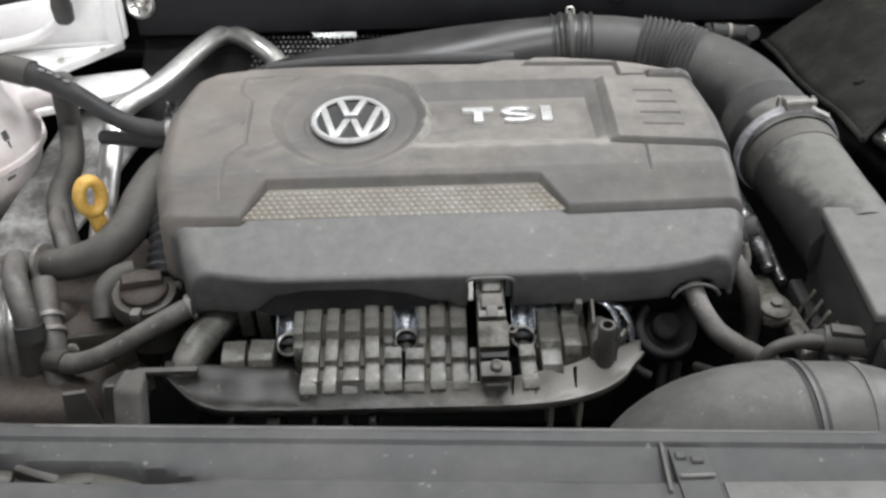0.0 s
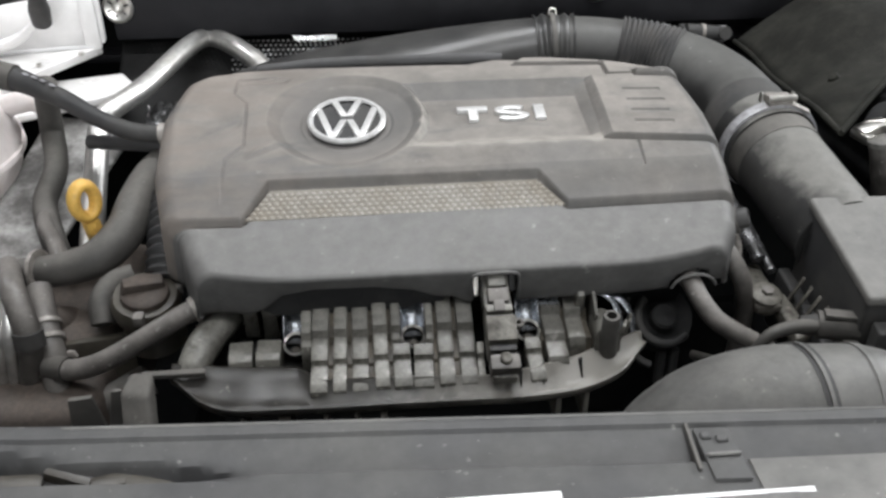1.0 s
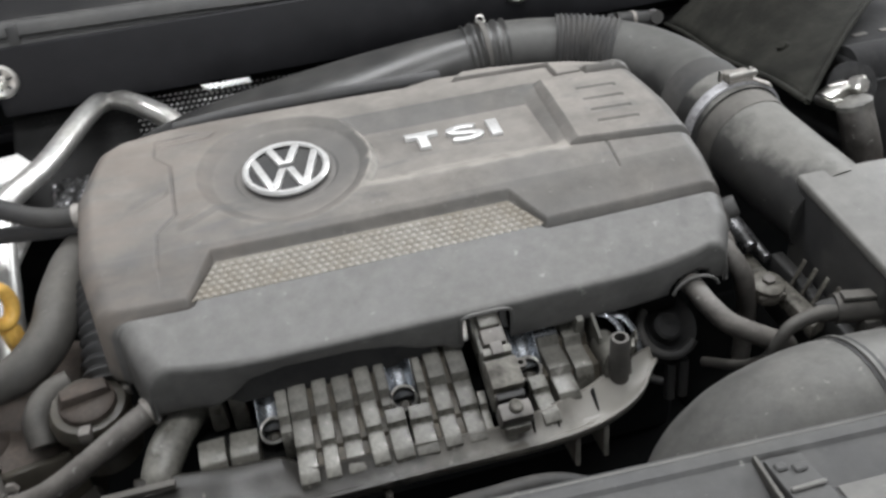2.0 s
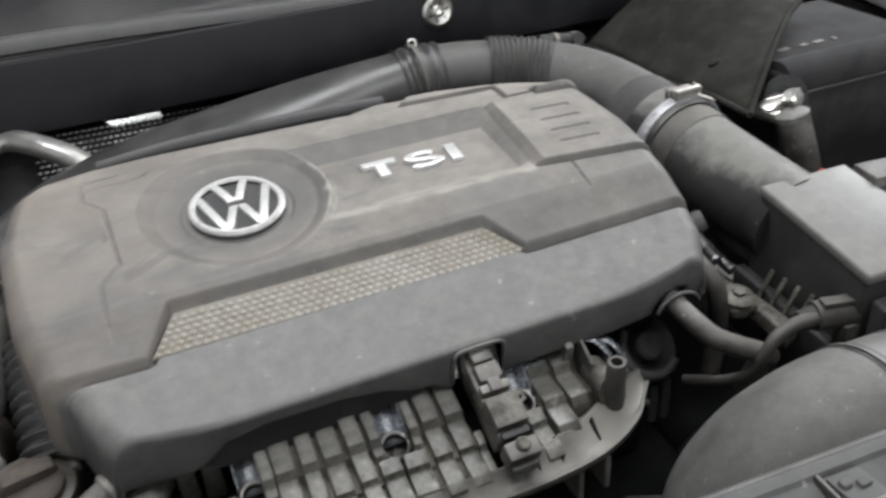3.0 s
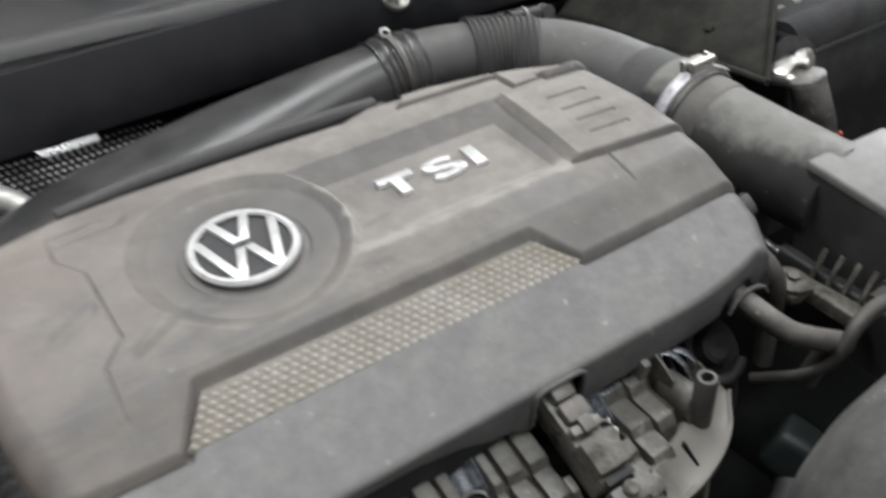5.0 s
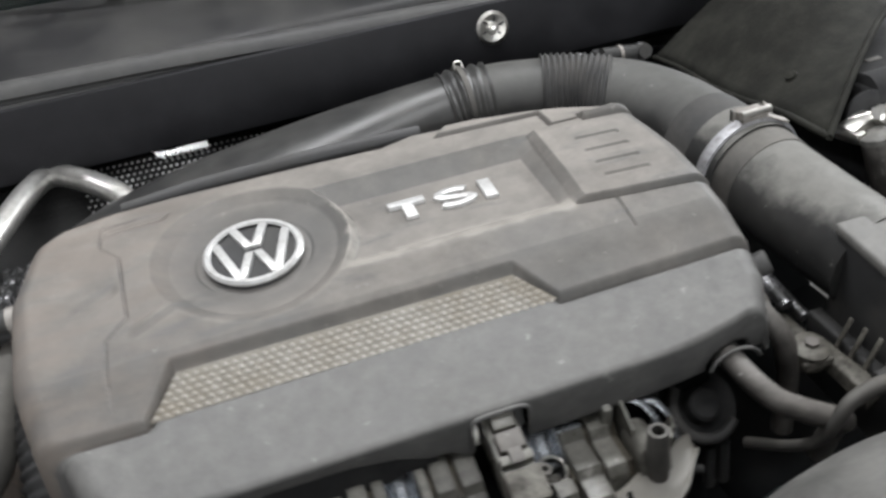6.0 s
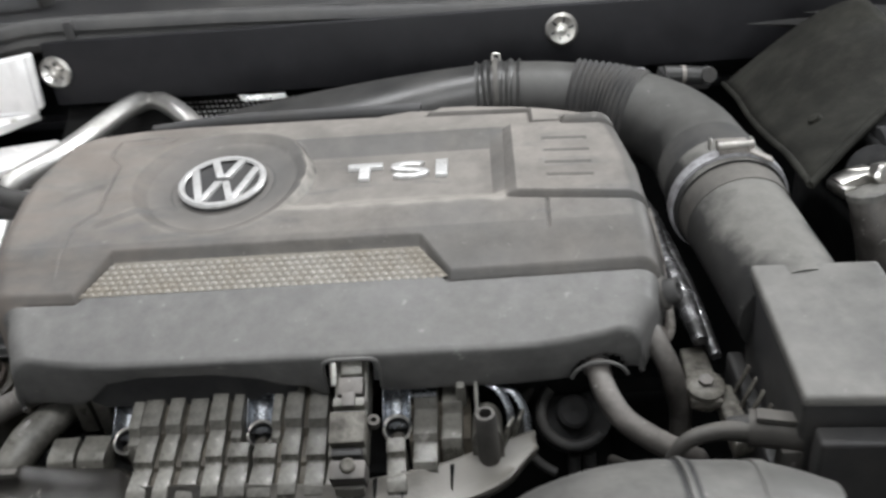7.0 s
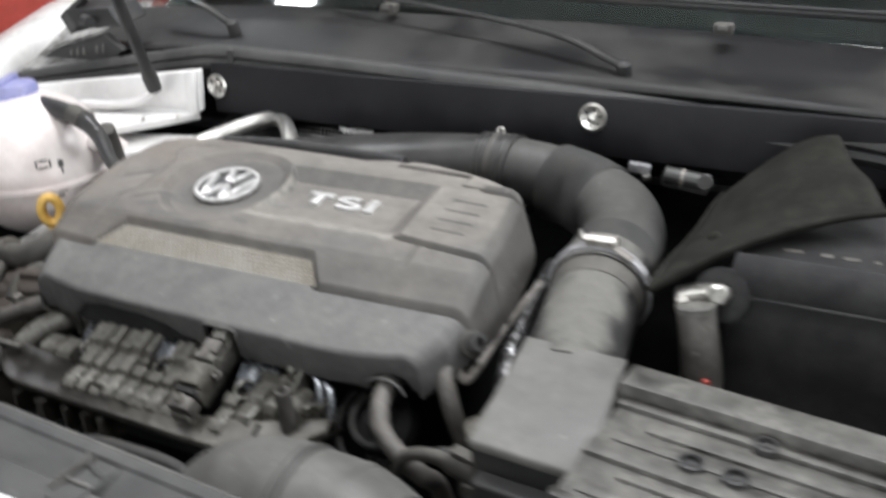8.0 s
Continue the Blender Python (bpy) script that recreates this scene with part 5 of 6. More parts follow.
# ---- cowl, seal, windscreen ----
def build_cowl():
    root = thing("scuttle", (0, 1.06, 0.90), "black cowl panel with round metal fasteners", "cowl")
    bm = block((0.98, 0.012, 0.076), (0.118, 1.052, 0.9785), 0.003)
    part("panel", bm, COWL, root)
    part("lower_shelf", block((1.2, 0.06, 0.012), (0.10, 1.120, 0.900), 0.004), COWL, root)
    for x, z, r in ((0.227, 0.990, 0.0185), (-0.362, 0.982, 0.0185)):
        w = part("washer", lathe([(0.0, 0.0), (r, 0.0), (r, 0.0025), (r - 0.0035, 0.0042), (0.0075, 0.0022), (0.006, 0.0035), (0.0, 0.0035)], (x, 1.046, z), (0, -1, 0.12), 32), STEEL, root, "round bright metal fastener")
        part("pin", lathe([(0.0, 0.0), (0.0042, 0.0), (0.004, 0.008), (0.0, 0.009)], (x, 1.043, z), (0, -1, 0.12), 12), STEEL, w)
        for k in range(6):
            a = math.tau * k / 6 + 0.3
            part("slot", block((0.0065, 0.002, 0.0022), (x + 0.0108 * math.cos(a), 1.0425, z + 0.0108 * math.sin(a)), 0.0005, 1, (0, -math.degrees(a), 0)), BLACK, w)
    return root


build_cowl()


def seal_height(x):
    return np.interp(x, [-0.85, -0.73, -0.46, -0.38, -0.14, 0.19, 0.39, 0.56, 0.85], [0.945, 0.968, 1.012, 1.024, 1.019, 1.006, 0.993, 0.981, 0.950])


def build_seal():
    root = thing("bonnet_seal", (0, 1.06, 1.0), "long black rubber bonnet seal along the cowl", "rubber seal")
    xs = np.linspace(-0.85, 0.85, 60)
    prof = [(0.012, -0.022), (0.0, -0.016), (-0.004, -0.009), (-0.002, -0.004), (0.003, -0.004), (0.004, 0.0), (-0.001, 0.004), (0.002, 0.011), (0.010, 0.014), (0.024, 0.012), (0.03, 0.004)]
    X = np.repeat(xs[:, None], len(prof), 1)
    Y = np.array([[1.056 + p[0] + 0.05 * max(0, abs(x) - 0.35) * -1 for p in prof] for x in xs])
    Z = np.array([[seal_height(x) + p[1] for p in prof] for x in xs])
    grid_mesh("seal_strip", X, Y, Z, SEAL, root, None, 0.002, angle=50)
    part("seal_joint", block((0.012, 0.02, 0.03), (-0.335, 1.060, 1.022), 0.003), BLACK, root)
    return root


build_seal()


def build_cowl_cover():
    root = thing("cowl_cover", (0, 1.15, 1.0), "weathered dark grey plastic cowl cover below the windscreen", "cowl cover")
    xs = np.linspace(-0.80, 0.80, 70)
    prof = [(1.080, 0.006), (1.10, 0.014), (1.14, 0.020), (1.17, 0.030), (1.20, 0.036), (1.23, 0.041), (1.248, 0.049), (1.254, 0.0495), (1.257, 0.046), (1.257, 0.030)]
    X = np.repeat(xs[:, None], len(prof), 1)
    Y = np.array([[p[0] + 0.06 * x * x for p in prof] for x in xs])
    Z = np.array([[seal_height(x) * 0.55 + 1.012 * 0.45 + p[1] + 0.004 * math.sin(6 * x + 40 * p[0]) for p in prof] for x in xs])
    grid_mesh("sheet", X, Y, Z, COWL_GREY, root, None, 0.003, angle=40)
    for x, y, z in ((0.347, 1.225, 1.072), (-0.16, 1.235, 1.075)):
        n = part("washer_jet", block((0.026, 0.022, 0.014), (x, y, z), 0.004), DUSTY_BLACK, root, "small washer jet")
        part("nozzle", block((0.012, 0.006, 0.006), (x, y - 0.012, z + 0.003), 0.0015), BOX_GREY, n)
    return root


build_cowl_cover()


def build_windscreen():
    root = tagged(new("windscreen"), "dark sloping windscreen glass above the cowl", "windscreen", kind="structure")
    root.location = (0, 1.25, 1.05)
    root["base"] = [0, 1.25, 1.05]
    xs = np.linspace(-0.72, 0.72, 24)
    ts = np.linspace(-0.05, 1, 14)
    X = np.repeat(xs[:, None], 14, 1)
    Y = np.array([[1.235 + 0.72 * t + 0.10 * x * x for t in ts] for x in xs])
    Z = np.array([[1.045 + 0.43 * t + 0.02 * t * (1 - t) - 0.03 * x * x for t in ts] for x in xs])
    grid_mesh("pane", X, Y, Z, GLASS, root, None, 0.005)
    k = 4
    grid_mesh("edge_band", X[:, :k], Y[:, :k] + 0.004, Z[:, :k] - 0.0075, COWL_GREY, root, None, 0.002, "black printed edge band")
    grid_mesh("dash_top", X, Y + 0.05, Z - 0.13 * np.ones_like(Z) - 0.25 * (Y - 1.235), BAY_SHADE, root, None, 0.004)
    return root


build_windscreen()


def build_wiper(base, elbow, tip, blade_a, blade_b):
    root = thing("windscreen_wiper", base, "black windscreen wiper resting on the glass", "wiper", "windscreen wipers")
    part("pivot", lathe([(0.0, -0.02), (0.010, -0.02), (0.010, 0.003), (0.007, 0.006), (0.0, 0.007)], base, (0, -0.3, 1), 20), BLACK, root)
    part("arm", tube([base, elbow, tip], [0.009, 0.007, 0.0045], 10, 10, squash=0.6), GLOSS_PIPE, root)
    part("blade", tube([blade_a, [(p + q) / 2 for p, q in zip(blade_a, blade_b)], blade_b], 0.006, 8, 10), BLACK, root)
    part("spoiler", tube([[p + o for p, o in zip(blade_a, (0, -0.004, 0.006))], [p + o for p, o in zip(blade_b, (0, -0.004, 0.006))]], 0.003, 8, 8), BLACK, root)
    return root


build_wiper((0.245, 1.115, 1.040), (0.10, 1.165, 1.072), (-0.30, 1.255, 1.100), (-0.62, 1.285, 1.086), (0.02, 1.262, 1.092))
build_wiper((-0.40, 1.145, 1.055), (-0.47, 1.160, 1.080), (-0.62, 1.21, 1.105), (0.10, 1.262, 1.098), (0.68, 1.29, 1.080))


# ---- left side: strut tower, strut, tank ----
def build_tower():
    root = thing("strut_tower", (-0.55, 1.02, 0.90), "white painted strut tower and inner wing sheet", "body panel")
    part("face", solid([(-0.80, 0.985, 0.955), (-0.379, 1.030, 1.008), (-0.379, 1.040, 1.010), (-0.80, 1.000, 0.957)], (0.0, -0.008, -0.062), 0.003), WHITE_PAINT, root)
    part("ledge", solid([(-0.80, 0.86, 0.935), (-0.47, 0.905, 0.942), (-0.384, 1.022, 0.944), (-0.80, 0.99, 0.944)], (0, 0.004, -0.012), 0.003), WHITE_PAINT, root)
    part("lower_ledge", solid([(-0.60, 0.84, 0.905), (-0.33, 0.955, 0.915), (-0.36, 1.00, 0.917), (-0.60, 0.95, 0.915)], (0, 0, -0.010), 0.003), WHITE_PAINT, root)
    part("inner_sheet", solid([(-0.470, 0.70, 0.836), (-0.388, 0.72, 0.838), (-0.335, 0.93, 0.882), (-0.440, 0.95, 0.888)], (0, 0.002, -0.008), 0.003), GRIMY_WHITE, root, "grimy lower painted sheet")
    part("gutter", solid([(-0.86, 1.045, 0.968), (-0.56, 1.100, 0.995), (-0.56, 1.32, 1.050), (-0.98, 1.32, 1.050)], (0, 0.0, -0.006), 0.002), GRIMY_WHITE, root, "grimy painted gutter sheet")
    part("edge_flange", solid([(-0.400, 1.018, 1.006), (-0.3825, 1.021, 1.008), (-0.3825, 1.028, 1.008), (-0.400, 1.026, 1.006)], (0.0, -0.006, -0.066), 0.0025, 2), WHITE_PAINT, root, "folded sheet edge")
    part("stamped_ridge", tube([(-0.70, 0.968, 0.925), (-0.60, 0.976, 0.950), (-0.52, 0.990, 0.953), (-0.47, 0.998, 0.964), (-0.44, 1.004, 0.989)], [0.006, 0.009, 0.010, 0.009, 0.005], 14, 10, squash=0.7), WHITE_PAINT, root, "stamped ridge in the sheet")
    part("stamped_ridge", tube([(-0.72, 0.90, 0.936), (-0.60, 0.925, 0.940), (-0.50, 0.945, 0.941), (-0.42, 0.985, 0.944)], [0.004, 0.009, 0.008, 0.004], 14, 10, squash=0.6), WHITE_PAINT, root, "stamped ridge in the sheet")
    part("seam_sealer", tube([(-0.70, 0.981, 0.946), (-0.58, 0.992, 0.945), (-0.48, 1.004, 0.9455), (-0.39, 1.016, 0.9455)], 0.0025, 8, 8), LABEL_WHITE, root, "bead of seam sealer")
    for x, y in ((-0.40, 0.992), (-0.44, 0.962)):
        part("weld_nib", lathe([(0.0, 0.0), (0.004, 0.0), (0.003, 0.003), (0.0, 0.0035)], (x, y, 0.9445), (0, 0, 1), 12), STEEL, root)
    return root


build_tower()


def build_strut():
    root = thing("bonnet_strut", (-0.432, 0.985, 0.985), "black bonnet prop strut on a ball foot", "strut")
    d = Vector((0.19, -0.425, 0.885))
    f = Vector((-0.432, 0.985, 0.993))
    part("foot", tube([f - d * 0.008, f + d * 0.012, f + d * 0.03], [0.011, 0.012, 0.009], 16, 6), BLACK, root)
    part("rod", tube([f + d * 0.02, f + d * 0.22, f + d * 0.52], 0.0085, 16, 4), BLACK, root)
    return root


build_strut()


def build_tank():
    c = Vector((-0.545, 0.845, 0.905))
    root = thing("coolant_tank", (c.x, c.y, c.z - 0.10), "milky white round coolant tank with lilac cap", "coolant tank")
    prof = []
    for k in range(25):
        a = -math.pi / 2 + math.pi * k / 24
        r = 0.104 * max(0.0, math.cos(a)) ** 0.8
        prof.append((max(r, 0.0005) + (0.003 if abs(math.sin(a)) < 0.05 else 0), 0.100 * math.sin(a)))
    part("vessel", lathe(prof, c, (0, 0, 1), 48), TANK, root)
    part("seam", lathe([(0.103, -0.004), (0.108, -0.003), (0.108, 0.003), (0.103, 0.004)], c + Vector((0, 0, -0.012)), (0, 0, 1), 48), TANK, root)
    cap = part("cap", lathe([(0.0, -0.01), (0.038, -0.01), (0.039, 0.010), (0.036, 0.016), (0.010, 0.018), (0.0, 0.018)], c + Vector((-0.022, 0.0, 0.098)), (0, 0.05, 1), 40), TANK_CAP, root, "lilac screw cap")
    part("grip", block((0.012, 0.062, 0.010), c + Vector((-0.022, 0.0, 0.117)), 0.003, 2, (0, 0, 30)), TANK_CAP, cap)
    for px, py, pz, w, h in ((-0.461, 0.789, 0.934, 0.013, 0.0022), (-0.461, 0.789, 0.924, 0.013, 0.0022), (-0.467, 0.783, 0.929, 0.0022, 0.011), (-0.455, 0.796, 0.929, 0.0022, 0.011), (-0.449, 0.808, 0.926, 0.007, 0.010), (-0.449, 0.808, 0.914, 0.0024, 0.012), (-0.451, 0.803, 0.889, 0.012, 0.005), (-0.452, 0.800, 0.880, 0.010, 0.004)):
        d = (Vector((px, py, pz)) - c).normalized()
        b = block((w, h, 0.0012), (0, 0, 0), 0.0003, 1)
        bmesh.ops.transform(b, matrix=Matrix.Translation(c + d * 0.1045) @ d.to_track_quat("Z", "Y").to_matrix().to_4x4(), verts=b.verts)
        part("mark", b, COVER_SIDE, root, "dark level mark")
    part("outlet", tube([c + Vector((0.085, 0.02, 0.03)), c + Vector((0.12, 0.03, 0.035)), c + Vector((0.135, 0.04, 0.02))], 0.012, 14, 6), TANK, root)
    return root


build_tank()


def build_fender(side, name):
    s = side
    root = thing(name, (s * 0.86, 0.9, 0.9), "white painted front wing edge", "wing", "front wings")
    xs = np.linspace(-0.6, 1.30, 40)
    prof = [(0.74, -0.05), (0.745, -0.012), (0.752, -0.002), (0.765, 0.002), (0.80, 0.004), (0.86, -0.012), (0.90, -0.05), (0.915, -0.16), (0.925, -0.40), (0.90, -0.58)]
    Y = np.repeat(xs[:, None], len(prof), 1)
    X = np.array([[s * (p[0] + np.interp(y, [0.8, 1.0, 1.3], [0.02, 0.045, 0.13])) for p in prof] for y in xs])
    Z = np.array([[np.interp(y, [-0.6, 0.2, 1.0, 1.3], [0.88, 0.94, 0.995, 1.05]) + p[1] for p in prof] for y in xs])
    grid_mesh("wing_sheet", X, Y, Z, WHITE_PAINT, root, None, 0.002, angle=50)
    return root


build_fender(-1, "front_wing")
build_fender(1, "front_wing")


def build_hinge():
    root = thing("hinge", (-0.64, 1.12, 1.0), "black bonnet hinge with a slotted plastic trim beside the wing", "hinge")
    part("body", solid([(-0.735, 1.10, 1.058), (-0.70, 1.085, 1.076), (-0.60, 1.085, 1.082), (-0.60, 1.15, 1.090), (-0.73, 1.15, 1.085)], (0.02, 0, -0.030), 0.005), BLACK, root)
    part("arm", tube([(-0.70, 1.10, 1.07), (-0.67, 1.12, 1.10), (-0.64, 1.16, 1.15)], [0.013, 0.012, 0.010], 10, 8, squash=0.5), BLACK, root)
    part("knuckle", tube([(-0.645, 1.070, 1.062), (-0.625, 1.066, 1.060)], 0.010, 16, 4), BLACK, root)
    trim = part("trim", solid([(-0.775, 1.080, 0.992), (-0.690, 1.080, 1.020), (-0.615, 1.080, 1.040), (-0.580, 1.080, 1.014), (-0.605, 1.080, 0.994)], (0, 0.014, 0), 0.003), BLACK, root, "triangular black plastic trim")
    part("trim_edge", tube([(-0.775, 1.079, 0.996), (-0.690, 1.079, 1.024), (-0.615, 1.079, 1.044)], 0.0028, 8, 8), GRIMY_WHITE, trim, "pale worn edge")
    for k in range(6):
        if k != 3:
            part("slot", block((0.006, 0.003, 0.010 + 0.001 * k), (-0.700 + 0.0155 * k, 1.0795, 1.003 + 0.0025 * k), 0.001, 1, (0, 12, 0)), BOX_GREY, trim)
    return root


build_hinge()


def build_cabinet():
    root = thing("tool_cabinet", (-2.6, 2.4, 0.0), "red painted steel tool cabinet by the garage wall", "cabinet")
    part("body", block((0.9, 1.5, 1.35), (-2.6, 2.5, 0.70), 0.02, 3, (0, 0, 30)), RED_PAINT, root)
    for k in range(4):
        d = part("drawer", block((0.012, 1.40, 0.27), Vector((-2.6, 2.5, 0.25 + 0.30 * k)) + Vector((0.4535 * math.cos(radians(30)), 0.4535 * math.sin(radians(30)), 0)), 0.005, 2, (0, 0, 30)), RED_PAINT, root)
        part("handle", block((0.02, 1.2, 0.02), Vector((-2.6, 2.5, 0.34 + 0.30 * k)) + Vector((0.467 * math.cos(radians(30)), 0.467 * math.sin(radians(30)), 0)), 0.005, 2, (0, 0, 30)), STEEL, d)
    return root


build_cabinet()


# ---- hoses, pipes and cables ----
def hose(name, pts, r, mat, label, category="hose", bands=(), per=12, sides=18, ribs=None, ends=()):
    root = thing(name, pts[0], label, category)
    part("tube", tube(pts, r, sides, per, ribs=ribs), mat, root)
    sm = smooth_line(pts, 20)
    rr = r if isinstance(r, (int, float)) else r[0]
    for f in bands:
        i = min(int(f * (len(sm) - 1)), len(sm) - 2)
        clamp_ring(root, sm[i], sm[i + 1] - sm[i], rr + 0.0002, 0.0042, BAND, "metal hose clamp")
    for f, ln, mat2, label2 in ends:
        i = min(int(f * (len(sm) - 1)), len(sm) - 2)
        d = (sm[i + 1] - sm[i]).normalized()
        part("sleeve", tube([sm[i] - d * ln / 2, sm[i] + d * ln / 2], (rr if isinstance(r, (int, float)) else float(np.interp(f * (len(r) - 1), range(len(r)), r))) + 0.0016, sides, 4), mat2, root, label2)
    return root


hose("vent_pipe", [(-0.172, 0.950, 0.912), (-0.196, 0.990, 0.929), (-0.236, 1.036, 0.937), (-0.263, 1.051, 0.939), (-0.282, 1.012, 0.940), (-0.315, 0.925, 0.930), (-0.346, 0.868, 0.924), (-0.352, 0.850, 0.912), (-0.347, 0.79, 0.885), (-0.335, 0.70, 0.855)],
     0.0118, PIPE_METAL, "dull bare aluminium pipe bent round the engine", "metal pipe")
breather = hose("breather_hose", [(-0.585, 0.895, 0.972), (-0.535, 0.862, 0.987), (-0.475, 0.845, 0.989), (-0.425, 0.838, 0.983), (-0.372, 0.815, 0.970), (-0.322, 0.780, 0.958), (-0.285, 0.760, 0.953), (-0.245, 0.755, 0.952)], [0.0125, 0.0130, 0.0135, 0.0125, 0.0100, 0.0088, 0.0088, 0.0088], BLACK,
     "black rubber breather hose with foil marking", ends=((0.42, 0.03, DUSTY_BLACK, "printed sleeve"), (0.95, 0.006, BAND, "pale clip")))
for x, y, z in ((-0.400, 0.826, 0.9895), (-0.391, 0.822, 0.9876), (-0.382, 0.818, 0.9854), (-0.372, 0.8125, 0.9825)):
    part("print_bar", block((0.0055, 0.0045, 0.0016), (x, y, z), 0.0005, 1, (-22, 12, -32)), BAND_PALE, breather, "pale worn print")
hose("thin_hose", [(-0.345, 0.800, 0.925), (-0.315, 0.785, 0.930), (-0.285, 0.772, 0.934), (-0.250, 0.765, 0.934)], 0.0075, BLACK, "thin black hose below the breather hose")
hose("heater_hose", [(-0.392, 0.845, 0.970), (-0.402, 0.860, 0.935), (-0.407, 0.865, 0.905), (-0.397, 0.825, 0.884), (-0.399, 0.782, 0.870), (-0.389, 0.750, 0.866), (-0.373, 0.715, 0.858), (-0.36, 0.69, 0.845)], 0.0122, DUSTY_BLACK, "dusty grey heater hose running down beside the tank")
hose("heater_hose", [(-0.391, 0.756, 0.868), (-0.380, 0.722, 0.874), (-0.362, 0.690, 0.878), (-0.345, 0.655, 0.874)], 0.008, HOSE_GREY, "thin dusty grey hose beside the dipstick")
hose("coolant_hose", [(-0.262, 0.775, 0.915), (-0.272, 0.735, 0.916), (-0.279, 0.695, 0.912), (-0.285, 0.660, 0.903), (-0.305, 0.638, 0.892), (-0.335, 0.634, 0.884), (-0.375, 0.638, 0.878), (-0.43, 0.645, 0.868)], [0.0185, 0.0185, 0.018, 0.0175, 0.0165, 0.015, 0.014, 0.0135], DUSTY_BLACK,
     "thick dusty coolant hose curving round the cover", bands=(0.80,))
hose("coolant_hose", [(-0.195, 0.575, 0.886), (-0.222, 0.562, 0.880), (-0.252, 0.550, 0.868), (-0.285, 0.543, 0.853), (-0.312, 0.547, 0.842), (-0.334, 0.556, 0.838)], 0.0090, HOSE_GREY, "dusty grey hose with a pale clamp at its end", bands=(0.12,), ends=((0.95, 0.02, DUSTY_BLACK, "dark tee piece"),))
hose("coolant_hose", [(-0.330, 0.545, 0.815), (-0.337, 0.568, 0.845), (-0.346, 0.592, 0.862), (-0.355, 0.618, 0.876)], 0.0115, HOSE_GREY, "short dusty hose with two clamp bands", bands=(0.45, 0.6))
hose("coolant_hose", [(-0.395, 0.635, 0.878), (-0.412, 0.605, 0.862), (-0.412, 0.565, 0.842), (-0.395, 0.525, 0.815), (-0.385, 0.49, 0.78)], 0.0165, HOSE_GREY, "dusty brown-grey hose dropping to the radiator")
hose("radiator_pipe", [(-0.42, 0.60, 0.862), (-0.405, 0.55, 0.835), (-0.40, 0.50, 0.80), (-0.40, 0.45, 0.76)], 0.014, PIPE_METAL, "dull metal pipe beside the radiator hose", "metal pipe")
hose("drop_hose", [(-0.385, 0.640, 0.885), (-0.362, 0.590, 0.896), (-0.3475, 0.562, 0.870), (-0.353, 0.560, 0.835), (-0.363, 0.560, 0.806), (-0.37, 0.56, 0.76)], 0.0105, HOSE_GREY, "dusty brown-grey hose dropping beside the metal pipes", ends=((0.42, 0.0135, RUBBER, "dark rubber sleeve"),))
hose("metal_line", [(-0.392, 0.640, 0.870), (-0.380, 0.590, 0.884), (-0.372, 0.560, 0.868), (-0.378, 0.558, 0.830), (-0.384, 0.556, 0.794), (-0.39, 0.55, 0.74)], 0.0055, PIPE_METAL, "thin bare metal coolant line", "metal pipe")
hose("metal_line", [(-0.384, 0.645, 0.868), (-0.370, 0.592, 0.884), (-0.362, 0.560, 0.868), (-0.368, 0.558, 0.830), (-0.374, 0.556, 0.794), (-0.38, 0.55, 0.74)], 0.0055, PIPE_METAL, "thin bare metal coolant line", "metal pipe")
hose("vent_elbow", [(-0.295, 0.585, 0.858), (-0.297, 0.600, 0.872), (-0.288, 0.615, 0.880), (-0.272, 0.622, 0.882)], 0.0105, DUSTY_BLACK, "small grey plastic elbow beside the oil cap", "pipe elbow")
hose("corrugated_hose", [(-0.245, 0.695, 0.915), (-0.244, 0.665, 0.906), (-0.243, 0.640, 0.894), (-0.243, 0.615, 0.878)], 0.0165, BLACK, "black corrugated hose beside the cover", ribs=(0.009, 0.0035), per=24)
hose("front_hose", [(0.200, 0.575, 0.899), (0.2025, 0.552, 0.897), (0.206, 0.533, 0.891), (0.215, 0.518, 0.882), (0.229, 0.509, 0.875), (0.2435, 0.504, 0.868), (0.258, 0.504, 0.858), (0.264, 0.516, 0.842), (0.266, 0.53, 0.80)], 0.0082, HOSE_GREY, "dusty grey hose coming out of the cover's front hole", ends=((0.08, 0.014, RUBBER, "dark rubber sleeve"),))
hose("loop_hose", [(0.234, 0.605, 0.915), (0.243, 0.578, 0.905), (0.2535, 0.565, 0.886), (0.260, 0.565, 0.862), (0.265, 0.568, 0.838), (0.266, 0.57, 0.79)], 0.0080, HOSE_GREY, "dusty grey hose looping past the cover's corner")
hose("sensor_cable", [(0.312, 0.490, 0.890), (0.292, 0.493, 0.890), (0.270, 0.495, 0.889), (0.252, 0.494, 0.884), (0.243, 0.4935, 0.872), (0.238, 0.498, 0.855), (0.228, 0.512, 0.840), (0.212, 0.54, 0.825)], [0.0066, 0.0064, 0.0058, 0.0052, 0.0046, 0.0042, 0.004, 0.004], DUSTY_BLACK, "dusty cable bending into a plug", "cable")
hose("wire_loom", [(0.12, 0.44, 0.80), (0.06, 0.452, 0.835), (0.0, 0.450, 0.842), (-0.05, 0.455, 0.832), (-0.09, 0.465, 0.81)], 0.006, RUBBER, "black wire loom below the manifold lip", "cable")
hose("foil_cable", [(0.264, 0.79, 0.912), (0.270, 0.74, 0.910), (0.272, 0.69, 0.904), (0.278, 0.64, 0.894), (0.284, 0.60, 0.880)], [0.006, 0.0085, 0.0065, 0.009, 0.006], CRINKLE, "crinkled foil-wrapped cable beside the cover", "cable")
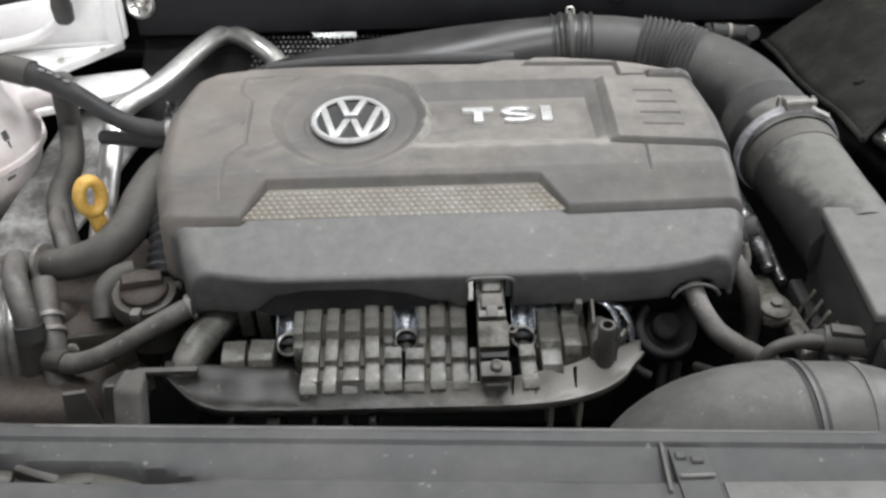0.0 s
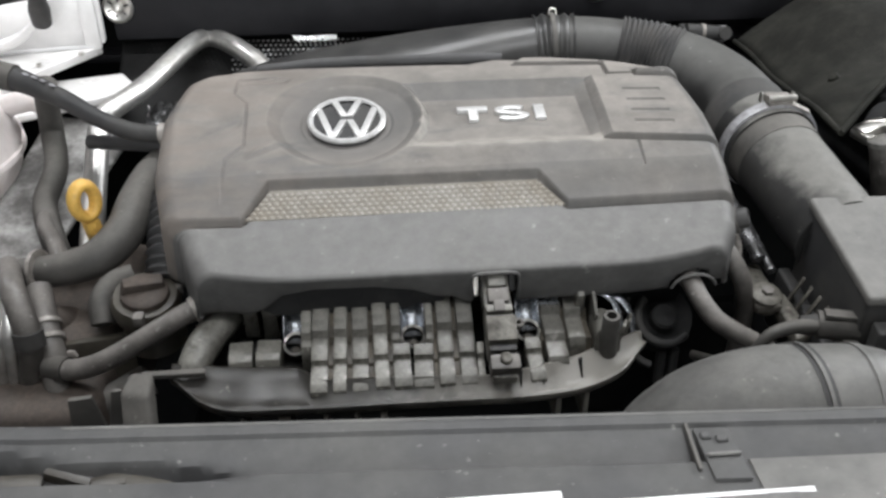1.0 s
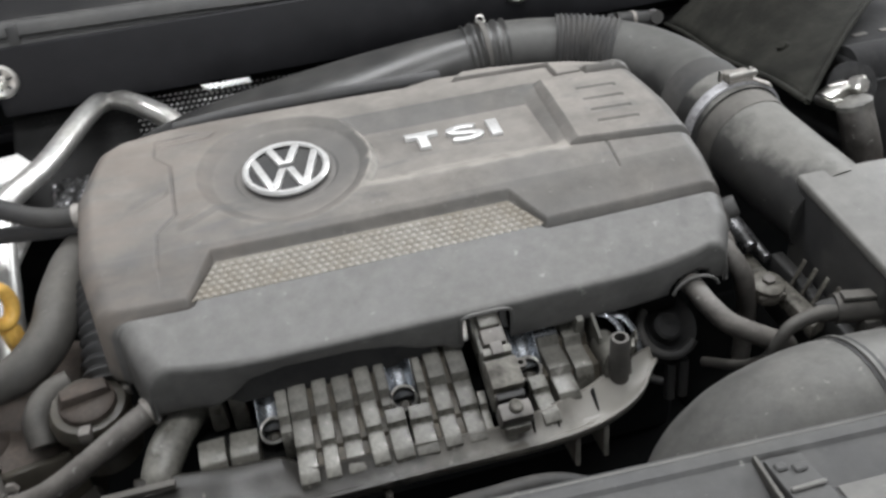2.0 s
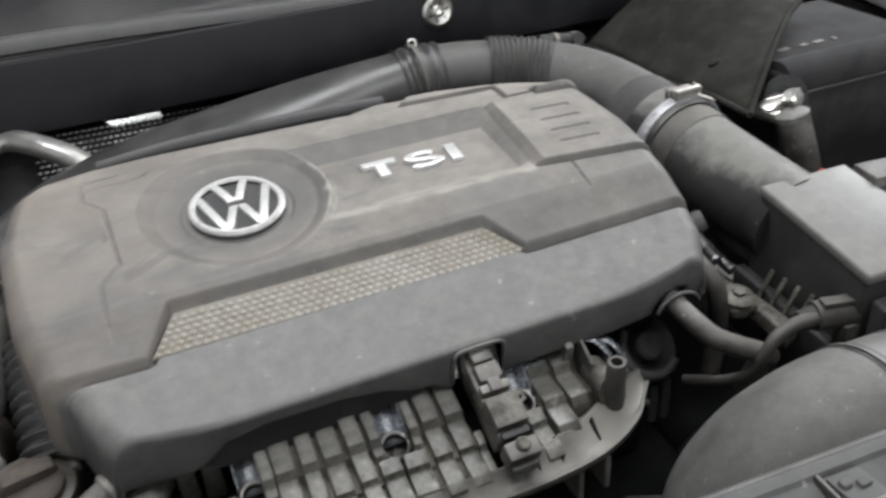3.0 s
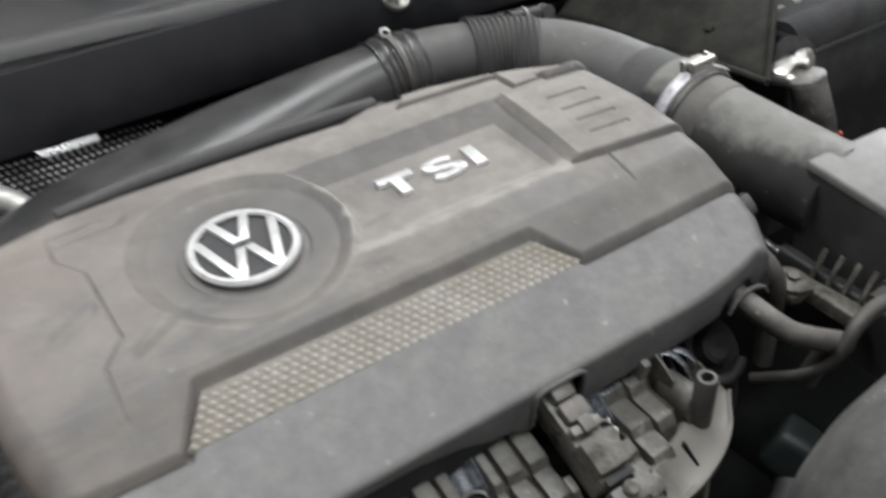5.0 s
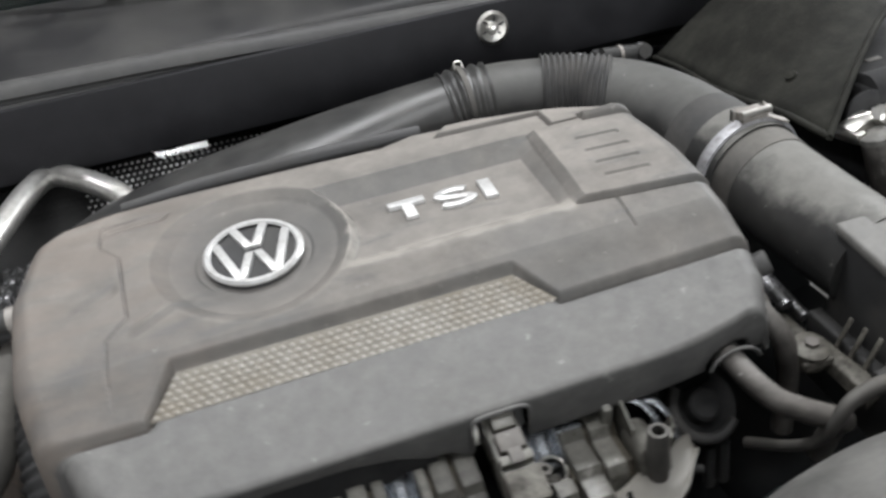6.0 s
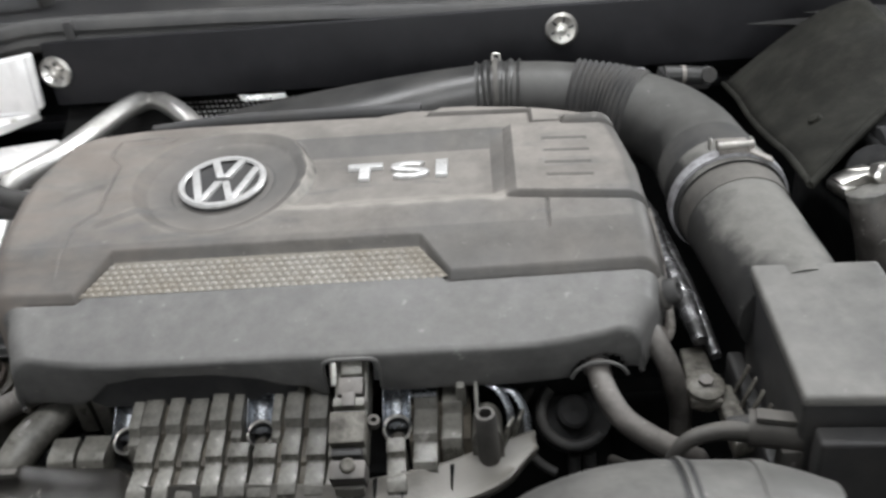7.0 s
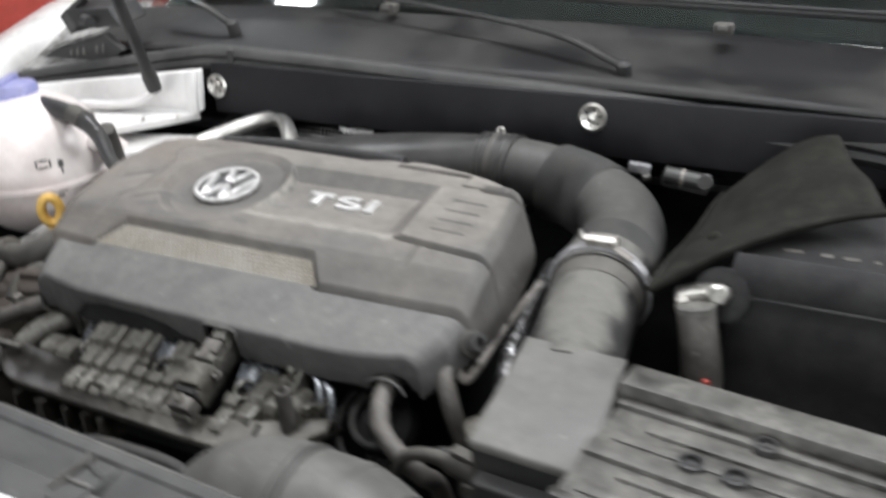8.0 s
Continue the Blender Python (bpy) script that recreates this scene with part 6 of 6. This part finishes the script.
hose("foil_cable", [(0.280, 0.77, 0.898), (0.282, 0.71, 0.895), (0.288, 0.65, 0.888), (0.293, 0.59, 0.873)], [0.004, 0.0065, 0.005, 0.0045], CRINKLE, "thin crinkled foil-wrapped cable", "cable")
hose("grey_cable", [(0.270, 0.74, 0.915), (0.266, 0.68, 0.912), (0.263, 0.635, 0.905), (0.261, 0.602, 0.897), (0.256, 0.588, 0.894), (0.250, 0.592, 0.900)], 0.0040, BAND, "grey cable running to the cover's corner bolt", "cable")


def build_plug():
    root = thing("cable_plug", (0.30, 0.49, 0.87), "dusty black electrical plug on the airbox bracket", "plug")
    part("body", tube([(0.288, 0.497, 0.889), (0.318, 0.489, 0.890)], 0.0115, 16, 4), DUSTY_BLACK, root)
    part("boot", tube([(0.276, 0.499, 0.887), (0.292, 0.496, 0.889)], [0.0075, 0.0095], 14, 4), RUBBER, root)
    part("latch", block((0.024, 0.010, 0.004), (0.302, 0.491, 0.902), 0.001, 2, (0, 0, -14)), DUSTY_BLACK, root)
    part("foot", block((0.014, 0.012, 0.022), (0.310, 0.484, 0.874), 0.003, 2), DUSTY_BLACK, root)
    return root


build_plug()


def build_bracket():
    root = thing("gearbox_bracket", (0.285, 0.57, 0.84), "dirty tan metal bracket with a bolt and thin fins", "bracket")
    part("arm", solid([(0.268, 0.555, 0.862), (0.290, 0.552, 0.864), (0.290, 0.610, 0.868), (0.272, 0.612, 0.866)], (0, 0, -0.008), 0.002), TAN, root)
    part("lug", lathe([(0.0, -0.012), (0.0135, -0.012), (0.0135, 0.002), (0.010, 0.004), (0.0, 0.004)], (0.280, 0.566, 0.866), (0, -0.2, 1), 22), TAN, root)
    part("bolt", lathe([(0.0, 0.0), (0.0052, 0.0), (0.0052, 0.003), (0.0, 0.003)], (0.280, 0.566, 0.870), (0, -0.2, 1), 6), HOSE_GREY, root, "pinkish grey bolt head")
    part("rail", solid([(0.288, 0.515, 0.858), (0.303, 0.520, 0.860), (0.300, 0.572, 0.862), (0.288, 0.572, 0.862)], (0, 0, -0.014), 0.002), TAN, root)
    for k in range(4):
        part("fin", block((0.0020, 0.004, 0.034), (0.3025 + 0.001 * k, 0.562 - 0.0135 * k, 0.871), 0.0007, 1, (8, 14, 0)), TAN, root)
    return root


build_bracket()


def build_ring_seal():
    root = thing("throttle_flange", (0.186, 0.556, 0.83), "black round hose flange below the cover's corner", "flange")
    for r, z, k, w in ((0.038, -0.008, 0.32, 0.0034), (0.023, 0.0, 0.52, 0.0040)):
        pts = [(0.187 + r * math.cos(a), 0.556 + 0.7 * r * math.sin(a), 0.856 + z + 0.7 * r * math.sin(a)) for a in np.linspace(2.3, 2.3 + math.tau * k, 25)]
        part("ring", tube(pts, w, 10, 3), RUBBER, root)
    part("core", lathe([(0.0, -0.03), (0.028, -0.03), (0.028, -0.008), (0.013, -0.006), (0.0115, 0.004), (0.009, 0.006), (0.0, 0.003)], (0.187, 0.557, 0.856), (0, -0.7, 0.7), 28), FOAM, root)
    for dx in (0.0, 0.011):
        part("spigot", tube([(0.186 + dx, 0.545, 0.828), (0.186 + dx, 0.544, 0.815), (0.187 + dx, 0.545, 0.79)], 0.0045, 12, 5), BLACK, root)
    return root


build_ring_seal()


def build_coolant_joint():
    root = thing("coolant_joint", (0.206, 0.494, 0.76), "dark blue-green hose joint low behind the intake elbow", "hose joint")
    part("body", block((0.040, 0.034, 0.034), (0.206, 0.494, 0.796), 0.008, 3, (20, 10, 25), 0.85), TEAL, root)
    part("lower_hose", tube([(0.206, 0.495, 0.788), (0.190, 0.478, 0.776), (0.16, 0.468, 0.776), (0.12, 0.480, 0.780)], 0.012, 16, 8), RUBBER, root)
    part("clamp", lathe([(0.0125, -0.004), (0.0142, -0.004), (0.0142, 0.004), (0.0125, 0.004)], (0.163, 0.4685, 0.776), (1, 0.2, 0.0), 24), TEAL, root, "dull hose clamp")
    return root


build_coolant_joint()


def build_thermostat():
    root = thing("thermostat_housing", (-0.32, 0.60, 0.78), "dusty dark coolant housing among the hoses", "coolant housing")
    part("body", block((0.075, 0.060, 0.060), (-0.318, 0.603, 0.818), 0.012, 3, (8, 4, 12), 0.85), CAP_BROWN, root)
    part("flange", block((0.055, 0.010, 0.050), (-0.300, 0.578, 0.822), 0.003, 2, (-10, 0, 10)), MANIFOLD_DARK, root)
    for x, z in ((-0.322, 0.838), (-0.280, 0.806)):
        part("bolt", lathe([(0.0, 0.0), (0.0055, 0.0), (0.0055, 0.004), (0.004, 0.005), (0.0, 0.005)], (x, 0.571, z), (-0.1, -1, 0.2), 6), BAND, root)
    part("spout", tube([(-0.335, 0.615, 0.835), (-0.350, 0.600, 0.850), (-0.372, 0.588, 0.852)], [0.017, 0.016, 0.015], 18, 6), CAP_BROWN, root)
    part("cross_pipe", tube([(-0.26, 0.560, 0.815), (-0.31, 0.540, 0.800), (-0.38, 0.53, 0.79), (-0.45, 0.53, 0.79)], 0.014, 16, 6), DUSTY_BLACK, root)
    return root


build_thermostat()


def build_oil_cap():
    c = Vector((-0.256, 0.590, 0.882))
    root = thing("oil_filler_cap", (c.x, c.y, c.z - 0.03), "dusty brown-black oil filler cap beside the cover", "oil cap")
    part("neck", lathe([(0.0, -0.05), (0.026, -0.05), (0.024, -0.012), (0.0, -0.012)], c, (0, -0.1, 1), 28), MANIFOLD_DARK, root)
    part("disc", lathe([(0.0, -0.014), (0.0285, -0.014), (0.0295, -0.006), (0.026, 0.002), (0.0, 0.003)], c, (0.1, -0.2, 1), 36), MANIFOLD_DARK, root)
    part("crown", lathe([(0.0, 0.0), (0.0205, 0.0), (0.0198, 0.006), (0.0165, 0.0085), (0.0, 0.0085)], c + Vector((0, 0, 0.001)), (0.1, -0.2, 1), 24), CAP_BROWN, root, "dusty brown crown")
    part("grip", block((0.038, 0.0135, 0.012), c + Vector((0, 0.001, 0.0115)), 0.003, 2, (12, 6, 18), 0.85), CAP_BROWN, root, "dusty brown grip bar")
    for k in range(3):
        a = math.tau * k / 3 + 0.5
        part("lug", block((0.011, 0.009, 0.010), c + Vector((0.026 * math.cos(a), 0.026 * math.sin(a), -0.004)), 0.0025, 2, (0, 0, math.degrees(a))), HOSE_GREY, root)
    return root


build_oil_cap()


def build_dipstick():
    c = Vector((-0.318, 0.676, 0.928))
    root = thing("dipstick", (c.x, c.y, c.z - 0.06), "yellow plastic dipstick handle with an oval ring", "dipstick")
    turn = Matrix.Translation(c) @ Euler((0, 0, radians(46))).to_matrix().to_4x4()
    n, m = 36, 12
    bm = bmesh.new()
    rings = []
    for i in range(n):
        a = math.tau * i / n
        cc = Vector((0.0102 * math.cos(a), 0, 0.0160 * math.sin(a)))
        o = Vector((math.cos(a) / 0.0112, 0, math.sin(a) / 0.0165)).normalized()
        rings.append([bm.verts.new(turn @ (cc + o * (0.0056 * math.cos(b)) + Vector((0, 0.0072 * math.sin(b), 0)))) for b in (math.tau * k / m for k in range(m))])
    for i in range(n):
        for k in range(m):
            bm.faces.new((rings[i][k], rings[(i + 1) % n][k], rings[(i + 1) % n][(k + 1) % m], rings[i][(k + 1) % m]))
    part("ring", bm, YELLOW, root, angle=70)
    part("stem", solid([turn @ Vector(q) for q in ((-0.007, -0.005, -0.020), (0.007, -0.005, -0.020), (0.007, 0.005, -0.020), (-0.007, 0.005, -0.020))], turn.to_3x3() @ Vector((0.003, 0, -0.028)), 0.0015, 2), YELLOW, root)
    part("rib", block((0.002, 0.012, 0.024), turn @ Vector((0.001, 0, -0.034)), 0.0006, 1, (0, 0, 46)), YELLOW, root)
    part("guide_tube", tube([(-0.315, 0.675, 0.885), (-0.312, 0.67, 0.86), (-0.30, 0.66, 0.80)], 0.008, 12, 5), BLACK, root)
    return root


build_dipstick()


def build_left_bracket():
    root = thing("fan_shroud_bracket", (-0.247, 0.505, 0.84), "dusty grey plastic bracket tab below the manifold", "bracket")
    part("tab", solid([(-0.262, 0.495, 0.860), (-0.238, 0.490, 0.860), (-0.236, 0.512, 0.866), (-0.256, 0.514, 0.866)], (0.006, -0.045, -0.05), 0.004), DUSTY_BLACK, root)
    part("blade", block((0.030, 0.008, 0.050), (-0.292, 0.497, 0.832), 0.002, 2, (0, 0, 8), 0.6), DUSTY_BLACK, root, "dark shroud blade")
    part("blade", block((0.016, 0.008, 0.050), (-0.268, 0.500, 0.835), 0.002, 2, (0, 8, 8), 0.5), DUSTY_BLACK, root, "dark shroud blade")
    part("bar", block((0.05, 0.006, 0.005), (-0.222, 0.512, 0.862), 0.0015), DUSTY_BLACK, root)
    return root


build_left_bracket()


def shield_point(x, t):
    """A point of the sloping heat shield; t runs from its front to its upper edge."""
    return 0.955 + 0.120 * t + 0.004 * np.sin(16 * x) * t, 0.855 + 0.073 * t ** 1.15 - 0.05 * np.clip(x + 0.08, 0, 1)


def build_heat_shield():
    root = thing("heat_shield", (-0.17, 1.05, 0.90), "dimpled bare aluminium heat shield behind the engine", "heat shield")
    X, T = np.meshgrid(np.linspace(-0.375, -0.030, 90), np.linspace(0, 1, 14), indexing="ij")
    Y, Z = shield_point(X, T)
    grid_mesh("shield_sheet", X, Y, Z, SHIELD, root, None, 0.001, angle=60)
    # dimples that catch light are coloured bright, the others dark like the sheet
    for x0, x1, low, mat, look_of in ((-0.236, -0.034, 0.52, DIMPLE_GLINT, "small dimples painted with their glints"), (-0.345, -0.240, 0.66, SHIELD, "small dimples painted as unlit")):
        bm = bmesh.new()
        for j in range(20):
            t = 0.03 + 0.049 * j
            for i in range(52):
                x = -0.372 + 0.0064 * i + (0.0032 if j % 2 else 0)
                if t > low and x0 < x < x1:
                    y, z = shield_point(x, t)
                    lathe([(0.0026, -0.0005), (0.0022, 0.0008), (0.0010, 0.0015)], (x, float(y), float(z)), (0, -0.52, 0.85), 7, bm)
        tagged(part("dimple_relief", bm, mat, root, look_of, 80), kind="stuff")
    # the folded upper edge, with a scalloped lower rim
    U, V = np.meshgrid(np.linspace(-0.160, -0.101, 70), np.linspace(0, 1, 5), indexing="ij")
    low = 0.24 + 0.10 * np.sin(U * math.tau / 0.0064) + 1.0 * np.clip(-0.152 - U, 0, 1) / 0.01
    W = low + (1 - low) * V
    grid_mesh("bright_fold", U, 1.060 + 0.0035 * W, 0.9215 + 0.0125 * W, FOIL, root, None, 0.0015, "bright folded edge")
    return root


build_heat_shield()


def build_foil_patch():
    root = thing("foil_patch", (-0.30, 0.90, 0.87), "crumpled foil heat patch behind the engine", "foil patch")
    rnd = np.random.RandomState(5)
    X, Y = np.meshgrid(np.linspace(-0.325, -0.262, 16), np.linspace(0.895, 0.955, 16), indexing="ij")
    Z = 0.872 + 0.35 * (Y - 0.895) + rnd.uniform(-0.004, 0.004, X.shape)
    grid_mesh("foil_sheet", X, Y, Z, CRINKLE, root, None, 0.001, angle=20)
    part("edge_wire", tube([(-0.325, 0.895, 0.873), (-0.29, 0.893, 0.874), (-0.262, 0.895, 0.873)], 0.002, 8, 6), STEEL, root)
    return root


build_foil_patch()


def build_rear_catch():
    root = thing("rear_bracket", (0.34, 1.0, 0.92), "small black bracket with a bright metal tongue", "bracket")
    part("body", block((0.055, 0.03, 0.018), (0.355, 1.0, 0.940), 0.006, 2, (0, 6, 0)), BLACK, root)
    part("tongue", block((0.026, 0.012, 0.011), (0.300, 0.996, 0.950), 0.002, 2, (0, 6, 8)), BAND_PALE, root, "bright metal tongue")
    part("tongue_tip", block((0.010, 0.010, 0.006), (0.310, 0.990, 0.942), 0.0015, 2, (0, -10, 20)), STEEL, root, "bright metal tongue")
    part("sleeve", tube([(0.332, 0.992, 0.947), (0.376, 0.990, 0.944)], [0.0105, 0.0095], 18, 6), GLOSS_PIPE, root, "glossy black sleeve")
    part("ring", lathe([(0.0085, -0.002), (0.0112, -0.002), (0.0112, 0.002), (0.0085, 0.002)], (0.352, 0.991, 0.9455), (1, 0, -0.07), 20), BAND, root)
    part("end_ring", lathe([(0.006, -0.003), (0.0098, -0.003), (0.0098, 0.003), (0.006, 0.003)], (0.378, 0.990, 0.944), (1, 0, -0.07), 20), BAND_PALE, root, "worn metal end ring")
    part("head", lathe([(0.0, 0.0), (0.009, 0.0), (0.008, 0.008), (0.0, 0.008)], (0.378, 0.986, 0.946), (0, -1, 0.3), 14), BLACK, root)
    return root


build_rear_catch()


def build_block():
    root = thing("engine_block", (0, 0.7, 0.45), "oily engine block below the cover, painted near-black as deep shade", "engine")
    part("head_casting", block((0.42, 0.24, 0.16), (0.0, 0.69, 0.80), 0.02, 3), BAY_SHADE, root)
    part("lower_casting", block((0.50, 0.34, 0.28), (0.0, 0.66, 0.58), 0.03, 3), BAY_SHADE, root)
    part("gearbox", block((0.26, 0.26, 0.16), (0.36, 0.60, 0.66), 0.03, 3), BAY_SHADE, root)
    part("mount", block((0.22, 0.26, 0.10), (-0.40, 0.64, 0.775), 0.02, 3), CAP_BROWN, root, "dusty engine mount")
    return root


build_block()


def build_corner_bolt():
    root = thing("cover_corner_bolt", (0.258, 0.604, 0.91), "dark bolt with washer at the cover's side", "bolt")
    part("washer", lathe([(0.0, -0.004), (0.0125, -0.004), (0.0125, -0.001), (0.0105, 0.0), (0.0, 0.0)], (0.258, 0.604, 0.922), (1, -0.35, 0.5), 24), DUSTY_BLACK, root, "dull washer")
    part("head", lathe([(0.0, 0.0), (0.0090, 0.0), (0.0092, 0.006), (0.0080, 0.009), (0.0050, 0.009), (0.0048, 0.004), (0.0, 0.004)], (0.258, 0.604, 0.922), (1, -0.35, 0.5), 20), BLACK, root, "black socket bolt head")
    return root


build_corner_bolt()


# ---- labels on the front panel ----
def build_label(name, x0, x1, y1, depth, label, kind):
    root = thing(name, ((x0 + x1) / 2, y1 - depth / 2, 0.958), label, "label")

    def panel_z(y, x):
        return float(np.interp(y + 0.05 * x, [-0.02, 0.10, 0.20, 0.24, 0.27, 0.30, 0.312], [0.935, 0.950, 0.957, 0.9582, 0.9592, 0.960, 0.9596]))

    def flat(nm, a, b, c, d, h, mat, lab=""):
        part(nm, solid([(a, c, panel_z(c, a) + h), (b, c, panel_z(c, b) + h), (b, d, panel_z(d, b) + h), (a, d, panel_z(d, a) + h)], (0, 0, -0.0008), 0.0002, 1), mat, root, lab)

    flat("paper", x0, x1, y1 - depth, y1, 0.0016, LABEL_WHITE)
    if kind == "text":
        flat("brand_bar", x0 + 0.014, x0 + 0.045, y1 - 0.0095, y1 - 0.006, 0.0020, LABEL_INK)
        for k in range(8):
            flat("text_bar", x0 + 0.006, x1 - 0.008 - 0.012 * (k % 3), y1 - 0.020 - 0.0065 * k, y1 - 0.0178 - 0.0065 * k, 0.0020, LABEL_INK)
        cu = bpy.data.curves.new("heading", "FONT")
        cu.body, cu.size, cu.align_x = "VEHICLE EMISSION CONTROL INFORMATION", 0.0036, "LEFT"
        ob = new("heading", cu)
        cu.materials.append(LABEL_INK)
        ob.matrix_world = Matrix.Translation((x0 + 0.014, y1 - 0.0140, panel_z(y1 - 0.014, x0) + 0.0022)) @ Euler((math.atan(0.03), 0, 0)).to_matrix().to_4x4()
        adopt(ob, root)
    elif kind == "warning":
        part("sign", lathe([(0.0085, 0.0), (0.0105, 0.0), (0.0105, 0.0004), (0.0085, 0.0004)], (x0 + 0.017, y1 - 0.016, panel_z(y1 - 0.016, x0) + 0.0019), (0, 0, 1), 36), LABEL_INK, root)
        flat("sign_bar", x0 + 0.010, x0 + 0.024, y1 - 0.017, y1 - 0.015, 0.0022, LABEL_INK)
        flat("heading_bar", x0 + 0.046, x1 - 0.010, y1 - 0.0075, y1 - 0.003, 0.0020, COVER_SIDE)
        for k in range(7):
            flat("text_bar", x0 + 0.046, x1 - 0.010 - 0.015 * (k % 2), y1 - 0.0135 - 0.006 * k, y1 - 0.0115 - 0.006 * k, 0.0020, LABEL_INK)
    else:
        flat("heading_bar", x0 + 0.010, x1 - 0.02, y1 - 0.006, y1 - 0.0035, 0.0020, LABEL_INK)
        for k in range(6):
            flat("text_bar", x0 + 0.006, x1 - 0.012 - 0.01 * (k % 2), y1 - 0.0135 - 0.006 * k, y1 - 0.0115 - 0.006 * k, 0.0020, LABEL_INK)
    return root


build_label("emission_label", -0.074, 0.037, 0.292, 0.070, "white paper label with printed lines on the front panel", "text")
build_label("warning_label", 0.041, 0.172, 0.284, 0.060, "white warning label with round sign on the front panel", "warning")
build_label("service_label", -0.190, -0.080, 0.288, 0.060, "white paper service label on the front panel", "plain")
